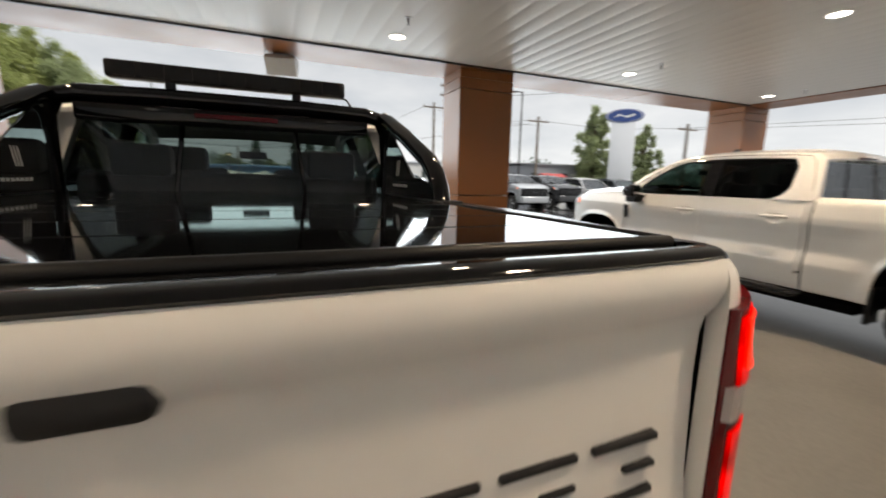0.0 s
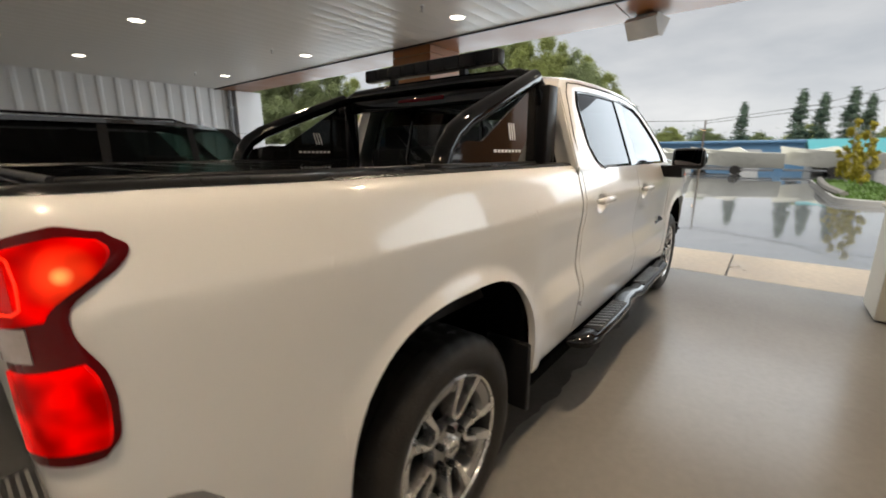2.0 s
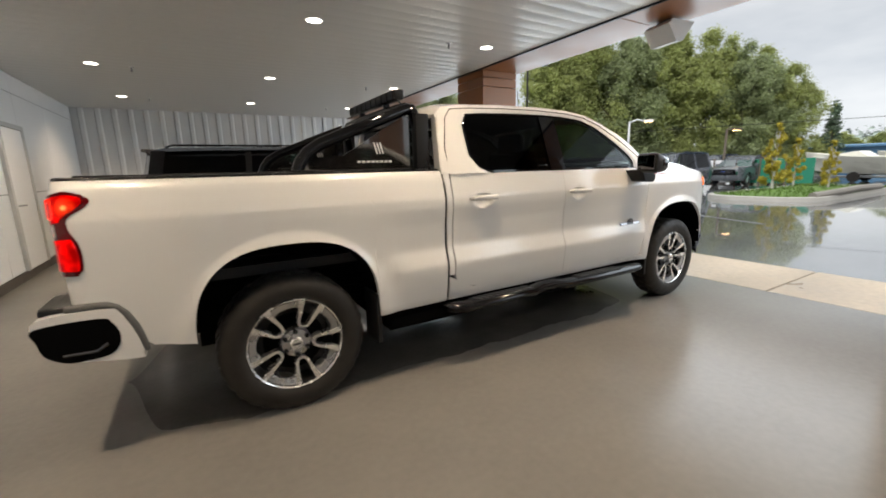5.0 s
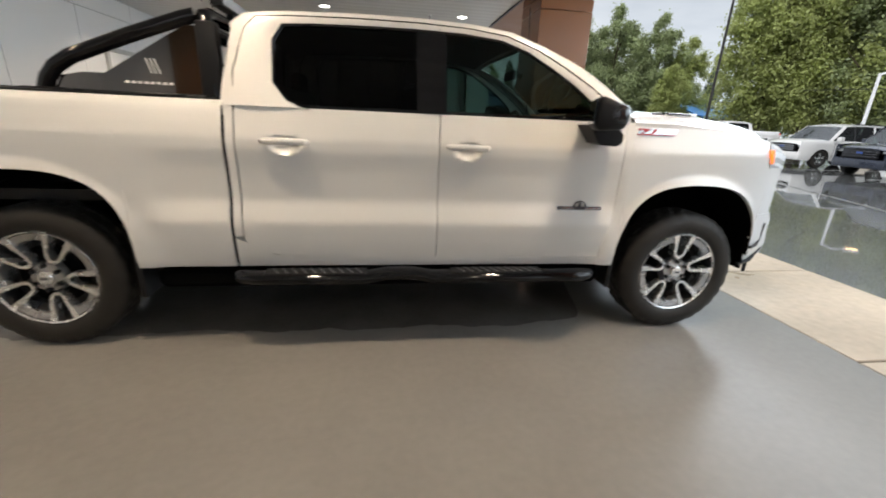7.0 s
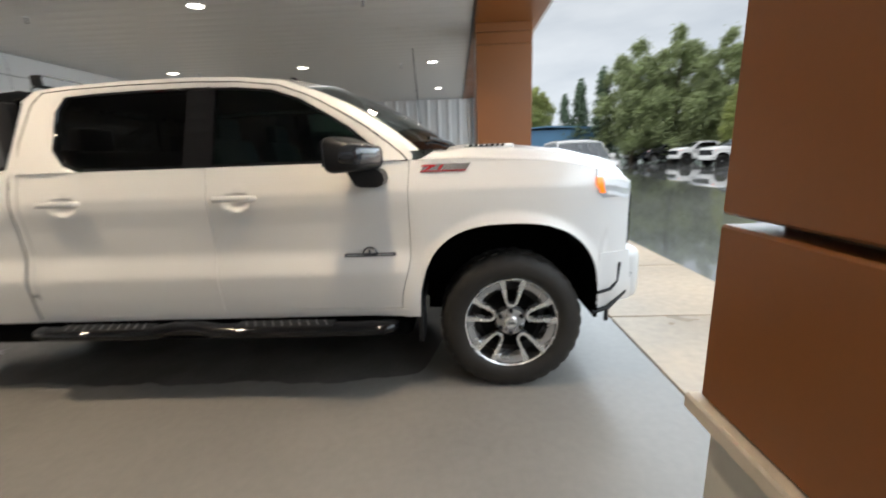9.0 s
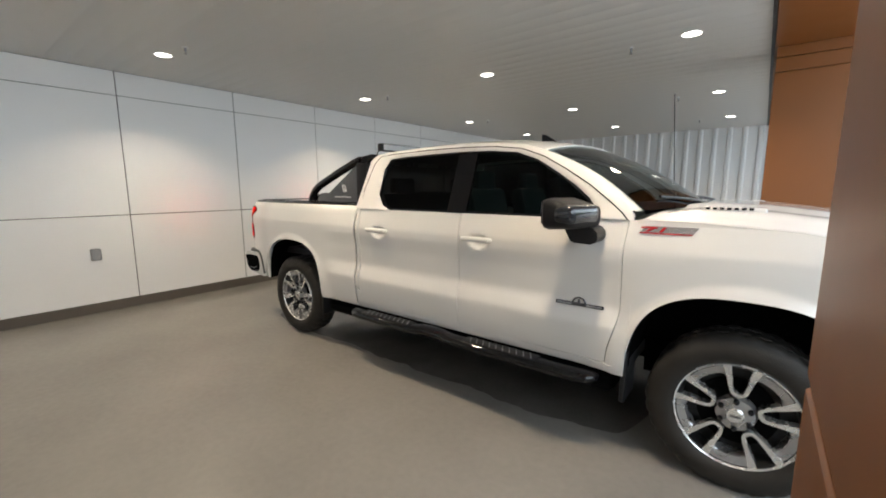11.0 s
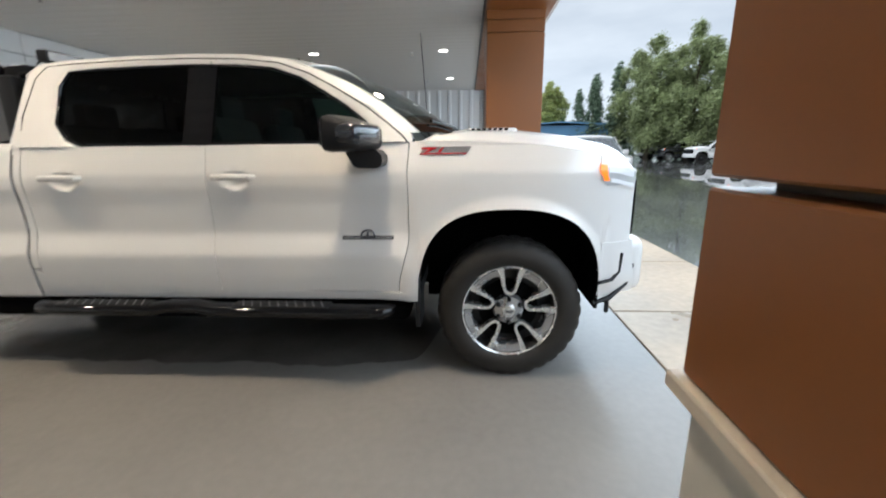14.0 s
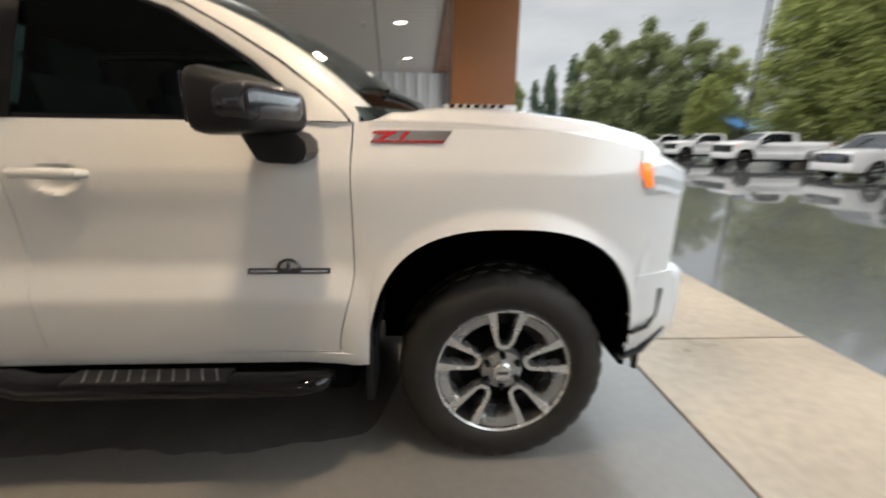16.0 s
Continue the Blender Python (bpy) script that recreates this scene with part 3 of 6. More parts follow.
outlet = thing("wall_outlet", pose(X_WALL, -2.03, 0.72), "grey metal weatherproof outlet box on the white wall", "outlet")
part("box", box((0, -0.05, -0.07), (0.05, 0.05, 0.07), 0.008), STEEL, outlet)
part("cover", box((0.05, -0.043, -0.062), (0.062, 0.043, 0.062), 0.006), GREY_SIDING, outlet, "hinged grey cover")
part("latch", box((0.06, -0.01, -0.066), (0.07, 0.01, -0.05), 0.003), STEEL, outlet)


# ---- pickup truck ----
HUB_F, HUB_Z, TYRE_R = 3.745, 0.403, 0.405
BELT = 1.335
ARCHES = ((0.012, 0.488, 0.462, 0.535), (3.735, 0.487, 0.462, 0.53))   # centre, half length, rise, foot


def arch_z(x, k):
    c, h, rise, foot = ARCHES[k]
    u = min(1.0, abs(x - c) / h)
    return foot + rise * (1 - u ** 2.6) ** (1 / 2.6)


def arch_xs(k, n=15):
    c, h = ARCHES[k][:2]
    return [c + h * math.sin(math.pi / 2 * s) for s in lin(-1, 1, 2 * n + 1)]


HANDLES = (1.30, 2.268)
CORNER = -0.86


def shoulder(z):
    """How far the bed side's rounded top edge draws in below the rail cap."""
    return interp(z, (1.300, 1.325, 1.342, 1.353, 1.360), (0.0, 0.003, 0.010, 0.020, 0.032))


def half(x, z):
    """Half width of the body at x and height z."""
    plain = interp(z, (0.42, 0.50, 0.62, 0.80, 1.0, 1.12, 1.18, 1.235, 1.30, 1.345), (0.875, 0.900, 0.908, 0.912, 0.914, 0.917, 0.916, 0.902, 0.884, 0.872))
    ledge = interp(z, (0.42, 0.50, 0.60, 0.70, 0.735, 0.752, 0.845, 0.872, 1.02, 1.12), (0, 0.004, 0.013, 0.021, 0.022, 0.018, -0.013, -0.016, -0.012, 0))
    inside = smoothstep((x - 0.52) / 0.2) * smoothstep((3.25 - x) / 0.1)
    w = plain + ledge * inside
    for c, h, rise, foot in ARCHES:
        d = math.hypot((x - c) / 1.0, max(0.0, z - 0.42) * 0.98) - h
        w += 0.024 * smoothstep((0.15 - abs(d)) / 0.085) * (1 if z < 1.06 else smoothstep((1.18 - z) / 0.12))
    w -= 0.125 * max(0.0, (x - 3.95) / 0.45) ** 2
    w -= 0.078 * smoothstep((-0.33 - x) / 0.5)
    if x < 1.0:
        w -= shoulder(z)
    for hx in HANDLES:
        w -= 0.030 * smoothstep(1.25 * (1 - ((x - hx) / 0.085) ** 2 - ((z - 1.152) / 0.052) ** 2))
    return w


def skin(u, z, s, out=0.0):
    """A place on the flank; behind the corner line the flank turns round to the tailgate."""
    if u >= CORNER:
        return (u, s * (half(u, z) + out), z)
    a = min(1.0, (CORNER - u) / 0.20) * math.pi / 2
    w = half(CORNER, z)
    return (CORNER - (0.095 - 0.7 * shoulder(z) + out) * math.sin(a), s * (w + out * math.cos(a) - (w - 0.716) * (1 - math.cos(a))), z)


def door_cut(z):
    """How far the front door's leading edge sweeps back towards its foot."""
    return 0.062 * smoothstep((0.86 - z) / 0.32) - 0.012 * smoothstep((z - 1.15) / 0.2)


def flank(us, low, high, s, nz=14, inward=0.03, shift=None):
    bm = bmesh.new()

    def place(u, v):
        z = low(u) + (high(u) - low(u)) * v
        return skin(u - shift(u, z) if shift else u, z, s)
    sheet(bm, us, lin(0, 1, nz), place)
    hem(bm, s, inward)
    return bm


def top_half(z):
    """Half width of the cabin above the belt."""
    return 0.878 - 0.37 * (z - BELT) - 0.12 * max(0, z - 1.62) ** 2


ROOF_EDGE = [(0.995, 1.335), (1.0, 1.42), (1.02, 1.57), (1.045, 1.73), (1.10, 1.786), (1.25, 1.806), (1.6, 1.823), (2.0, 1.827),
             (2.3, 1.816), (2.52, 1.788), (2.71, 1.722), (2.89, 1.630), (3.065, 1.522), (3.18, 1.425), (3.225, 1.365), (3.225, 1.338)]
DAYLIGHT = [(1.425, 1.336), (1.322, 1.372), (1.252, 1.455), (1.246, 1.66), (1.29, 1.738), (1.45, 1.749), (1.75, 1.758), (2.0, 1.760),
            (2.25, 1.754), (2.455, 1.734), (2.61, 1.681), (2.752, 1.600), (2.870, 1.525), (2.972, 1.445), (3.015, 1.392), (3.005, 1.338)]


def wheel(parent, x, s, phase=math.pi / 2, metal=None):
    """A wheel with a treaded tyre, a dark barrel, five split spokes, cap and nuts; s is the side it faces."""
    metal = metal or (RIM_GREY, RIM_BRIGHT)
    hub = new("wheel")
    hub.parent = parent
    hub.location = (x, s * 0.768, HUB_Z)
    hub["label"] = "treaded tyre on a two-tone split-spoke alloy rim"
    bm = bmesh.new()
    prof = [(0.262, 0.098, 0), (0.275, 0.112, 0), (0.30, 0.124, 0), (0.335, 0.126, 0), (0.362, 0.117, 0), (0.38, 0.108, 1), (0.394, 0.098, 1), (TYRE_R, 0.082, 1), (TYRE_R, 0.045, 1),
            (TYRE_R - 0.011, 0.043, 0), (TYRE_R - 0.011, 0.036, 0), (TYRE_R, 0.034, 2), (TYRE_R, -0.034, 2), (TYRE_R - 0.011, -0.036, 0), (TYRE_R - 0.011, -0.043, 0), (TYRE_R, -0.045, 1),
            (TYRE_R, -0.082, 1), (0.388, -0.10, 1), (0.365, -0.114, 0), (0.30, -0.12, 0), (0.262, -0.10, 0)]
    n, rings = 120, []
    for r, h, tread in prof:
        rings.append([bm.verts.new(((r - 0.008 * (tread > 0 and (k + 2 * tread) % 4 == 0)) * math.cos(2 * math.pi * k / n), s * h, (r - 0.008 * (tread > 0 and (k + 2 * tread) % 4 == 0)) * math.sin(2 * math.pi * k / n))) for k in range(n)])
    for a, b in zip(rings, rings[1:]):
        for k in range(n):
            bm.faces.new((a[k], a[(k + 1) % n], b[(k + 1) % n], b[k]))
    part("tyre", bm, RUBBER, hub)
    bm = bmesh.new()
    lathe(bm, [(0.264, -0.10), (0.245, -0.08), (0.235, 0.0), (0.24, 0.075), (0.252, 0.10), (0.268, 0.104)], 48, 0, s)
    lathe(bm, [(0.0, 0.012), (0.235, 0.005)], 48, 0, s)
    part("barrel", bm, RIM_DARK, hub, "dark grey rim barrel")
    part("lip", lathe(bmesh.new(), [(0.252, 0.092), (0.257, 0.106), (0.264, 0.110), (0.269, 0.104), (0.268, 0.098)], 64, 0, s), metal[1], hub, "bright machined lip")
    part("brake_disc", lathe(bmesh.new(), [(0.05, 0.03), (0.17, 0.03), (0.17, 0.018)], 40, 0, s), WELL_BLACK, hub, "dark brake disc")
    # a bright arm runs from the rim round the inner end of its pocket and back: radius, offset, half width, height
    run = [(0.259, 0.064, 0.020, 0.104), (0.225, 0.053, 0.015, 0.100), (0.185, 0.044, 0.011, 0.095), (0.150, 0.037, 0.009, 0.091), (0.125, 0.031, 0.008, 0.088), (0.107, 0.022, 0.008, 0.086), (0.100, 0.009, 0.009, 0.085)]
    run += [(r, -v, w, h) for r, v, w, h in run[::-1]]
    turn = 2 * math.pi / 5
    for k in range(5):
        a = phase + k * turn
        ca, sa = math.cos(a), math.sin(a)
        # the hollow web between this pair of arms and the next
        grid = []
        for r, low in ((0.192, 0.020), (0.196, 0.080), (0.206, 0.089), (0.225, 0.095), (0.245, 0.100), (0.259, 0.103)):
            far, h = interp(-r, [-q[0] for q in run[:5]], [q[1] + q[2] - 0.002 for q in run[:5]]), interp(r, (0.15, 0.259), (0.086, 0.103))
            reach = math.hypot(r, far)
            start, stop = a + math.atan2(far, r), a + turn - math.atan2(far, r)
            row = []
            for f in lin(-1, 1, 11):
                ang = start + (stop - start) * (f + 1) / 2
                d = low + (h - 0.004 - low) * abs(f) ** 3
                rr = min(0.262, reach + (0.012 * (1 - f * f) if r < 0.2 else 0.0))
                row.append((rr * math.cos(ang), s * d, rr * math.sin(ang)))
            grid.append(row)
        bm = bmesh.new()
        sheet(bm, range(6), range(11), lambda u, v: grid[u][v])
        fold(bm, (0, -s * 0.02, 0))
        back = part("spoke", bm, metal[0], hub, "satin grey web between bright arms", smooth=40)
        bm, rings = bmesh.new(), []
        for i, (r, v, w, h) in enumerate(run):
            (r0, v0), (r1, v1) = run[max(0, i - 1)][:2], run[min(len(run) - 1, i + 1)][:2]
            n = Vector((v1 - v0, r0 - r1)).normalized() * w
            ring = ((r + n.x, v + n.y, h), (r - n.x, v - n.y, h), (r - n.x, v - n.y, h - 0.055), (r + n.x, v + n.y, h - 0.055))
            rings.append([bm.verts.new((p * ca - q * sa, s * d, p * sa + q * ca)) for p, q, d in ring])
        for p, q in zip(rings, rings[1:]):
            for m in range(4):
                bm.faces.new((p[m], p[(m + 1) % 4], q[(m + 1) % 4], q[m]))
        bm.faces.new(rings[0])
        bm.faces.new(rings[-1][::-1])
        part("spoke_face", bm, metal[1], back, "bright machined arm round a dark pocket", smooth=25)
    part("hub_plate", lathe(bmesh.new(), [(0.0, 0.087), (0.05, 0.086), (0.080, 0.081), (0.090, 0.04)], 36, 0, s), metal[0], hub)
    cap = part("centre_cap", lathe(bmesh.new(), [(0.0, 0.108), (0.032, 0.106), (0.038, 0.100), (0.038, 0.08)], 30, 0, s), RIM_BRIGHT, hub, "silver centre cap")
    part("emblem", box((-0.022, s * 0.107 - 0.002, -0.006), (0.022, s * 0.107 + 0.002, 0.006), 0.001), BADGE_DARK, cap)
    for k in range(6):
        a = math.pi / 6 + k * math.pi / 3
        p = Vector((0.069 * math.cos(a), 0, 0.069 * math.sin(a)))
        part("lug_nut", tube(bmesh.new(), [p + Vector((0, s * 0.075, 0)), p + Vector((0, s * 0.102, 0)), p + Vector((0, s * 0.108, 0))], [0.013, 0.0125, 0.008], 8), GLOSS_BLACK, hub)
    return hub


def swept(bm):
    """Sweep a door mirror's outer end back."""
    for v in bm.verts:
        v.co.x -= 0.34 * (abs(v.co.y) - 1.12)
    return bm


def build_pickup(name, label, m, paint, dressed=True, metal=None, rail_mat=None):
    """A crew-cab pickup, nose towards +x, origin under the rear axle."""
    t = thing(name, m, label, "pickup truck")
    s_all = (-1, 1)
    bed_top, fender_top = 1.362, lambda x: interp(x, (3.2, 3.5, 3.9, 4.15, 4.3, 4.42), (1.338, 1.336, 1.312, 1.272, 1.23, 1.175))
    for s in s_all:
        # bed side, with the corner, round the wheel arch
        us = lin(CORNER - 0.2, CORNER, 11) + lin(-0.83, ARCHES[0][0] - ARCHES[0][1] - 0.004, 11) + arch_xs(0) + lin(0.505, 0.994, 9)

        def low(u):
            c, h = ARCHES[0][:2]
            if abs(u - c) <= h:
                return arch_z(u, 0)
            if u < c:
                return interp(u, (-1.06, -0.80, -0.73, -0.68, -0.46), (0.80, 0.80, 0.73, 0.56, 0.54))
            return 0.478
        part("bed_side", flank(us, low, lambda u: bed_top, s, 56), paint, t)
        # front wing
        us = lin(3.197, ARCHES[1][0] - ARCHES[1][1] - 0.004, 4) + arch_xs(1) + lin(4.226, 4.40, 7)

        def low(u):
            c, h = ARCHES[1][:2]
            if abs(u - c) <= h:
                return arch_z(u, 1)
            return 0.475 if u < c else 0.80 if u > 4.24 else 0.60
        part("front_wing", flank(us, low, fender_top, s, 26, shift=lambda u, z: door_cut(z) * smoothstep((3.27 - u) / 0.07)), paint, t)
        # doors
        for a, b, nm in ((1.06, 2.108, "rear_door"), (2.112, 3.193, "front_door")):
            if nm == "rear_door":
                us = [1.06, 1.085] + lin(1.14, 1.20, 3) + lin(1.21, 1.39, 15) + lin(1.42, 2.108, 10)
                low = lambda u: interp(u, (1.06, 1.085, 1.14, 1.26, 1.32), (0.64, 0.605, 0.575, 0.545, 0.53))
            else:
                us = [2.112, 2.14, 2.165] + lin(2.178, 2.358, 15) + lin(2.39, 3.12, 11) + [3.16, 3.193]
                low = lambda u: 0.53
            dr = part(nm, flank(us, low, lambda u: BELT, s, 48, shift=(lambda u, z: door_cut(z) * smoothstep((u - 2.95) / 0.24)) if nm == "front_door" else None), paint, t)
            hx = 1.30 if nm == "rear_door" else 2.268
            hd = part("handle", tube(bmesh.new(), [(hx - 0.115, s * 0.925, 1.168), (hx - 0.10, s * 0.945, 1.169), (hx, s * 0.952, 1.171), (hx + 0.10, s * 0.945, 1.169), (hx + 0.115, s * 0.925, 1.168)], [0.012, 0.017, 0.018, 0.017, 0.012], 12), paint, dr, "white pull handle")
            if s < 0:
                part("belt_strip", flank(lin(max(a, 1.24), min(b, 2.99), 8), lambda u: BELT + 0.001, lambda u: BELT + 0.016, s, 2, 0.02), GLOSS_BLACK, dr, "black window sealing strip")
        # black strip that paints the gap's shade over the white panels behind
        part("cab_gap", sheet_part((0.9955, 1.003, 1.0105), lin(0.50, 1.335, 16), lambda u, z: skin(u, z, s, -0.009)), WELL_BLACK, t, "dark filler strip in the gap between cab and bed")
        # sill below the doors
        part("sill", flank(lin(1.012, 3.19, 12), lambda u: 0.48, lambda u: interp(u, (1.012, 1.06, 1.12, 1.28, 3.19), (0.65, 0.605, 0.568, 0.537, 0.525)), s, 4, 0.05), paint, t)
        part("cab_corner", flank([1.012, 1.03, 1.052], lambda u: 0.66, lambda u: 1.338, s, 14), paint, t)
        # frame of the side windows and roof rail
        bm = bmesh.new()
        rows = []
        for f in (0.0, 0.35, 0.7, 0.92, 1.0):
            ring = []
            for (xa, za), (xb, zb) in zip(ROOF_EDGE, DAYLIGHT):
                x, z = xa + (xb - xa) * f, za + (zb - za) * f
                ring.append(bm.verts.new((x, s * (top_half(z) + 0.012 * math.sin(math.pi * min(1, f * 1.1)) - (0.01 if f == 1.0 else 0)), z)))
            rows.append(ring)
        for a, b in zip(rows, rows[1:]):
            for k in range(len(a) - 1):
                bm.faces.new((a[k], a[k + 1], b[k + 1], b[k]))
        fold(bm, (0, -s * 0.03, 0))
        part("window_surround", bm, paint, t)
        gasket = [(x, s * (top_half(z) - 0.002), z) for x, z in DAYLIGHT]
        part("window_trim", tube(bmesh.new(), gasket, 0.0085, 8), GLOSS_BLACK, t, "gloss black window surround trim")
        seam = []
        for (xa, za), (xb, zb), f in zip(ROOF_EDGE[3:], DAYLIGHT[3:], (0.3, 0.32, 0.36, 0.40, 0.42, 0.44, 0.46, 0.48, 0.48, 0.46, 0.40, 0.26, 0.12)):
            x, z = xa + (xb - xa) * f, za + (zb - za) * f
            seam.append((x, s * (top_half(z) + 0.012 * math.sin(math.pi * min(1, f * 1.1)) - 0.0005), z))
        seam = [(1.06, s * 0.874, 1.345), (1.055, s * (top_half(1.5) + 0.006), 1.5)] + seam
        part("door_seam", tube(bmesh.new(), seam, 0.0032, 6), WELL_BLACK, t, "dark seam round the door frames")
        part("frame_seam", tube(bmesh.new(), [(2.11, s * (top_half(z) + 0.006), z) for z in (1.750, 1.775, 1.792)], 0.0025, 6), WELL_BLACK, t)
        part("belt_rail", box((1.0, min(s * 0.80, s * 0.872), 1.30), (3.21, max(s * 0.80, s * 0.872), 1.334)), GLOSS_BLACK, t)
        # side glass and black pillar
        def pane(xs, mat, nm, lbl):
            top = lambda x: interp(x, [p[0] for p in DAYLIGHT[3:15]], [p[1] for p in DAYLIGHT[3:15]])
            low = lambda x: interp(x, (1.22, 1.6), (1.332, 1.332))
            bm = bmesh.new()
            sheet(bm, xs, lin(0, 1, 5), lambda x, v: (x, s * (top_half(low(x) + (top(x) + 0.01 - low(x)) * v) - 0.006), low(x) + (top(x) + 0.012 - low(x)) * v))
            part(nm, bm, mat, t, lbl)
        pane(lin(1.228, 2.0, 12), GLASS_DARK, "rear_side_window", "dark tinted side glass")
        pane(lin(2.13, 3.0, 14), GLASS_FRONT, "front_side_window", "lightly tinted side glass")
        bm = bmesh.new()
        sheet(bm, lin(1.985, 2.145, 4), lin(1.335, 1.752, 5), lambda x, z: (x, s * (top_half(z) + 0.002), z))
        fold(bm, (0, -s * 0.03, 0))
        part("door_pillar", bm, GLOSS_BLACK, t, "gloss black centre pillar")
        # tail lamp round the corner: a dark red shell, two lit lenses, light guide, bulb and reversing lens
        rough_edge = lambda z: interp(z, (0.938, 0.950, 0.975, 1.04, 1.09, 1.115, 1.15, 1.19, 1.205, 1.225, 1.242, 1.265, 1.285, 1.302, 1.315),
                                (-0.905, -0.874, -0.863, -0.859, -0.868, -0.884, -0.905, -0.908, -0.893, -0.848, -0.820, -0.804, -0.804, -0.812, -0.842))

        edge = lambda z: sum(rough_edge(z + d) for d in (-0.014, -0.007, 0.0, 0.007, 0.014)) / 5

        def on_lamp(f, z, inset, out, u0=-1.058):
            u = u0 + f * (edge(z) - inset - u0)
            return skin(u, z - 0.026 * smoothstep((-0.88 - u) / 0.17) * (z - 0.938) / 0.377 - 0.016 * smoothstep((u + 0.90) / 0.08) * smoothstep((z - 1.25) / 0.065), s, out)
        bm = bmesh.new()
        sheet(bm, lin(0, 1, 20), lin(0.938, 1.315, 54), lambda f, z: on_lamp(f, z, 0.0, 0.004 + 0.009 * math.sin(math.pi * min(1, f * 1.02)) ** 0.5))
        hem(bm, s, 0.03)
        lamp_ob = part("tail_lamp", bm, LAMP_DEEP, t, "dark red wrap-round tail lamp")
        for z0, z1, lbl in ((1.186, 1.300, "lit red upper lens"), (0.962, 1.108, "lit red lower lens")):
            bm = bmesh.new()
            sheet(bm, lin(0, 1, 16), lin(z0, z1, 18), lambda f, z: on_lamp(f, z, 0.020 if z < 1.15 else 0.032, 0.0145 + 0.002 * math.sin(math.pi * f), -1.03))
            fold(bm, (0.012, -s * 0.012, 0))
            lens = part("lens", bm, LAMP_RED, lamp_ob, lbl)
            mid = (z0 + z1) / 2
            loop = [(-1.018, z0 + 0.018), (-1.018, mid), (-1.018, z1 - 0.020), (-0.995, z1 - 0.014), (-0.975, z1 - 0.014), (-0.962, z1 - 0.022), (-0.958, mid), (-0.962, z0 + 0.022), (-0.975, z0 + 0.014), (-0.995, z0 + 0.014), (-1.018, z0 + 0.018)]
            if z0 > 1.1:
                part("light_guide", tube(bmesh.new(), [skin(u, z - 0.006, s, 0.0175) for u, z in loop], 0.0022, 6), LAMP_GUIDE, lamp_ob, "bright red light guide")
        bm = bmesh.new()
        sheet(bm, lin(-1.012, -0.972, 5), lin(1.208, 1.272, 4), lambda u, z: skin(u, z - 0.008, s, 0.0172))
        fold(bm, (0.006, -s * 0.002, 0))
        part("lamp_core", bm, LAMP_CORE, lamp_ob, "dim red reflector core")
        bm = bmesh.new()
        sheet(bm, lin(-1.045, -0.965, 9), lin(1.118, 1.172, 4), lambda u, z: skin(u, z, s, 0.0155))
        fold(bm, (0.012, -s * 0.012, 0))
        part("reverse_lens", bm, LAMP_REVERSE, lamp_ob, "clear reversing lens")
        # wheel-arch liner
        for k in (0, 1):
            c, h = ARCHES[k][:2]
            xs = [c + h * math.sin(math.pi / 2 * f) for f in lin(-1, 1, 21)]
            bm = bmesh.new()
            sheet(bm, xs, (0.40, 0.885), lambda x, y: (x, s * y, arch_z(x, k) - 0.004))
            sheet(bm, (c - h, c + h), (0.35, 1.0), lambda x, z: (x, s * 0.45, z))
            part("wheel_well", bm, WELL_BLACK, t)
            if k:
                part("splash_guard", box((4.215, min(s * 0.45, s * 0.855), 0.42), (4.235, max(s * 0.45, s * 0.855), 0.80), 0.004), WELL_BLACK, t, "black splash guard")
            part("mud_flap", box((c - h - 0.03 if k else c + h - 0.02, min(s * 0.70, s * 0.915), 0.30 if k == 0 else 0.32), (c - h + 0.0 if k else c + h + 0.012, max(s * 0.70, s * 0.915), 0.62), 0.006), BLACK_PLASTIC, t, "black rubber mud flap")
            wheel(t, HUB_F if k else 0.0, s, radians(88 if k else 65), metal)
        # running board: a broad oval black bar with two slashed treads
        bm = bmesh.new()
        way = [(0.97, 0.87, 0.436, 0.3), (0.99, 0.915, 0.436, 0.7), (1.03, 0.940, 0.434, 0.95), (1.12, 0.955, 0.432, 1), (1.72, 0.958, 0.432, 1), (1.82, 0.945, 0.447, 0.92), (1.98, 0.945, 0.447, 0.92), (2.08, 0.958, 0.432, 1),
               (2.93, 0.955, 0.430, 1), (3.02, 0.950, 0.430, 1), (3.08, 0.935, 0.432, 0.85), (3.11, 0.915, 0.434, 0.45)]
        rings = [[bm.verts.new((x, s * (y + 0.064 * k * math.copysign(abs(math.cos(a)) ** 0.8, math.cos(a))), z + 0.037 * k * math.sin(a))) for a in lin(0, 2 * math.pi, 21)[:-1]] for x, y, z, k in way]
        for a, b in zip(rings, rings[1:]):
            for k in range(20):
                bm.faces.new((a[k], a[(k + 1) % 20], b[(k + 1) % 20], b[k]))
        bm.faces.new(rings[0])
        bm.faces.new(rings[-1][::-1])
        run = part("running_board", bm, GLOSS_BLACK, t, "black oval running board", smooth=50)
        for a in (1.16, 2.20):
            tr = part("step_pad", box((a, min(s * 0.915, s * 1.005), 0.456), (a + 0.55, max(s * 0.915, s * 1.005), 0.472), 0.006, 2), BLACK_PLASTIC, run)
            for k in range(10):
                x = a + 0.03 + k * 0.05
                part("tread_slash", prism(bmesh.new(), [(x, 0.925), (x + 0.008, 0.925), (x + 0.048, 0.998), (x + 0.040, 0.998)], lambda p, q, d: (p, s * q, d), 0.471, 0.4745), STEEL, tr, "pale metal grip slash")
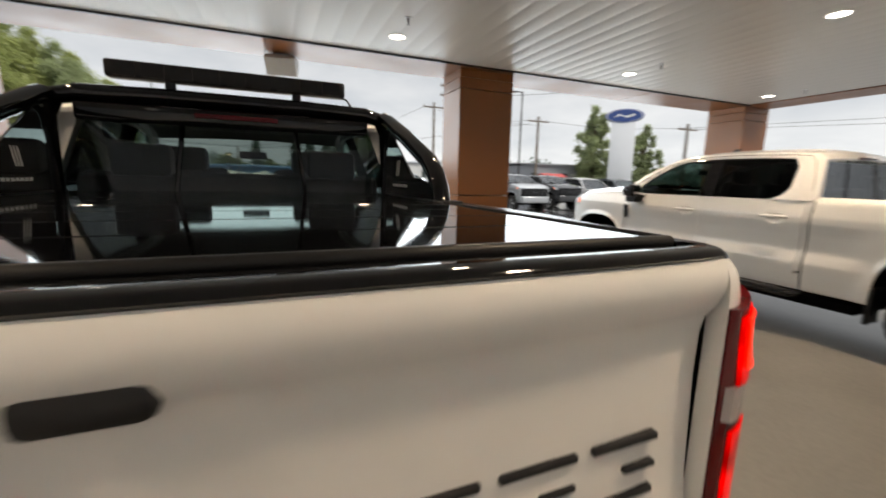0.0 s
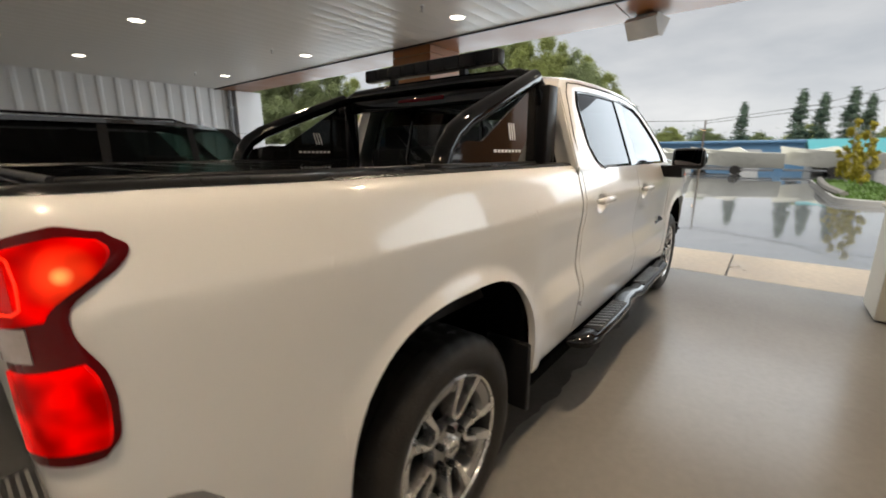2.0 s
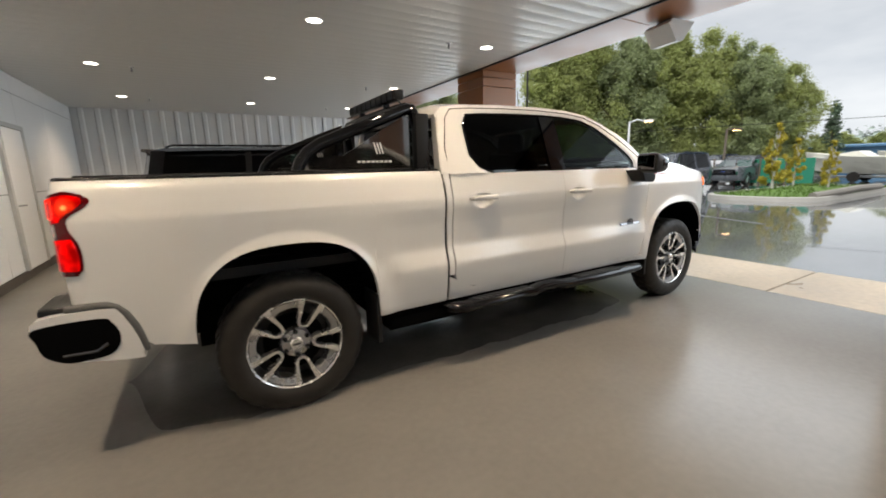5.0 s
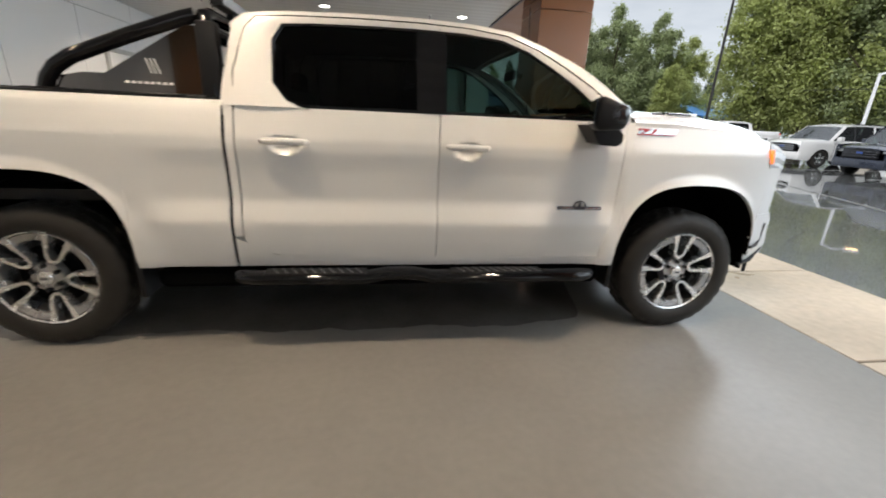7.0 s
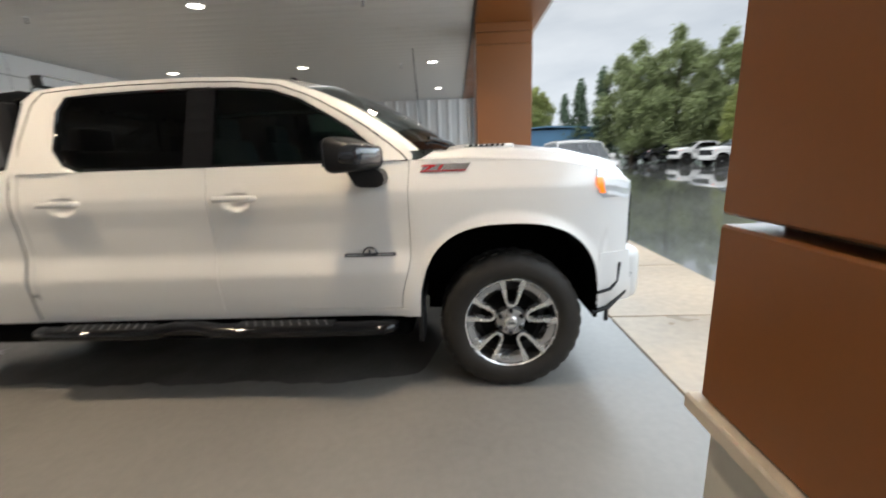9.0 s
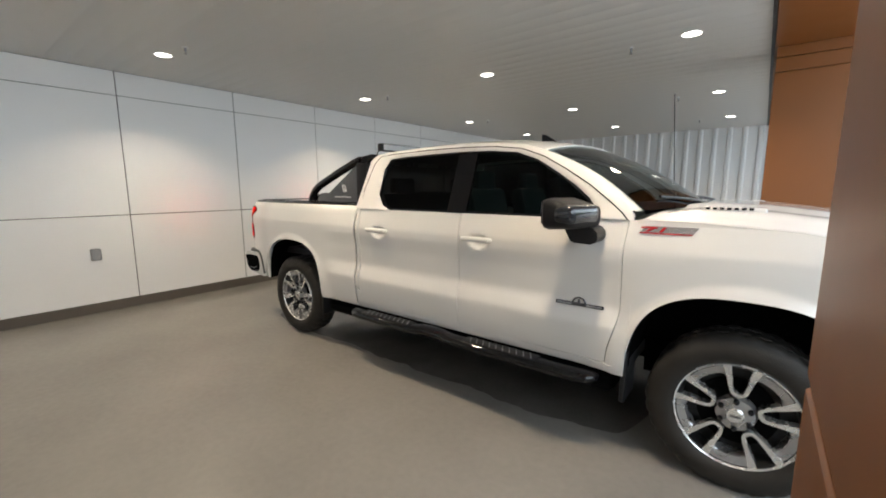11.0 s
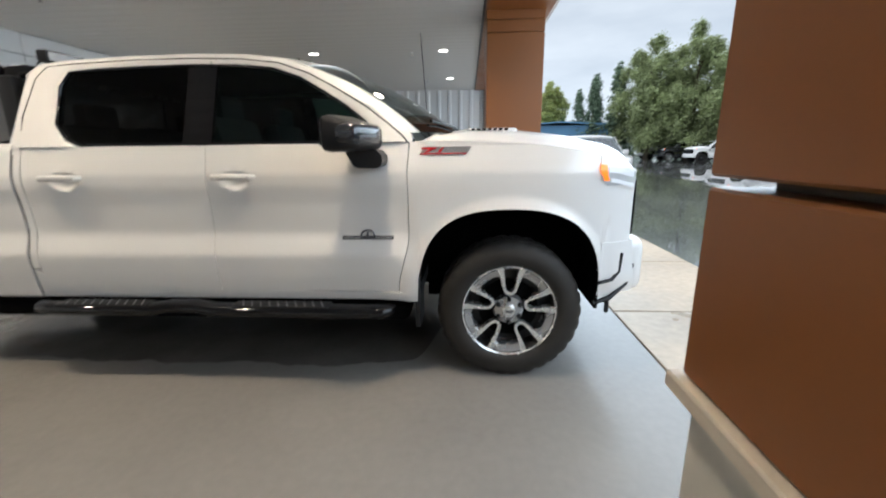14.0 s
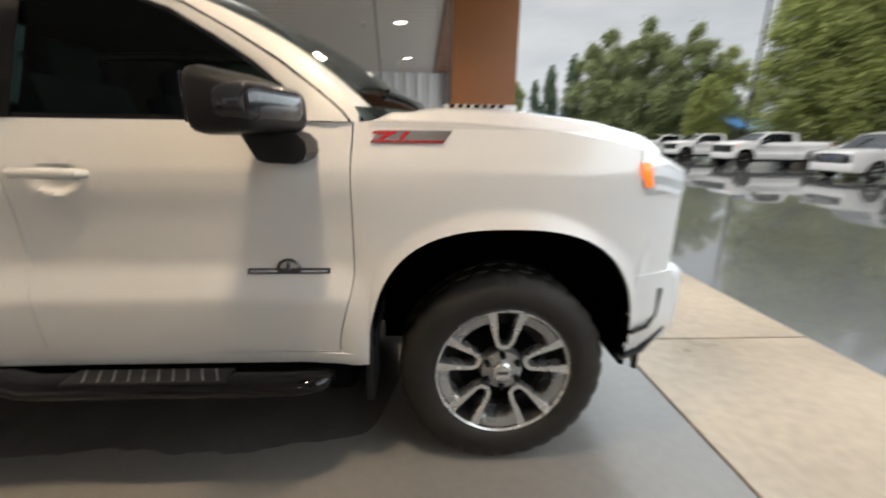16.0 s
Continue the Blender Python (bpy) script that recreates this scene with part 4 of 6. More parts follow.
        for a in (1.15, 1.95, 2.85):
            part("step_bracket", box((a, min(s * 0.6, s * 0.95), 0.40), (a + 0.06, max(s * 0.6, s * 0.95), 0.43), 0.004), BLACK_PLASTIC, run)
        # mirror
        head = bmesh.new()
        quad_box(head, (2.865, min(s * 0.955, s * 1.20), 1.29), (3.04, max(s * 0.955, s * 1.20), 1.456), 0.036, 3)
        for v in head.verts:
            if v.co.x > 2.94:
                v.co.z += -0.035 if v.co.z > 1.38 else 0.008
        mir = part("mirror", swept(head), BLACK_PLASTIC, t, "large black door mirror")
        part("mirror_glass", swept(box((2.859, min(s * 0.98, s * 1.18), 1.32), (2.867, max(s * 0.98, s * 1.18), 1.44), 0.003)), MIRROR_DIM, mir)
        part("mirror_cap", swept(box((2.935, min(s * 0.985, s * 1.207), 1.318), (3.048, max(s * 0.985, s * 1.207), 1.420), 0.034, 3)), MIRROR_CAP, mir, "glossy dark mirror cap")
        part("mirror_arm", prism(bmesh.new(), [(2.90, 1.315), (3.0, 1.32), (3.07, 1.297), (3.092, 1.275), (3.096, 1.245), (3.085, 1.222), (3.06, 1.210), (2.975, 1.213), (2.952, 1.222)], lambda p, q, d: (p, s * d, q), 0.86, 1.04), BLACK_PLASTIC, mir, smooth=20)
        # head lamp
        bm = bmesh.new()
        sheet(bm, lin(4.195, 4.40, 7), lin(0, 1, 5), lambda u, v: skin(u, 1.105 + 0.035 * (u < 4.21) + v * (0.12 - 0.05 * smoothstep((u - 4.25) / 0.15)), s, 0.006))
        fold(bm, (0, -s * 0.02, 0))
        hl = part("head_lamp", bm, LAMP_CLEAR, t, "clear head lamp")
        for z0, z1, u0 in ((1.172, 1.205, 4.236), (1.122, 1.142, 4.25)):
            bm = bmesh.new()
            sheet(bm, lin(u0, 4.385, 6), (z0, z1), lambda u, z: skin(u, z - 0.03 * smoothstep((u - 4.25) / 0.15), s, 0.010))
            fold(bm, (0, -s * 0.008, 0))
            part("lamp_bar", bm, LAMP_DAY, hl, "white daytime lamp bar")
        bm = bmesh.new()
        sheet(bm, lin(0, 1, 5), lin(1.132, 1.215, 6), lambda f, z: skin(4.186 + 0.026 * smoothstep((1.185 - z) / 0.05) + f * (0.026 + 0.014 * smoothstep((z - 1.15) / 0.03)), z, s, 0.0105))
        fold(bm, (0, -s * 0.006, 0))
        part("marker", bm, LAMP_AMBER, hl, "lit amber side marker")
        # front bumper corner
        bm = bmesh.new()
        sheet(bm, lin(4.225, 4.42, 8), lin(0.50, 0.80, 8), lambda u, z: (u + 0.03 * smoothstep((0.8 - z) / 0.3) * (u > 4.3), s * (half(u, 0.8) + 0.008 - 0.03 * smoothstep((0.6 - z) / 0.12)), z - 0.04 * smoothstep((4.34 - u) / 0.1) * smoothstep((0.55 - z) / 0.05)))
        fold(bm, (0, -s * 0.04, 0))
        bump = part("bumper_corner", bm, paint, t)
        part("bumper_strip", tube(bmesh.new(), [skin(4.22, 0.585, s, 0.012), skin(4.30, 0.59, s, 0.012), skin(4.345, 0.63, s, 0.014), skin(4.355, 0.735, s, 0.012)], 0.010, 8), BLACK_PLASTIC, bump, "black trim strip")
        part("air_dam", tube(bmesh.new(), [(4.21, s * 0.845, 0.45), (4.30, s * 0.835, 0.475), (4.40, s * 0.79, 0.55), (4.46, s * 0.72, 0.66)], 0.014, 8), BLACK_PLASTIC, bump, "black lower lip")
        part("dam_tab", box((4.285, min(s * 0.81, s * 0.832), 0.385), (4.308, max(s * 0.81, s * 0.832), 0.46), 0.006), BLACK_PLASTIC, bump)
        # rear bumper corner
        rb = bmesh.new()
        outer = [(-1.06, 0.763), (-0.80, 0.772), (-0.755, 0.735), (-0.705, 0.63), (-0.70, 0.53), (-0.725, 0.507), (-0.98, 0.555), (-1.042, 0.60), (-1.06, 0.66)]
        prism(rb, rounded(outer), lambda p, q, d: (p, s * d, q), 0.55, 0.848)
        rbo = part("rear_bumper_corner", rb, paint, t, "white bumper corner", smooth=25)
        inner = [(-1.068, 0.728), (-0.845, 0.733), (-0.80, 0.705), (-0.778, 0.645), (-0.788, 0.588), (-0.83, 0.553), (-0.92, 0.545), (-0.985, 0.552), (-1.048, 0.595), (-1.068, 0.66)]
        part("bumper_recess", prism(bmesh.new(), rounded(inner), lambda p, q, d: (p, s * d, q), 0.80, 0.8515), WELL_BLACK, rbo, "black exhaust recess", smooth=25)
        part("exhaust_tip", tube(bmesh.new(), [(-0.99, s * 0.845, 0.585), (-0.87, s * 0.852, 0.583), (-0.825, s * 0.852, 0.612)], 0.010, 8), BADGE_DARK, rbo, "dark metal bar in the recess")
        part("bumper_trim", tube(bmesh.new(), [(-0.96, s * 0.825, 0.790), (-0.86, s * 0.827, 0.793), (-0.81, s * 0.828, 0.787), (-0.775, s * 0.830, 0.770), (-0.745, s * 0.833, 0.735), (-0.715, s * 0.838, 0.67), (-0.697, s * 0.842, 0.61), (-0.685, s * 0.845, 0.54)], [0.016, 0.018, 0.019, 0.019, 0.019, 0.018, 0.016, 0.012], 10), GREY_PLASTIC, rbo, "grey plastic bumper trim")
        pad = part("bumper_pad", box((-1.062, min(s * 0.5, s * 0.80), 0.762), (-0.93, max(s * 0.5, s * 0.80), 0.796), 0.012, 2), BLACK_PLASTIC, rbo, "black ribbed step pad")
        for k in range(8):
            part("rib", box((-1.055 + k * 0.014, min(s * 0.53, s * 0.79), 0.795), (-1.049 + k * 0.014, max(s * 0.53, s * 0.79), 0.801)), GREY_PLASTIC, pad)
        # bed rail cap, round the rear corner
        bm = bmesh.new()
        prof = ((0.004, 1.358), (0.003, 1.364), (-0.004, 1.369), (-0.016, 1.372), (-0.058, 1.373), (-0.07, 1.369), (-0.072, 1.355))

        def rail(u, k):
            out, z = prof[int(k)]
            x, y, z = skin(u, z, s, out)
            return (x, s * min(abs(y), 0.708), z) if int(k) >= 5 and u >= CORNER else (x, y, z)
        sheet(bm, lin(CORNER - 0.198, CORNER, 12) + lin(-0.84, 0.99, 30), range(7), rail)
        part("bed_rail", bm, rail_mat or RAIL_BLACK, t, "bed rail cap")
        part("gate_jamb", box((-0.905, min(s * 0.67, s * 0.75), 0.78), (-0.875, max(s * 0.67, s * 0.75), 1.345)), WELL_BLACK, t)

    # tailgate
    bm = bmesh.new()
    tz = lambda z: -0.936 - interp(z, (0.78, 0.86, 1.02, 1.18, 1.245, 1.27, 1.290, 1.312, 1.335, 1.350, 1.362), (0.022, 0.026, 0.006, 0.0, 0.001, 0.006, 0.020, 0.030, 0.033, 0.028, 0.018))
    sheet(bm, lin(-0.708, 0.708, 25), lin(0.78, 1.362, 52), lambda y, z: (tz(z) + 0.014 * (abs(y) / 0.708) ** 6, y, z))
    fold(bm, (0.05, 0, 0))
    gate = part("tailgate", bm, paint, t)
    cap_prof = ((-0.956, 1.359), (-0.960, 1.364), (-0.957, 1.369), (-0.948, 1.3725), (-0.93, 1.374), (-0.895, 1.372), (-0.872, 1.366), (-0.872, 1.35))
    bm = bmesh.new()
    sheet(bm, lin(-0.706, 0.706, 25), range(8), lambda y, k: (cap_prof[k][0] + 0.014 * (abs(y) / 0.706) ** 6 * (k < 5), y, cap_prof[k][1]))
    part("tailgate_cap", bm, GLOSS_BLACK, gate, "gloss black tailgate cap")
    hd = part("gate_handle", box((-0.966, -0.046, 1.270), (-0.925, 0.046, 1.308), 0.013, 2), BLACK_PLASTIC, gate, "black tailgate handle")
    if dressed:
        for k in range(9):
            y = 0.565 - k * 0.141
            for z0, z1, y0, y1 in ((1.104, 1.116, -0.058, 0.058), (1.062, 1.072, -0.058, 0.0), (1.02, 1.032, -0.058, 0.058)):
                part("nameplate_bar", box((-0.9445, y + y0, z0), (-0.930, y + y1, z1), 0.0025), BLACK_PLASTIC, gate, "dark embossed nameplate bar")
    part("rear_bumper", box((-1.06, -0.56, 0.55), (-0.93, 0.56, 0.74), 0.03, 2), paint, t)
    part("rear_step", box((-1.06, -0.495, 0.74), (-0.94, 0.495, 0.772), 0.012, 2), BLACK_PLASTIC, t, "black bumper step")
    # bed interior, chassis
    part("bed_floor", box((-0.88, -0.70, 0.80), (0.93, 0.78, 0.86)), BLACK_PLASTIC, t)
    part("bed_front", box((0.93, -0.86, 0.62), (0.99, 0.86, 1.345)), BLACK_PLASTIC, t)
    for y in (-0.42, 0.42):
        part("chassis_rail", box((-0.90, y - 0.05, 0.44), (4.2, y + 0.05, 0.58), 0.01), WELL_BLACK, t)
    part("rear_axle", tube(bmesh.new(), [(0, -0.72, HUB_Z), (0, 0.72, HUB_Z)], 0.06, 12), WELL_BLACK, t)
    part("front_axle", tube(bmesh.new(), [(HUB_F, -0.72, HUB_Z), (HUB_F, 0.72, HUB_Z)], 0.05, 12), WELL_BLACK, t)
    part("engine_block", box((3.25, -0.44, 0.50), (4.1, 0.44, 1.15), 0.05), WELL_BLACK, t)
    # unseen spare tyre, added to deepen the dark under the bed
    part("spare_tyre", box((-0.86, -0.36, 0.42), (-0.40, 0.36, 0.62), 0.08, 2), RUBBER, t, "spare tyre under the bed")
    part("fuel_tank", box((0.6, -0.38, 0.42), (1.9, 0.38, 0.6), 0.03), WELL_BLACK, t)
    # unseen slab added to block light and darken the floor below
    part("underbody_light_block", box((0.56, -0.885, 0.34), (3.18, 0.885, 0.46), 0.03), WELL_BLACK, t, "unseen slab that blocks light under the pickup")
    part("cab_floor", box((1.0, -0.86, 0.50), (3.25, 0.86, 0.60)), CABIN_TRIM, t)
    # roof
    edge_z = lambda x: interp(x, [p[0] for p in ROOF_EDGE[3:14]], [p[1] for p in ROOF_EDGE[3:14]])

    def roof_place(u, v):
        """u runs from the back of the cab to the windscreen's curved upper edge."""
        x = 1.035 + (1.615 + 0.10 * (1 - v * v)) * u
        ridge = interp(x, (1.035, 1.12, 1.3, 1.6, 2.0, 2.3, 2.5, 2.62, 2.70, 2.75), (1.757, 1.838, 1.868, 1.880, 1.882, 1.872, 1.853, 1.831, 1.813, 1.799))
        e = edge_z(min(x, 2.65))
        return (x, v * (top_half(e) + 0.004), e + (ridge - e) * (1 - abs(v) ** 2.4))
    bm = bmesh.new()
    sheet(bm, lin(0, 1, 26), [math.sin(math.pi / 2 * f) for f in lin(-1, 1, 29)], roof_place)
    fold(bm, (0, 0, -0.02))
    roof = part("roof", bm, paint, t)
    for y in (-0.66, 0.66):
        part("roof_seam", sheet_part(lin(0.06, 0.84, 14), lin(y - 0.012, y + 0.012, 4), lambda u, v: tuple(Vector(roof_place(u, v)) + Vector((0, 0, 0.004 - 60 * (v - y) ** 2)))), paint, roof)
    bm = bmesh.new()
    sheet(bm, lin(1.06, 2.6, 10), lin(-0.98, 0.98, 9), lambda x, v: (x, v * (top_half(edge_z(x)) - 0.03), edge_z(x) - 0.03 + 0.02 * (1 - v * v)))
    part("headliner", bm, HEADLINER, t)
    fin = prism(bmesh.new(), [(2.30, 1.855), (2.46, 1.85), (2.40, 1.885), (2.33, 1.93), (2.30, 1.933)], lambda p, q, d: (p, d, q), -0.02, 0.02)
    part("roof_fin", fin, BLACK_PLASTIC, t, "black shark-fin antenna", smooth=25)
    # windscreen, rear screen
    def screen(v, f):
        x, y, z = roof_place(1.0, v * 0.982)
        low = (3.265 + 0.195 * (1 - v * v), v * 0.835, 1.385 + 0.012 * (1 - v * v))
        bulge = 0.055 * math.sin(math.pi * f)
        return (low[0] + (x - low[0]) * f + bulge * 0.4, low[1] + (y - low[1]) * f, low[2] + (z - 0.004 - low[2]) * f + bulge * 0.6)
    bm = bmesh.new()
    sheet(bm, lin(-1, 1, 21), lin(0, 1, 12), screen)
    ws = part("windscreen", bm, GLASS_CLEAR, t, "clear curved windscreen")
    part("screen_band", sheet_part(lin(-1, 1, 17), lin(0, 0.09, 2), screen, 0.004), GLOSS_BLACK, ws, "black screen border")
    for s in s_all:
        part("screen_pillar", sheet_part(lin(0, 1, 10), (0, 1), lambda f, e: tuple(a + (b - a) * e for a, b in zip(screen(s * 0.99, f), pillar_edge(screen(s * 0.99, f)[2], s)))), paint, t)
    part("cowl", prism(bmesh.new(), [(3.28, 1.32), (3.50, 1.32), (3.50, 1.378), (3.40, 1.382), (3.30, 1.372)], lambda p, q, d: (p, d, q), -0.72, 0.72), BLACK_PLASTIC, t, "black wiper cowl", smooth=25)
    for y0, y1 in ((-0.62, 0.02), (-0.02, 0.62)):
        wp = part("wiper", tube(bmesh.new(), [(3.46, y1, 1.412), (3.42, (y0 + y1) / 2, 1.437), (3.30, y0, 1.457)], 0.009, 8), BLACK_PLASTIC, t, "black wiper arm")
    rear = lambda y, f: (1.005 + 0.05 * f + 0.03 * (1 - (y / 0.8) ** 2), y * (1 - 0.16 * f), 1.355 + 0.38 * f)
    bm = bmesh.new()
    sheet(bm, lin(-0.765, 0.765, 9), lin(0, 1, 5), rear)
    rs = part("rear_screen", bm, GLASS_REAR, t, "tinted rear screen with sliding pane")
    for y in (-0.30, 0.30):
        part("pane_bar", tube(bmesh.new(), [rear(y, 0), rear(y, 0.5), rear(y, 1)], 0.012, 6), GLOSS_BLACK, rs)
    for s in s_all:
        part("cab_back_post", sheet_part((0.765, 0.78, 0.83, 0.90), lin(0, 1, 6), lambda y, f: rear(s * y * (1 if y < 0.85 else 0.975), f)), paint, t)
    part("cab_back_head", sheet_part(lin(-0.74, 0.74, 9), (0.93, 1.0, 1.1), rear), paint, t)
    part("cab_back", box((1.005, -0.88, 0.60), (1.02, 0.88, 1.35)), paint, t)
    part("high_stop_lamp", box((1.02, -0.16, 1.745), (1.045, 0.16, 1.77), 0.004), LAMP_DEEP, t, "dark red third stop lamp")
    # bonnet
    def hood(x, v):
        z = interp(x, (3.36, 3.5, 3.8, 4.1, 4.28, 4.38, 4.44), (1.382, 1.398, 1.39, 1.353, 1.312, 1.262, 1.19))
        w = half(x, 1.28) - 0.010 - 0.03 * smoothstep((x - 4.2) / 0.2)
        edge = fender_top(x) + 0.003
        f = abs(v)
        c = z + 0.022 * smoothstep((0.55 - f) / 0.12) * smoothstep((4.35 - x) / 0.2)
        return (x + 0.06 * (1 - f * f) * smoothstep((x - 4.1) / 0.3), v * w, c + (edge - c) * smoothstep((f - 0.72) / 0.28) ** 1.6)
    bm = bmesh.new()
    sheet(bm, lin(0, 1, 26), [math.sin(math.pi / 2 * f) for f in lin(-1, 1, 41)], lambda f, v: hood(4.44 - (1 - f) * (0.985 + 0.20 * v * v), v))
    fold(bm, (0, 0, -0.02))
    bonnet = part("bonnet", bm, paint, t)
    # nose
    part("grille", box((4.30, -0.70, 0.80), (4.46, 0.70, 1.14), 0.03, 2), GLOSS_BLACK, t, "black grille")
    for z in (0.86, 0.93, 1.0, 1.07):
        part("grille_bar", box((4.455, -0.62, z), (4.475, 0.62, z + 0.025), 0.006), BLACK_PLASTIC, t)
    part("grille_emblem", box((4.47, -0.12, 0.955), (4.49, 0.12, 1.0), 0.006), BADGE_DARK, t)
    part("nose_panel", box((4.22, -0.76, 0.95), (4.32, 0.76, 1.17), 0.03, 2), BLACK_PLASTIC, t)
    part("front_bumper", box((4.32, -0.74, 0.48), (4.52, 0.74, 0.80), 0.06, 3), paint, t)
    # cabin
    for y in (-0.40, 0.40):
        seat = part("seat_cushion", box((2.15, y - 0.27, 0.72), (2.70, y + 0.27, 0.92), 0.05, 2), SEAT_CLOTH, t)
        bm = bmesh.new()
        quad_box(bm, (0, -0.26, 0), (0.15, 0.26, 0.62), 0.05, 2)
        bmesh.ops.transform(bm, matrix=Matrix.Translation((2.05, y, 0.88)) @ Matrix.Rotation(radians(-14), 4, "Y"), verts=bm.verts)
        part("seat_back", bm, SEAT_CLOTH, t)
        part("headrest", box((1.93, y - 0.13, 1.46), (2.03, y + 0.13, 1.64), 0.035, 2), SEAT_CLOTH, t)
    part("rear_bench", box((1.18, -0.72, 0.72), (1.65, 0.72, 0.92), 0.05, 2), SEAT_CLOTH, t)
    bm = bmesh.new()
    quad_box(bm, (0, -0.72, 0), (0.13, 0.72, 0.58), 0.05, 2)
    bmesh.ops.transform(bm, matrix=Matrix.Translation((1.17, 0, 0.88)) @ Matrix.Rotation(radians(-8), 4, "Y"), verts=bm.verts)
    part("bench_back", bm, SEAT_CLOTH, t)
    for y in (-0.45, 0.45):
        part("bench_headrest", box((1.10, y - 0.13, 1.44), (1.19, y + 0.13, 1.60), 0.03, 2), SEAT_CLOTH, t)
    part("dashboard", box((2.98, -0.80, 0.95), (3.38, 0.80, 1.30), 0.07, 2), CABIN_TRIM, t)
    bm = bmesh.new()
    ring = [(0.19 * math.cos(2 * math.pi * k / 24), 0.19 * math.sin(2 * math.pi * k / 24)) for k in range(25)]
    tube(bm, [(2.86 + 0.35 * b, 0.40 + a, 1.22 + 0.9 * b) for a, b in ring], 0.016, 8, False)
    tube(bm, [(2.86, 0.22, 1.22), (2.88, 0.40, 1.22), (2.86, 0.58, 1.22)], 0.02, 8)
    tube(bm, [(2.88, 0.40, 1.22), (3.05, 0.40, 1.14)], 0.03, 8)
    part("steering_wheel", bm, CABIN_TRIM, t)
    part("cabin_mirror", box((2.72, -0.10, 1.60), (2.75, 0.12, 1.665), 0.012, 2), CABIN_TRIM, t)

    if dressed:
        # badges
        def strip(nm, x0, x1, z0, z1, mat, lean=0.0, out=0.003, parent=t, lbl=""):
            bm = bmesh.new()
            sheet(bm, lin(0, 1, 5), (0, 1), lambda f, v: skin(x0 + (x1 - x0) * f + lean * v, z0 + (z1 - z0) * v, -1, out))
            fold(bm, (0, 0.006, 0))
            return part(nm, bm, mat, parent, lbl)
        wing_badge = strip("wing_badge", 3.262, 3.50, 1.272, 1.312, BADGE_SILVER, 0.03, 0.004, t, "red and silver wing badge")
        for x0, x1, z0, z1, lean in ((3.27, 3.345, 1.300, 1.309, 0.004), (3.285, 3.305, 1.284, 1.300, 0.03), (3.355, 3.37, 1.284, 1.309, 0.02), (3.262, 3.50, 1.274, 1.280, 0.006)):
            strip("badge_bar", x0, x1, z0, z1, BADGE_RED, lean, 0.0075, wing_badge)
        door_badge = strip("door_badge", 2.83, 3.11, 0.828, 0.847, BADGE_DARK, 0, 0.004, t, "dark chrome door badge with an arch")
        bm = bmesh.new()
        tube(bm, [(2.97 + 0.037 * math.cos(a), -half(2.97, 0.84) - 0.006, 0.843 + 0.036 * math.sin(a)) for a in lin(-0.25, math.pi + 0.25, 19)], 0.0055, 6)
        tube(bm, [(2.97, -half(2.97, 0.84) - 0.006, 0.846), (2.97, -half(2.97, 0.84) - 0.006, 0.872)], [0.010, 0.004], 6)
        part("badge_arch", bm, BADGE_DARK, door_badge)
        for x0, x1 in ((2.838, 2.93), (3.01, 3.102)):
            strip("badge_print", x0, x1, 0.834, 0.842, BADGE_SILVER, 0, 0.0075, door_badge)
        for y in (-0.66, 0.66):
            b = part("bonnet_vent", box((3.50, y - 0.04, 1.378), (3.78, y + 0.04, 1.410), 0.012, 2), paint, bonnet)
            for k in range(7):
                part("vent_print", box((3.53 + k * 0.03, y - 0.046 if y < 0 else y + 0.038, 1.396), (3.549 + k * 0.03, y - 0.038 if y < 0 else y + 0.046, 1.4075), 0.001), GLOSS_BLACK, b, "black vent badge bar")
        part("whip_aerial", tube(bmesh.new(), [(3.16, 0.79, 1.385), (3.10, 0.80, 2.28)], 0.004, 6), CABLE, t, "thin black whip aerial")
        part("fuel_flap", flank(lin(0.62, 0.78, 4), lambda u: 1.02, lambda u: 1.16, 1, 3), paint, t)
    return t


def sheet_part(us, vs, place, lift=0.0):
    bm = bmesh.new()
    sheet(bm, us, vs, (lambda u, v: tuple(a + b for a, b in zip(place(u, v), (lift, 0, lift)))) if lift else place)
    return bm


def pillar_edge(z, s):
    """The outer edge of the windscreen pillar at height z, along the roof rail's front."""
    front = ROOF_EDGE[:8:-1]
    return (interp(z, [p[1] for p in front], [p[0] for p in front]), s * top_half(z), z)


TRUCK_Y = -0.075
truck = build_pickup("pickup_truck", "white crew-cab pickup with black sport bar and lit tail lamps", pose(0, TRUCK_Y, 0), WHITE_PAINT)

for y in (-0.80, 0.80):
    spill = new("tail_lamp_light", bpy.data.lights.new("tail_lamp_light", "AREA"))
    spill.data.size, spill.data.energy, spill.data.color, spill.data.spread = 0.05, 0.20, (1.0, 0.03, 0.02), radians(45)
    spill.matrix_world = look((-1.0, TRUCK_Y + y, 1.22), (-2.5, TRUCK_Y + 1.1 * y, 1.25))

# bed cover, sport bar and light bar
cover = thing("bed_cover", pose(0, TRUCK_Y, 1.366), "glossy black roll-up bed cover on the pickup", "bed cover")
for k in range(9):
    x = -0.85 + 0.205 * k
    part("slat", box((x, -0.695, 0.0), (x + 0.2, 0.695, 0.010), 0.004), GLOSS_BLACK, cover)
part("end_seal", tube(bmesh.new(), [(-0.862, -0.70, 0.006), (-0.862, 0.70, 0.006)], 0.010, 10), BLACK_PLASTIC, cover, "black rubber end seal")
for s in (-1, 1):
    part("side_rail", box((-0.86, min(s * 0.70, s * 0.712), 0.0), (0.97, max(s * 0.70, s * 0.712), 0.014), 0.004), BLACK_PLASTIC, cover)

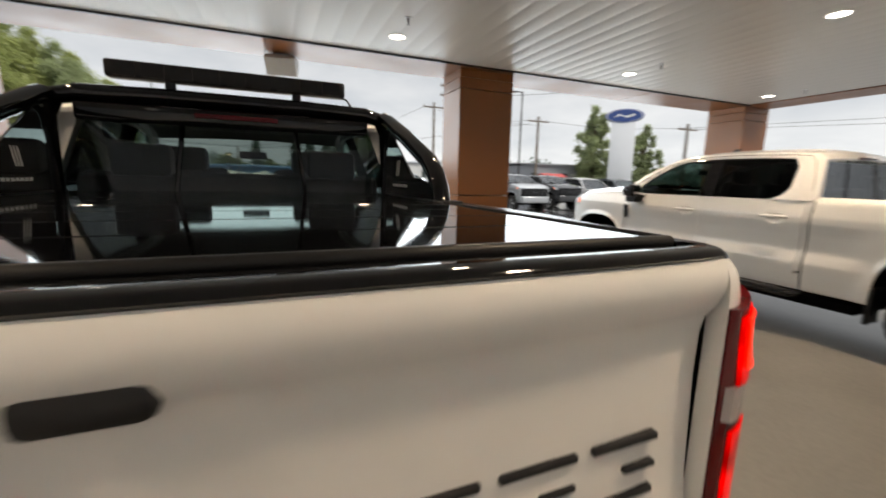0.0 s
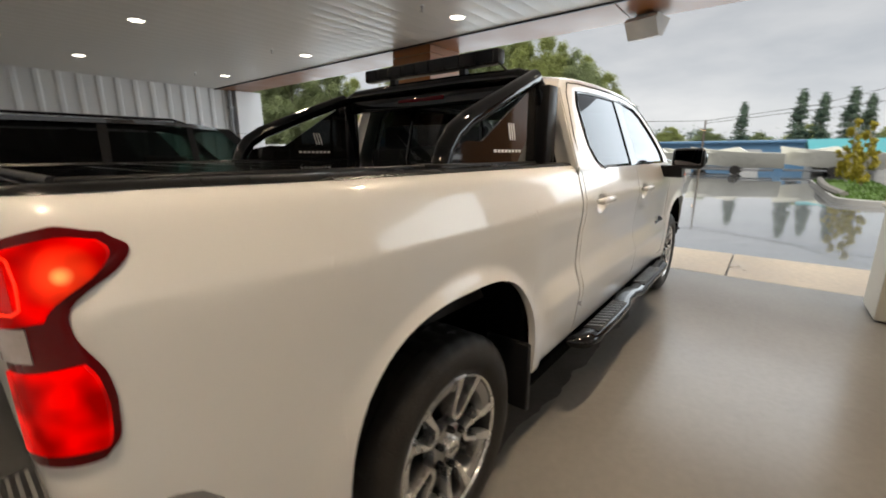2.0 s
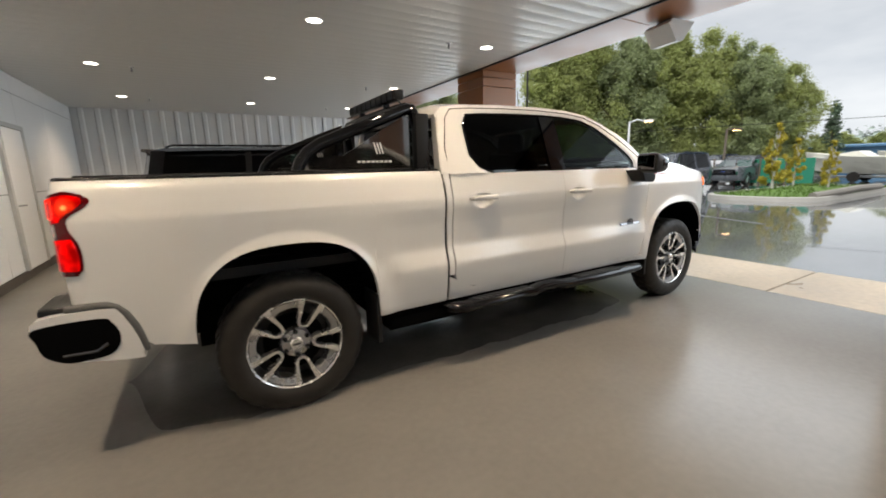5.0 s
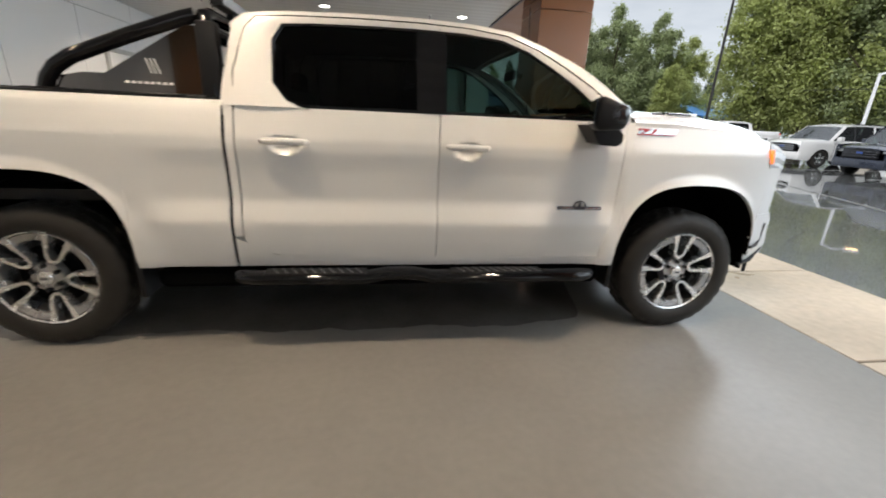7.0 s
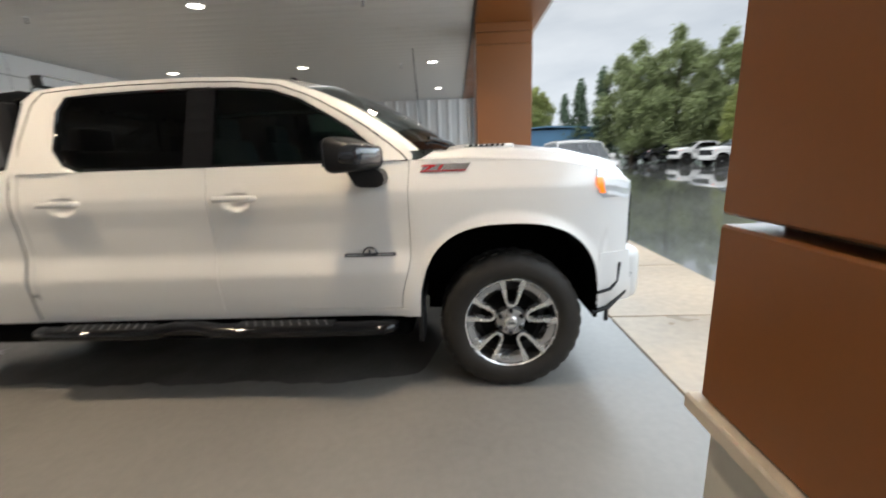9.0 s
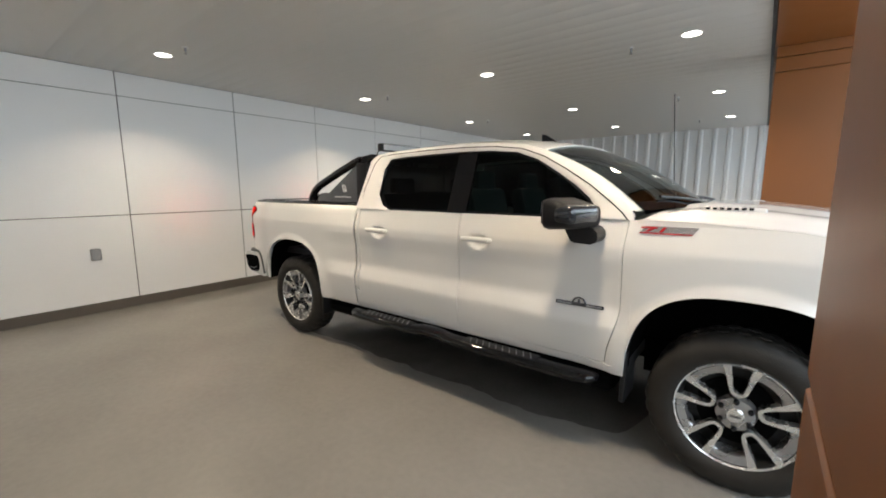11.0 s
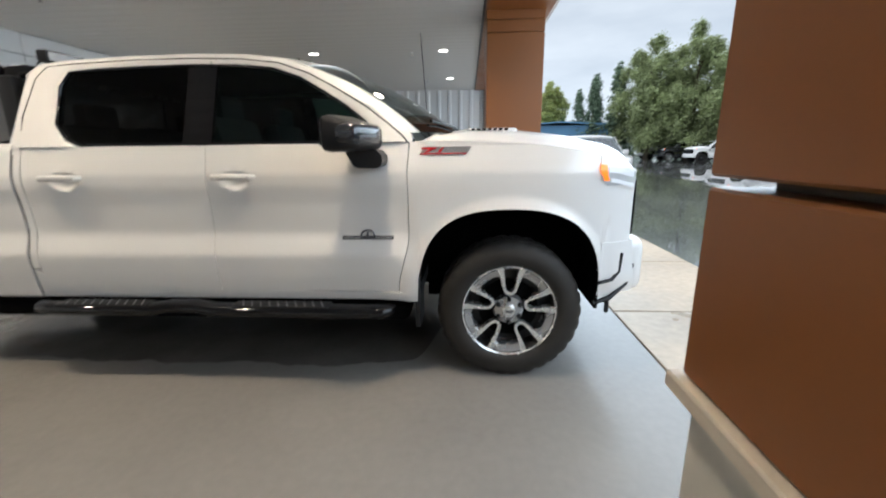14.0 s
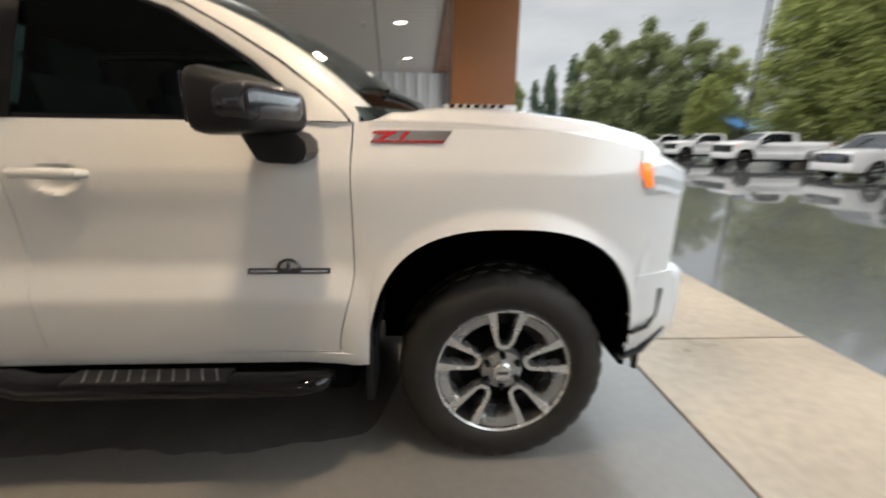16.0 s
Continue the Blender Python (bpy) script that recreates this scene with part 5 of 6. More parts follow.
bar = thing("sport_bar", pose(0, TRUCK_Y, 1.368), "black tubular sport bar with side plates over the bed", "sport bar")
for s in (-1, 1):
    pts = [(0.12, s * 0.72, 0.0), (0.145, s * 0.72, 0.06), (0.19, s * 0.72, 0.115), (0.27, s * 0.72, 0.165), (0.55, s * 0.715, 0.277), (0.80, s * 0.70, 0.372), (0.86, s * 0.69, 0.392)]
    leg = part("side_tube", tube(bmesh.new(), pts, 0.036, 16), GLOSS_BLACK, bar)
    part("foot_plate", box((0.05, min(s * 0.66, s * 0.78), 0.0), (0.24, max(s * 0.66, s * 0.78), 0.014), 0.004), BLACK_PLASTIC, leg)
    plate_out = [(0.16, 0.012), (0.20, 0.075), (0.30, 0.095), (0.40, 0.095), (0.74, 0.30), (0.82, 0.345), (0.86, 0.34), (0.86, 0.012)]
    plate = part("side_plate", prism(bmesh.new(), plate_out, lambda p, q, d: (p, s * d, q), 0.700, 0.708), PLATE_BLACK, bar, "gloss black side plate", smooth=20)
    for k in range(3):
        part("plate_slash", prism(bmesh.new(), [(0.60 + 0.02 * k, 0.175), (0.608 + 0.02 * k, 0.175), (0.628 + 0.02 * k, 0.105), (0.62 + 0.02 * k, 0.105)], lambda p, q, d: (p, s * d, q), 0.699, 0.7095), PRINT_WHITE, plate, "pale printed slash")
    for k in range(8):
        part("plate_print", box((0.49 + 0.03 * k, min(s * 0.699, s * 0.7095), 0.052), (0.510 + 0.03 * k, max(s * 0.699, s * 0.7095), 0.064)), PRINT_WHITE, plate, "pale printed bar")
    part("upright", tube(bmesh.new(), [(0.945, s * 0.73, 0.0), (0.935, s * 0.725, 0.12), (0.905, s * 0.71, 0.32), (0.895, s * 0.67, 0.392), (0.89, s * 0.58, 0.412)], 0.038, 16), GLOSS_BLACK, bar)
    part("upright_plate", box((0.875, min(s * 0.695, s * 0.765), 0.0), (0.975, max(s * 0.695, s * 0.765), 0.36), 0.012, 2), BLACK_PLASTIC, bar)
part("hoop", tube(bmesh.new(), [(0.89, -0.60, 0.41), (0.89, -0.3, 0.418), (0.89, 0.3, 0.418), (0.89, 0.60, 0.41)], 0.038, 16), GLOSS_BLACK, bar)
part("hoop_fairing", box((0.84, -0.60, 0.30), (0.90, 0.60, 0.375), 0.015, 2), GLOSS_BLACK, bar, "gloss black cross panel")
part("stop_lamp", box((0.832, -0.17, 0.335), (0.842, 0.17, 0.355), 0.003), LAMP_DEEP, bar, "dark red stop lamp strip")

led = thing("light_bar", pose(0.90, TRUCK_Y, 1.823), "black straight light bar on two brackets", "light bar")
part("housing", box((-0.035, -0.49, 0.028), (0.035, 0.49, 0.10), 0.012, 2), BLACK_PLASTIC, led)
for k in range(9):
    part("fin", box((-0.041, -0.46 + 0.105 * k, 0.035), (-0.034, -0.38 + 0.105 * k, 0.092)), BLACK_PLASTIC, led)
part("lens", box((0.034, -0.475, 0.038), (0.040, 0.475, 0.09), 0.003), LAMP_CLEAR, led, "clear front lens")
for y in (-0.26, 0.26):
    part("bracket", box((-0.02, y - 0.02, -0.02), (0.02, y + 0.02, 0.03), 0.004), BLACK_PLASTIC, led)
part("lead", tube(bmesh.new(), [(0.0, -0.46, 0.04), (-0.02, -0.50, 0.02), (0.0, -0.53, -0.015)], 0.005, 6), CABLE, led, "thin black lead")


# ---- other vehicles ----
second = build_pickup("pickup_truck", "white crew-cab pickup parked beside the column, dark side glass", pose(-0.10, -5.80, 0), WHITE_PAINT, dressed=False, metal=(RIM_DARK, RIM_DARK), rail_mat=WHITE_PAINT)
part("wing_vent", prism(bmesh.new(), [(3.02, 1.17), (3.10, 1.17), (3.07, 0.98), (3.03, 1.0)], lambda p, q, d: (p + 0.13, d, q), 0.905, 0.925), BLACK_PLASTIC, second, "black wing vent")


def plain_wheel(parent, x, y, s, r=0.37):
    hub = new("wheel")
    hub.parent = parent
    hub.location = (x, y, r)
    part("tyre", lathe(bmesh.new(), [(r * 0.66, 0.10), (r * 0.8, 0.115), (r * 0.95, 0.10), (r, 0.07), (r, -0.08), (r * 0.9, -0.11), (r * 0.66, -0.1)], 40, 0, s), RUBBER, hub)
    bm = lathe(bmesh.new(), [(0.0, 0.04), (r * 0.55, 0.03), (r * 0.63, 0.09), (r * 0.67, 0.10)], 40, 0, s)
    part("rim", bm, RIM_DARK, hub)
    bm = bmesh.new()
    for k in range(5):
        a = 2 * math.pi * k / 5 + 0.3
        d, q = Vector((math.cos(a), 0, math.sin(a))), Vector((-math.sin(a), 0, math.cos(a)))
        o = Vector((0, s * 0.085, 0))
        f = [bm.verts.new(o + d * 0.03 + q * 0.03), bm.verts.new(o + d * 0.03 - q * 0.03), bm.verts.new(o + d * r * 0.63 - q * 0.045), bm.verts.new(o + d * r * 0.63 + q * 0.045)]
        g = [bm.verts.new(v.co - Vector((0, s * 0.03, 0))) for v in f]
        bm.faces.new(f)
        for i in range(4):
            bm.faces.new((f[i], f[(i + 1) % 4], g[(i + 1) % 4], g[i]))
    part("spokes", bm, RIM_BRIGHT, hub, smooth=0)


def build_suv(name, label, m, paint, h=1.84):
    """A three-row sport utility vehicle, nose towards +x, origin under the rear axle."""
    t = thing(name, m, label, "suv")
    wb, xr, xf, belt = 3.02, -1.0, 3.93, 1.12
    arches = (0.0, wb)

    def w(x, z):
        v = interp(z, (0.25, 0.45, 0.75, 1.0, 1.12), (0.90, 0.955, 0.975, 0.975, 0.945))
        return v - 0.16 * max(0, (x - 3.35) / 0.58) ** 2 - 0.07 * max(0, (-0.65 - x) / 0.35) ** 2

    def low(x):
        for c in arches:
            if abs(x - c) < 0.44:
                return 0.34 + 0.43 * math.sqrt(max(0, 1 - ((x - c) / 0.44) ** 2))
        return 0.30
    us = sorted(lin(xr, xf, 34) + [c + 0.44 * math.sin(math.pi / 2 * f) for c in arches for f in lin(-1, 1, 17)])
    top = lambda x: belt + 0.05 * smoothstep((x - 0.5) / -1.5) - 0.06 * smoothstep((x - 2.6) / 1.3)
    roof_z = lambda x: interp(x, (-0.86, -0.6, 0.2, 1.2, 1.75, 2.05), (h - 0.09, h - 0.045, h - 0.03, h - 0.02, h - 0.05, h - 0.11))
    for s in (-1, 1):
        bm = bmesh.new()
        sheet(bm, us, lin(0, 1, 9), lambda x, v: (x, s * w(x, low(x) + (top(x) - low(x)) * v), low(x) + (top(x) - low(x)) * v))
        fold(bm, (0, -s * 0.05, 0))
        side = part("flank", bm, paint, t)
        for x in (0.52, 1.55, 2.5):
            part("door_gap", box((x, min(s * 0.955, s * 0.977), 0.45), (x + 0.008, max(s * 0.955, s * 0.977), 1.08)), BLACK_PLASTIC, side)
        for x in (0.75, 1.75):
            part("handle", box((x, min(s * 0.97, s * 1.0), 0.96), (x + 0.2, max(s * 0.97, s * 1.0), 0.99), 0.008), paint, side)
        lean = lambda z: 0.93 - 0.20 * (z - belt) / (h - belt)
        glass_side = bmesh.new()
        sheet(glass_side, lin(0, 0.66, 9), lin(0, 1, 4), lambda f, v: ((lambda z: ((-0.80 + 0.10 * v) + f * (2.78 - 0.72 * v + 0.80 - 0.10 * v), s * lean(z), z))(belt - 0.01 + v * (h - 0.10 - belt))))
        g = part("side_glass", glass_side, GLASS_DARK, t, "dark tinted side glass")
        g.visible_shadow = False
        glass_side = bmesh.new()
        sheet(glass_side, lin(0.66, 1, 6), lin(0, 1, 4), lambda f, v: ((lambda z: ((-0.80 + 0.10 * v) + f * (2.78 - 0.72 * v + 0.80 - 0.10 * v), s * lean(z), z))(belt - 0.01 + v * (h - 0.10 - belt))))
        g = part("front_side_glass", glass_side, GLASS_FRONT, t, "lightly tinted side glass")
        g.visible_shadow = False
        for x0, x1, dx in ((-0.93, -0.74, 0.14), (0.50, 0.60, 0.05), (1.52, 1.60, 0.0), (2.62, 2.80, -0.70)):
            bm = bmesh.new()
            sheet(bm, (x0, x1), lin(0, 1, 4), lambda x, v: (x + dx * v, s * (lean(belt + v * (h - 0.08 - belt)) + 0.006), belt - 0.01 + v * (h - 0.08 - belt)))
            fold(bm, (0, -s * 0.02, 0))
            part("pillar", bm, GLOSS_BLACK if not dx or paint is BLACK_PAINT else paint, t)
        part("roof_rail", tube(bmesh.new(), [(-0.6, s * 0.66, h - 0.035), (-0.5, s * 0.66, h + 0.0), (1.4, s * 0.66, h + 0.005), (1.55, s * 0.66, h - 0.04)], 0.016, 8), GLOSS_BLACK, t, "raised roof rail")
        mir = part("mirror", box((2.35, min(s * 0.97, s * 1.16), 1.10), (2.52, max(s * 0.97, s * 1.16), 1.28), 0.03, 2), paint, t)
        part("head_lamp", box((3.55, min(s * 0.60, s * 0.86), 0.82), (3.86, max(s * 0.60, s * 0.86), 0.96), 0.03, 2), LAMP_CLEAR, t, "clear head lamp")
        part("tail_lamp", box((-1.01, min(s * 0.70, s * 0.915), 0.85), (-0.82, max(s * 0.70, s * 0.915), 1.14), 0.02, 2), LAMP_DEEP, t, "dark red tail lamp")
        for c in arches:
            plain_wheel(t, c, s * 0.84, s)
            bm = bmesh.new()
            sheet(bm, [c + 0.44 * math.sin(math.pi / 2 * f) for f in lin(-1, 1, 13)], (0.5, 0.94), lambda x, y: (x, s * y, low(x) - 0.003))
            part("wheel_well", bm, WELL_BLACK, t)
    bm = bmesh.new()
    sheet(bm, lin(-0.86, 2.05, 16), lin(-1, 1, 13), lambda x, v: (x, v * 0.745, roof_z(x) + 0.045 * (1 - v * v)))
    fold(bm, (0, 0, -0.05))
    part("roof", bm, paint, t)
    bm = bmesh.new()
    sheet(bm, lin(2.62, 3.90, 12), lin(-1, 1, 13), lambda x, v: (x + 0.04 * (1 - v * v), v * (w(x, 1.1) - 0.01), interp(x, (2.62, 3.3, 3.75, 3.9), (1.13, 1.10, 1.03, 0.95)) + 0.035 * (1 - v * v) - 0.05 * abs(v) ** 6))
    fold(bm, (0, 0, -0.03))
    part("bonnet", bm, paint, t)
    for nm, a, b, mat in (("windscreen", (2.80, 1.12, 0.90), (2.06, h - 0.11, 0.73), GLASS_CLEAR), ("rear_glass", (-0.98, 1.16, 0.85), (-0.84, h - 0.09, 0.70), GLASS_DARK)):
        bm = bmesh.new()
        sheet(bm, lin(0, 1, 5), lin(-1, 1, 9), lambda f, v: (a[0] + (b[0] - a[0]) * f + (0.06 if a[0] > 0 else -0.02) * (1 - v * v), v * (a[2] + (b[2] - a[2]) * f), a[1] + (b[1] - a[1]) * f))
        g = part(nm, bm, mat, t)
        g.visible_shadow = False
    part("tail_spoiler", box((-0.93, -0.68, h - 0.105), (-0.76, 0.68, h - 0.06), 0.018, 3), paint, t)
    part("tail_gate", box((-1.01, -0.86, 0.62), (-0.93, 0.86, 1.17), 0.03, 2), paint, t)
    part("rear_bumper", box((-1.07, -0.88, 0.36), (-0.90, 0.88, 0.66), 0.04, 2), BLACK_PLASTIC, t)
    part("front_bumper", box((3.60, -0.84, 0.30), (3.95, 0.84, 0.62), 0.06, 2), paint, t)
    gr = part("grille", box((3.70, -0.58, 0.62), (3.93, 0.58, 0.96), 0.03, 2), GLOSS_BLACK, t, "black grille")
    for z in (0.69, 0.77, 0.85):
        part("grille_bar", box((3.925, -0.52, z), (3.94, 0.52, z + 0.03), 0.004), STEEL if paint is WHITE_PAINT else BADGE_DARK, gr)
    part("emblem", box((3.94, -0.10, 0.79), (3.952, 0.10, 0.85), 0.004), SIGN_BLUE, gr)
    part("floor_pan", box((-0.9, -0.78, 0.32), (3.7, 0.78, 0.5)), WELL_BLACK, t)
    for x in (0.45, 1.35):
        part("seat_row", box((x, -0.68, 0.7), (x + 0.2, 0.68, 1.38), 0.05, 2), SEAT_CLOTH, t)
    part("dashboard", box((2.25, -0.75, 0.8), (2.6, 0.75, 1.12), 0.05, 2), CABIN_TRIM, t)
    return t


build_suv("sport_utility_vehicle", "black sport utility vehicle with roof rails, parked indoors", pose(-0.14, 5.45, 0), BLACK_PAINT, 1.86)

# rows of cars on the lot
suv_navy = build_suv("sport_utility_vehicle", "dark navy sport utility vehicle on wet asphalt", pose(21.9, 8.95, -0.04, 0, 0, 180), NAVY_PAINT, 1.95)
suv_white = build_suv("sport_utility_vehicle", "white sport utility vehicle on wet asphalt", pose(22.7, 12.6, -0.04, 0, 0, 180), WHITE_PAINT, 1.80)
suv_grey = build_suv("sport_utility_vehicle", "grey sport utility vehicle on the car lot", pose(30.5, 9.2, -0.04, 0, 0, 180), GREY_PAINT, 1.78)
truck_black = build_pickup("pickup_truck", "black crew-cab pickup on the wet car lot", pose(20.6, -9.1, -0.04, 0, 0, 176), BLACK_PAINT, dressed=False)
truck_silver = build_pickup("pickup_truck", "silver crew-cab pickup on the wet car lot", pose(19.6, -12.0, -0.04, 0, 0, 178), SILVER_PAINT, dressed=False)


def again(src, x, y, turn, label):
    ob = copy_thing(src, pose(x, y, -0.04, 0, 0, turn))
    tagged(ob, label, group="parked cars on the lot")


for x, y, a in ((23.8, 19.3, 180), (25.3, 26.6, 181), (26.5, 33.2, 180), (27.5, 45.5, 182)):
    again(second, x, y, a, "white crew-cab pickup on the wet car lot")
again(truck_black, 26.8, 39.5, 180, "black crew-cab pickup on the wet car lot")
again(suv_grey, 21.3, -6.6, 178, "grey sport utility vehicle on the car lot")
again(suv_navy, 33.5, 12.5, 180, "dark navy sport utility vehicle on wet asphalt")
again(truck_black, 20.9, -15.0, 180, "black crew-cab pickup on the wet car lot")
again(suv_white, 20.4, -18.0, 180, "white sport utility vehicle on wet asphalt")
again(suv_grey, 21.0, -21.2, 180, "grey sport utility vehicle on the car lot")
again(suv_white, 8.0, 14.2, 268, "white sport utility vehicle parked beside the canopy")
again(suv_white, 16.5, 38.5, 95, "white sport utility vehicle on wet asphalt")
for ob in (suv_navy, suv_white, suv_grey, truck_black, truck_silver):
    ob["group"] = "parked cars on the lot"


# ---- grounds: islands, lines, trees, poles, buildings ----
def island(name, outline, label):
    ob = thing(name, pose(0, 0, -0.04), label, "planting island", kind="structure")
    n = len(outline)
    cx, cy = sum(p[0] for p in outline) / n, sum(p[1] for p in outline) / n
    shrink = lambda d: [(x + (cx - x) * d, y + (cy - y) * d) for x, y in outline]
    bm = bmesh.new()
    rows = [[bm.verts.new((*p, z)) for p in shrink(d)] for d, z in ((0, 0), (0.004, 0.14), (0.012, 0.15), (0.06, 0.15), (0.065, 0.10))]
    for a, b in zip(rows, rows[1:]):
        for k in range(n):
            bm.faces.new((a[k], a[(k + 1) % n], b[(k + 1) % n], b[k]))
    part("kerb", bm, KERB, ob, "pale concrete kerb")
    bm = bmesh.new()
    ring = [bm.verts.new((*p, 0.11)) for p in shrink(0.06)]
    mid = bm.verts.new((cx, cy, 0.30))
    for k in range(n):
        bm.faces.new((ring[k], ring[(k + 1) % n], mid))
    part("turf", bm, GRASS, ob, "green turf")
    rng = np.random.RandomState(len(outline))
    bm = bmesh.new()
    for _ in range(1600):
        f, k = math.sqrt(rng.rand()), rng.randint(n)
        (x0, y0), (x1, y1) = shrink(0.06)[k], shrink(0.06)[(k + 1) % n]
        u = rng.rand()
        x, y = cx + ((x0 + (x1 - x0) * u) - cx) * f, cy + ((y0 + (y1 - y0) * u) - cy) * f
        z, a, hh = 0.30 - 0.19 * f, rng.rand() * 6.3, 0.06 + 0.09 * rng.rand()
        v = [bm.verts.new((x + 0.02 * math.cos(a), y + 0.02 * math.sin(a), z)), bm.verts.new((x - 0.02 * math.cos(a), y - 0.02 * math.sin(a), z)), bm.verts.new((x + 0.04 * math.sin(a), y, z + hh))]
        bm.faces.new(v)
    part("grass_blades", bm, GRASS, ob, smooth=0, kind="stuff")
    return ob


def lozenge(x0, x1, y0, y1, r):
    pts = []
    for cx, cy, a0 in ((x1 - r, y1 - r, 0), (x0 + r, y1 - r, 90), (x0 + r, y0 + r, 180), (x1 - r, y0 + r, 270)):
        pts += [(cx + r * math.cos(radians(a0 + a)), cy + r * math.sin(radians(a0 + a))) for a in (0, 22, 45, 68, 90)]
    return pts


island("island_1", lozenge(16.6, 27.0, 1.9, 5.6, 1.4), "kerbed planting island with grass and young trees")
island("island_2", lozenge(15.0, 27.0, -5.6, -3.3, 1.1), "kerbed planting island with bright green grass")
planter = thing("low_wall", pose(0, 0, 0), "low dark stone edging along the planting island", "wall", kind="structure")
part("stone_edge", tube(bmesh.new(), [(17.6, 2.2, 0.14), (19.0, 1.95, 0.22), (21.0, 1.95, 0.26), (24.0, 2.0, 0.2)], 0.12, 8), PLINTH, planter)
part("stone_edge", tube(bmesh.new(), [(16.6, -3.6, 0.14), (19.0, -3.35, 0.22), (22.0, -3.4, 0.26), (25.0, -3.6, 0.2)], 0.12, 8), PLINTH, planter)

lines = thing("parking_lines", pose(0, 0, -0.036), "worn white parking lines on wet asphalt", "road marking", kind="structure")
for x0, y0, x1, y1 in [(13.9, 9.8, 10.5, 0.8), (14.8, 14.0, 12.6, 8.2)] + [(17.2, 10.9 + 2.75 * k, 23.0, 10.9 + 2.75 * k) for k in range(-1, 14)] + [(15.6, -7.9 - 2.9 * k, 21.0, -7.9 - 2.9 * k) for k in range(6)]:
    d = Vector((y0 - y1, x1 - x0, 0)).normalized() * 0.05
    bm = bmesh.new()
    bm.faces.new([bm.verts.new(Vector((x, y, 0)) + e) for x, y, e in ((x0, y0, d), (x1, y1, d), (x1, y1, -d), (x0, y0, -d))])
    part("line", bm, LINE_PAINT, lines, smooth=0)


def leaf_mesh(rng, centres, sizes, per, leaf, squash=0.8, core=0.0):
    """Many small bent leaf clumps strewn round the given centres, thinning outwards."""
    verts, faces = [], []
    for c, r in zip(centres, sizes):
        d = rng.normal(size=(per, 3)) + (0, 0, 0.35)
        d /= np.linalg.norm(d, axis=1)[:, None]
        p = np.array(c) + d * (r * np.abs(rng.normal(0.75, 0.36, per)))[:, None] * (1, 1, squash)
        for q, out in zip(p, d):
            n = out * 0.9 + np.array((0, 0, 0.6)) + rng.normal(size=3) * 0.55
            a = np.cross(n, rng.normal(size=3))
            a /= np.linalg.norm(a) + 1e-6
            b = np.cross(n, a)
            b /= np.linalg.norm(b) + 1e-6
            sa, sb = leaf * rng.uniform(0.5, 1.2), leaf * rng.uniform(0.3, 0.7)
            i = len(verts)
            verts += [tuple(q - a * sa), tuple(q + b * sb), tuple(q + a * sa - np.array((0, 0, 0.25 * sa))), tuple(q - b * sb)]
            faces.append((i, i + 1, i + 2, i + 3))
    me = bpy.data.meshes.new("crown")
    me.from_pydata(verts, [], faces)
    return me


def broadleaf(name, m, label, h, w, seed, leaf_mat=LEAF, bark=BARK, slim=1.0, clumps=210, leaf=0.15):
    rng = np.random.RandomState(seed)
    t = thing(name, m, label, "tree", "lot trees")
    bm = bmesh.new()
    bend = rng.normal(size=2) * 0.15
    tube(bm, [(0, 0, -0.1), (bend[0] * 0.3, bend[1] * 0.3, h * 0.2), (bend[0], bend[1], h * 0.5), (bend[0] * 1.5, bend[1] * 1.5, h * 0.85)], [0.022 * h, 0.017 * h, 0.011 * h, 0.003 * h], 9)
    centres, sizes = [], []
    for k in range(9):
        z0, a = h * (0.2 + 0.06 * k), 2.4 * k + rng.rand()
        r = w * 0.42 * rng.uniform(0.7, 1.0) * (1.05 - 0.06 * k)
        tip = (r * math.cos(a), r * math.sin(a), z0 + h * 0.2 * rng.uniform(0.7, 1.3))
        tube(bm, [(bend[0] * 0.5, bend[1] * 0.5, z0), (tip[0] * 0.5, tip[1] * 0.5, z0 + (tip[2] - z0) * 0.6), tip], [0.008 * h, 0.005 * h, 0.001 * h], 6)
    part("trunk", bm, bark, t)
    plumes = [(0.0, 0.0, 1.0)] + [(0.62 * math.cos(2.1 * k + seed), 0.62 * math.sin(2.1 * k + seed), rng.uniform(0.72, 0.96)) for k in range(5)]
    for k in range(clumps):
        px, py, top = plumes[k % 6]
        z = rng.uniform(0.06, 1.0) ** 0.9
        env = slim * (0.30 + 0.42 * math.sin(math.pi * min(1, 0.15 + 0.72 * z))) * (1.0 if z < 0.7 else 1 - 0.75 * (z - 0.7) / 0.3)
        a, f = rng.uniform(0, 6.283), rng.uniform(0.05, 1.0) ** 0.5
        lean = 1.0 - 0.35 * z
        centres.append((w / 2 * (px * slim * lean + env * f * math.cos(a)), w / 2 * (py * slim * lean + env * f * math.sin(a)), h * top * (0.07 + 0.91 * z)))
        sizes.append(w * rng.uniform(0.09, 0.16) * (1.1 - 0.45 * z))
    crown = new("crown", leaf_mesh(rng, centres, sizes, 230, leaf, 1.1))
    crown.data.materials.append(leaf_mat)
    crown.parent = t
    return t


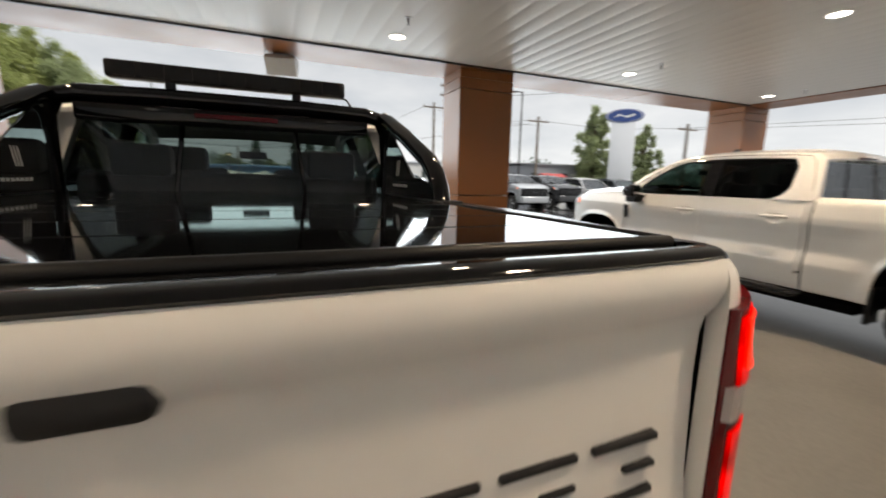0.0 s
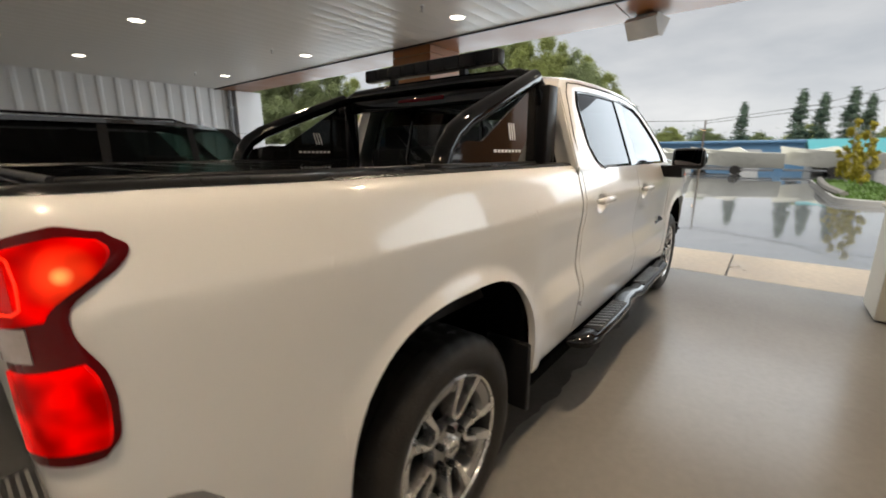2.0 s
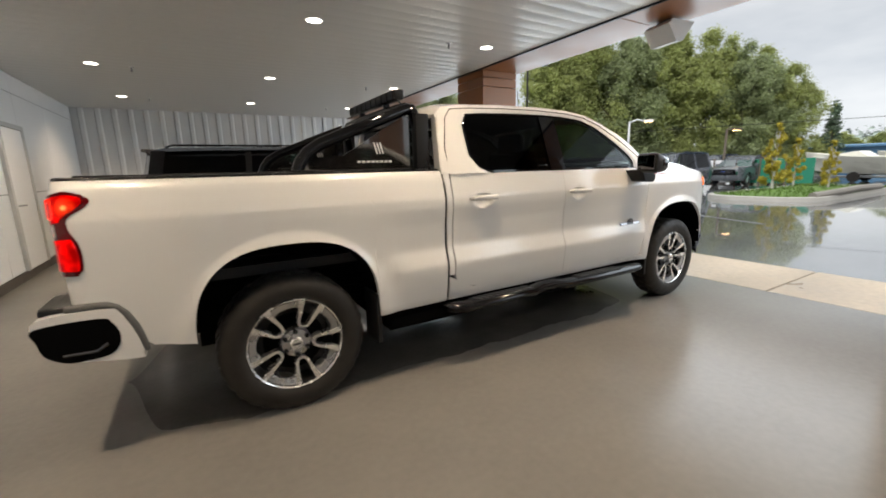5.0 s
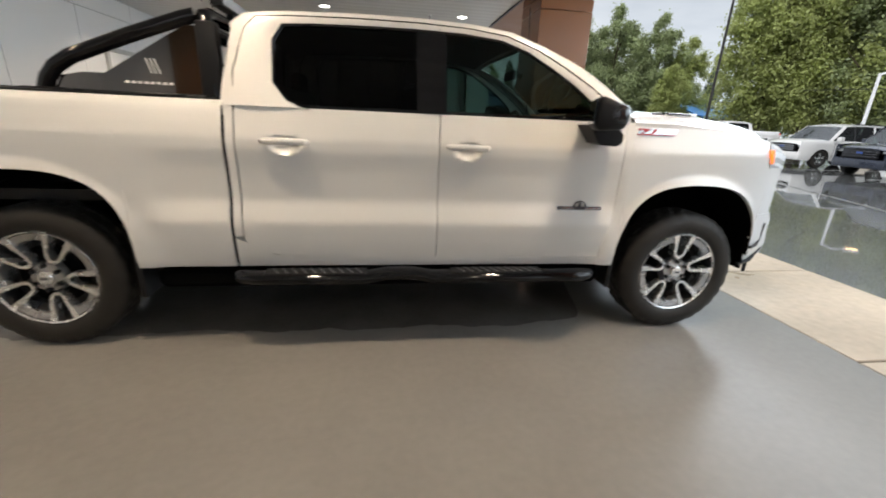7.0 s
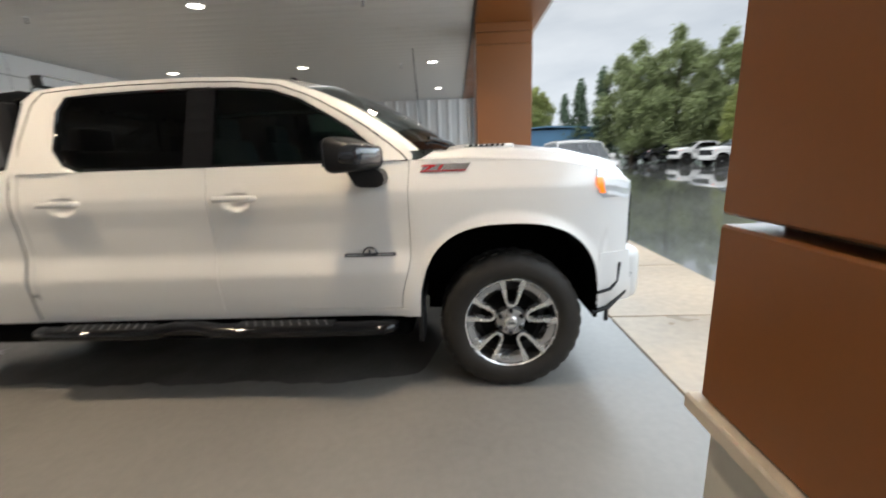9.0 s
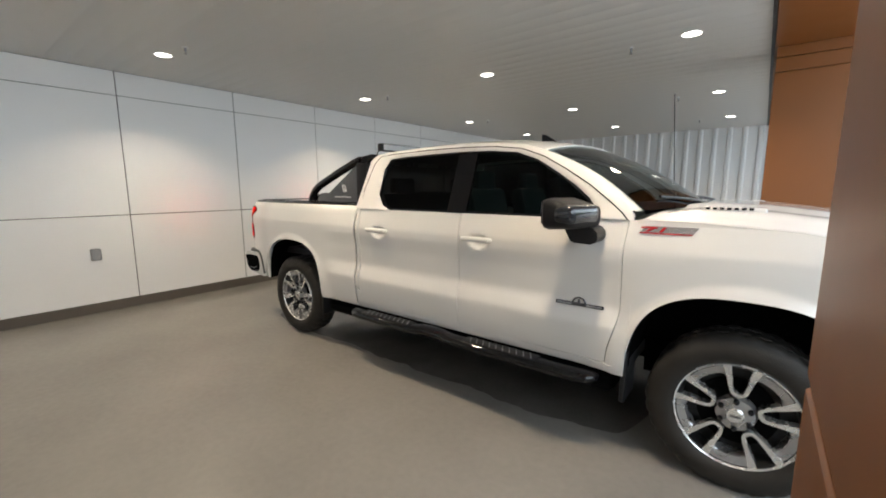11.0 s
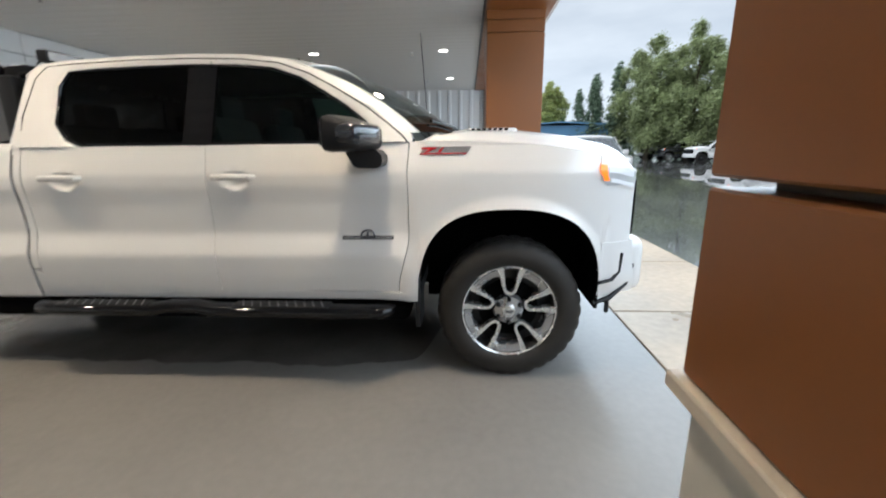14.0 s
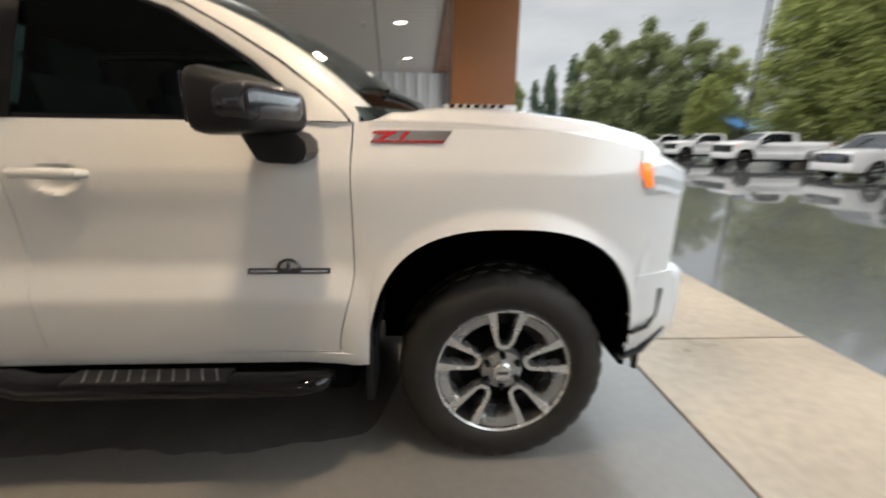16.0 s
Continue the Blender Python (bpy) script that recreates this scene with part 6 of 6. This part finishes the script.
def conifer(name, m, label, h, w, seed, mat=NEEDLE):
    rng = np.random.RandomState(seed)
    t = thing(name, m, label, "tree", "conifers")
    part("trunk", tube(bmesh.new(), [(0, 0, 0), (0, 0, h * 0.95)], [0.02 * h, 0.003 * h], 8), BARK, t)
    centres, sizes = [], []
    for k in range(170):
        z = rng.uniform(0.06, 1.0)
        a, r = rng.uniform(0, 6.283), w / 2 * (1.02 - z) ** 0.9 * rng.uniform(0.3, 1.0)
        centres.append((r * math.cos(a), r * math.sin(a), h * z - 0.12 * r))
        sizes.append(0.10 * w + 0.09 * w * (1 - z))
    crown = new("crown", leaf_mesh(rng, centres, sizes, 44, 0.16, 0.5))
    crown.data.materials.append(mat)
    crown.parent = t
    return t


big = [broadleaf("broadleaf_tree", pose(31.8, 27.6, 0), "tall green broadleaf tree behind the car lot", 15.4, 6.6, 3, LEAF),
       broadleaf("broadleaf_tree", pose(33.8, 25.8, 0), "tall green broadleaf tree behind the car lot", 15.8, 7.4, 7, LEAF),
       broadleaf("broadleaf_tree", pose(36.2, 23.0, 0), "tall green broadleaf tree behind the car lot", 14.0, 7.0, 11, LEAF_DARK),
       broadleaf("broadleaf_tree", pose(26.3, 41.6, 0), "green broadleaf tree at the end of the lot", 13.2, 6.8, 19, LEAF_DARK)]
for i, x, y, k, turn in ((0, 38.8, 20.6, 0.90, 80), (1, 40.6, 17.6, 0.84, 150), (2, 41.5, 14.8, 0.80, 30), (1, 43.6, 12.4, 0.60, 260), (0, 36.5, 27.5, 0.93, 200), (2, 40.0, 23.0, 0.95, 300),
                         (3, 22.8, 43.3, 0.95, 140), (3, 29.9, 39.5, 0.93, 40), (1, 33.2, 39.0, 0.66, 20), (0, 14.0, 52.0, 0.62, 70), (2, 10.5, 55.0, 0.6, 10), (1, 45.5, 15.5, 0.75, 330), (0, 28.6, 34.5, 0.45, 10)):
    ob = copy_thing(big[i], pose(x, y, -0.05, 0, 0, turn))
    ob.scale = (k, k, k)
for i, x, y, k in ((0, 60.0, 14.0, 0.40), (1, 62.0, 9.5, 0.42), (2, 61.0, 5.0, 0.42), (3, 63.0, 0.0, 0.40), (1, 62.0, -4.5, 0.40), (0, 64.0, -12.0, 0.42), (2, 60.0, 18.5, 0.45), (3, 66.0, -19.0, 0.45)):
    ob = copy_thing(big[i], pose(x, y, -0.05, 0, 0, 50 * i + 17 * k))
    ob.scale = (k * 1.5, k * 1.5, k * 0.74)
pop = broadleaf("poplar_tree", pose(32.0, -30.6, 0), "tall narrow poplar beside the sign pylon", 10.0, 3.6, 23, LEAF_DARK, slim=0.9, clumps=90, leaf=0.15)
ob = copy_thing(pop, pose(28.8, -33.8, 0, 0, 0, 90))
ob.scale = (0.85, 0.85, 0.78)
young = broadleaf("young_tree", pose(20.9, 4.6, 0.1), "young yellowing tree on the planting island", 2.9, 0.8, 31, LEAF_YELLOW, BIRCH, clumps=44, leaf=0.055)
for x, y, k in ((22.4, 3.2, 0.72), (23.6, 4.8, 0.80), (20.5, -4.4, 0.85), (23.5, -4.3, 0.95)):
    ob = copy_thing(young, pose(x, y, 0.1, 0, 0, 100 * k))
    ob.scale = (k, k, k)
con = conifer("conifer_tree", pose(20.3, 46.0, 0), "dark conifer at the end of the lot", 10.5, 3.8, 41)
for x, y, k in ((17.8, 46.5, 0.85), (16.3, 47.0, 0.75), (19.0, 50.0, 0.95), (35.5, 38.0, 0.7), (58.9, -3.4, 0.77), (58.8, -5.2, 0.72), (58.6, -7.4, 0.75), (61.0, -9.0, 0.7), (59.0, 1.6, 0.68), (45.5, 10.0, 0.58), (63.0, -14.0, 0.8)):
    ob = copy_thing(con, pose(x, y, 0, 0, 0, 60 * k))
    ob.scale = (k, k, k)

# far woods along the horizon, uncountable
rng = np.random.RandomState(77)
centres, sizes = [], []
for _ in range(520):
    a = rng.uniform(-1.35, 1.45)
    d = rng.uniform(95, 150)
    hgt = 3.2 + 3.6 * (0.5 + 0.5 * math.sin(a * 9)) * (1.6 if a > 0.75 else 0.7)
    centres.append((d * math.cos(a), d * math.sin(a), rng.uniform(0.5, hgt)))
    sizes.append(rng.uniform(1.6, 3.0))
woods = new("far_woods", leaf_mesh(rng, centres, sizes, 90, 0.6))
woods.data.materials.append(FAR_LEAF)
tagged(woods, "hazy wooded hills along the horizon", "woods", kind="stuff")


def utility_pole(x, y, h, arms, label="weathered wooden utility pole with cross-arms", r=0.15):
    t = thing("utility_pole", pose(x, y, 0), label, "pole", "utility poles")
    part("shaft", tube(bmesh.new(), [(0, 0, -0.1), (0, 0, h)], [r, r * 0.67], 10), WOOD_POLE, t)
    for k in range(arms):
        arm = part("cross_arm", box((-0.06, -1.1, h - 0.5 - 0.7 * k), (0.06, 1.1, h - 0.38 - 0.7 * k), 0.01), WOOD_POLE, t)
        for y in (-1.0, -0.4, 0.4, 1.0):
            part("insulator", tube(bmesh.new(), [(0, y, h - 0.38 - 0.7 * k), (0, y, h - 0.24 - 0.7 * k)], 0.04, 8), GREY_SIDING, arm)
    return t


utility_pole(31.4, -23.2, 7.4, 1)
utility_pole(36.0, -14.6, 8.6, 1)
utility_pole(23.0, -32.0, 6.4, 1)
utility_pole(29.0, -13.5, 9.0, 2)
utility_pole(29.8, 1.85, 3.4, 0, "slim bare wooden pole before the stored boats", 0.075)
for pts in ([(31.4, -22.3, 7.0), (34, -18.5, 6.7), (36, -13.7, 8.2), (34, -8.3, 5.5), (32, -3.2, 4.1), (29.8, 1.85, 3.35), (27, 20, 3.8)], [(31.4, -24.1, 7.0), (27.5, -28, 6.2), (23.0, -31.2, 6.0), (14, -40, 6.4), (0, -52, 6.8)],
            [(23.0, -32.8, 6.0), (14, -42, 6.2), (0, -55, 6.6)], [(29, -12.6, 8.5), (34, -20, 6.9), (40, -30, 8)], [(29, -14.4, 7.8), (10, -30, 7.2), (-10, -46, 7.6)], [(29.8, 1.85, 3.2), (30.2, -10, 4.4), (31.4, -22.3, 6.7)]):
    cable = thing("overhead_cable", pose(0, 0, 0), "thin black overhead cable between the poles", "cable", "overhead cables")
    part("wire", tube(bmesh.new(), pts, 0.015, 5), CABLE, cable)


def lot_lamp(x, y, h, turn, mat, label, lit=False, reach=1.0):
    t = thing("lot_lamp", pose(x, y, 0, 0, 0, turn), label, "street lamp", "lot lamps")
    part("base", tube(bmesh.new(), [(0, 0, -0.05), (0, 0, 0.5)], 0.24, 14), KERB, t, "concrete footing")
    part("pole", tube(bmesh.new(), [(0, 0, 0.5), (0, 0, h)], [0.085, 0.065], 10), mat, t)
    part("arm", tube(bmesh.new(), [(0, 0, h - 0.06), (reach * 0.5, 0, h + (0.1 if lit else 0)), (reach, 0, h)], 0.04, 8), mat, t)
    head = part("lamp_head", box((reach - 0.1, -0.16, h - 0.06), (reach + 0.5, 0.16, h + 0.06), 0.02), mat, t)
    part("lens", box((reach, -0.13, h - 0.075), (reach + 0.45, 0.13, h - 0.061), 0.004), STREET_GLOW if lit else LAMP_CLEAR, head)


lot_lamp(21.7, 20.9, 8.6, -55, POLE_DARK, "dark square-headed lot lamp on a concrete footing")
lot_lamp(32.3, -21.9, 9.6, 60, POLE_DARK, "dark lot lamp beside the lot entrance", reach=0.6)
lot_lamp(24.4, 14.1, 4.1, -50, SIGN_WHITE, "pale street lamp with a lit amber lens", True, 0.9)
lot_lamp(29.5, 10.6, 3.4, -60, WOOD_POLE, "slim street lamp with a lit amber lens", True, 0.3)
lot_lamp(45.0, 3.6, 3.5, 180, WOOD_POLE, "street lamp with a lit lens by the boat yard", True, 0.3)

# sign pylon: blue oval with a pale rim on a white slab, no lettering
pylon = thing("sign_pylon", pose(21.1, -23.1, 0, 0, 0, 132), "white sign pylon topped by a blue oval", "sign")
part("slab", box((-0.16, -0.80, 0), (0.16, 0.80, 5.75), 0.05, 2), SIGN_WHITE, pylon)
for r, d, mat, nm in ((1.0, 0.17, SIGN_BLUE, "oval"), (0.93, 0.185, SIGN_WHITE, "oval_rim"), (0.88, 0.20, SIGN_BLUE, "oval_face")):
    bm = bmesh.new()
    ring = [(1.25 * r * math.cos(2 * math.pi * k / 40), 0.47 * r * math.sin(2 * math.pi * k / 40)) for k in range(40)]
    prism(bm, ring, lambda p, q, dd: (dd, p, 6.1 + q), -d, d)
    part(nm, bm, mat, pylon)
for sx in (-1, 1):
    part("mark", prism(bmesh.new(), [(-0.7, -0.1), (-0.35, 0.14), (0.1, -0.02), (0.6, 0.12), (0.72, 0.02), (0.2, -0.14), (-0.3, 0.02)], lambda p, q, dd: (dd, p, 6.1 + q), sx * 0.2, sx * 0.21), SIGN_WHITE, pylon, "pale scroll mark")


def hall(name, label, x0, x1, y0, y1, h, wall_mat, roof_mat, pitch=0.6, doors=3):
    """A long low building with a pitched roof, doors and windows on its west front."""
    t = thing(name, pose(x0, y0, -0.04), label, "building")
    L, D = y1 - y0, x1 - x0
    part("wall", box((0, 0, 0), (D, L, h)), wall_mat, t)
    part("roof", prism(bmesh.new(), [(-0.3, h), (D / 2, h + pitch), (D + 0.3, h), (D + 0.3, h + 0.15), (D / 2, h + pitch + 0.15), (-0.3, h + 0.15)], lambda p, q, d: (p, d, q), -0.3, L + 0.3), roof_mat, t, smooth=20)
    for k in range(doors):
        y = L * (k + 0.5) / doors
        d = part("roller_door", box((-0.05, y - 1.1, 0.0), (0.0, y + 1.1, min(2.4, h * 0.75))), PALE_SIDING, t)
        part("window", box((-0.04, y + 1.5, h * 0.45), (0.0, y + 2.3, h * 0.75)), GLASS_REAR, t)
    return t


hall("long_building", "long low blue metal building beyond the road", 48.0, 60.0, -8.0, 14.0, 2.35, BLUE_METAL, BLUE_METAL, 0.25, 4)
hall("shop_building", "low shop with a bright teal metal roof", 36.5, 45.0, -11.0, -3.9, 1.35, PALE_SIDING, TEAL_ROOF, 0.95, 3)
hall("grey_building", "grey flat commercial building beyond the lot", 34.0, 46.0, -36.0, -25.0, 3.2, GREY_SIDING, GREY_SIDING, 0.2, 3)
hall("red_kiosk", "small red kiosk beyond the parked cars", 29.8, 31.6, -25.4, -23.6, 1.7, BRICK_RED, BRICK_RED, 0.45, 1)
hall("blue_shed", "blue metal shed at the end of the lot", 9.0, 19.5, 46.0, 54.0, 3.9, BLUE_METAL, BLUE_METAL, 0.3, 2)
hall("far_warehouse", "pale far warehouse behind the pylon", 62.0, 75.0, -40.0, -16.0, 4.0, PALE_SIDING, GREY_SIDING, 0.4, 4)
hall("carport", "carport with a blue sheet roof behind the cars", 32.5, 36.0, 30.0, 34.0, 2.3, GREY_SIDING, BLUE_METAL, 0.9, 1)


def boat(x, y, turn, L, label, mat=HULL_CREAM):
    t = thing("motor_boat", pose(x, y, -0.04, 0, 0, turn), label, "boat", "stored boats")

    def hull(f, v):
        taper = (1 - max(0.0, (f - 0.45) / 0.55) ** 2.2)
        k = abs(v)
        return (L * (f - 0.5) + 0.35 * k * f * f, v * 1.15 * taper * (0.35 + 0.65 * k ** 0.5), 0.42 + 0.30 * f ** 3 + (0.98 + 0.15 * f) * k ** 1.4)
    bm = bmesh.new()
    sheet(bm, lin(0, 1, 16), lin(-1, 1, 15), hull)
    fold(bm, (0, 0, 0.05))
    part("hull", bm, mat, t)
    part("transom", prism(bmesh.new(), [(-1.15, 1.4), (-0.8, 0.8), (0, 0.42), (0.8, 0.8), (1.15, 1.4)], lambda p, q, d: (d - L * 0.5, p, q), 0, 0.06), mat, t)
    part("deck", prism(bmesh.new(), [(-L * 0.48, 1.30), (L * 0.1, 1.36), (L * 0.46, 1.52), (L * 0.2, 1.68), (0.0, 1.85), (-L * 0.12, 1.45)], lambda p, q, d: (p, d, q), -0.75, 0.75), mat, t, smooth=20)
    part("trailer", box((-L * 0.4, -0.7, 0.25), (L * 0.5, 0.7, 0.36), 0.02), STEEL, t)
    for s in (-1, 1):
        part("trailer_wheel", lathe(bmesh.new(), [(0.0, 0.08), (0.3, 0.08), (0.3, -0.08), (0.0, -0.08)], 20, s * 0.85), RUBBER, t)
    for w in t.children:
        if w.name.startswith("trailer_wheel"):
            w.location.z = 0.3


for x, y, a, L in ((34.4, 5.2, 85, 5.0), (34.8, 0.2, 88, 5.2), (35.6, -4.8, 94, 4.8), (40.0, 3.0, 80, 5.4)):
    boat(x, y, a, L, "cream motor boat stored on a trailer")
def shelter(x, y, turn, w, d, h):
    """A tarpaulin stretched over a gabled frame on four posts."""
    t = thing("tarp_shelter", pose(x, y, -0.04, 0, 0, turn), "blue tarpaulin shelter behind the parked pickups", "shelter")
    bm = bmesh.new()
    sheet(bm, lin(-0.5, 0.5, 13), lin(0, 1, 5), lambda f, v: (v * d, f * w * 1.08, h - 1.5 * abs(f) ** 1.25 * 2 + 0.04 * math.sin(9 * v + 7 * f)))
    fold(bm, (0, 0, -0.12))
    part("tarpaulin", bm, BLUE_TARP, t, "blue tarpaulin sheet")
    for px in (0.1, d - 0.1):
        for py in (-w / 2, w / 2):
            part("post", tube(bmesh.new(), [(px, py, 0), (px, py, h - 1.4)], 0.05, 8), STEEL, t)


shelter(31.0, 38.0, 15, 6.4, 4.5, 3.9)
fence = thing("yard_fence", pose(0, 0, -0.04), "green and white panel fence along the yard", "fence")
for k in range(9):
    part("fence_panel", box((28.5 + 0.05 * k, 5.6 + 1.3 * k, 0.1), (28.58 + 0.05 * k, 6.8 + 1.3 * k, 1.5), 0.01), GREEN_PANEL if k < 3 else (SIGN_WHITE if k in (3, 4, 7) else CREAM_TRIM), fence)
    part("fence_post", box((28.5 + 0.05 * k, 6.82 + 1.3 * k, 0), (28.6 + 0.05 * k, 6.9 + 1.3 * k, 1.6)), WOOD_POLE, fence)
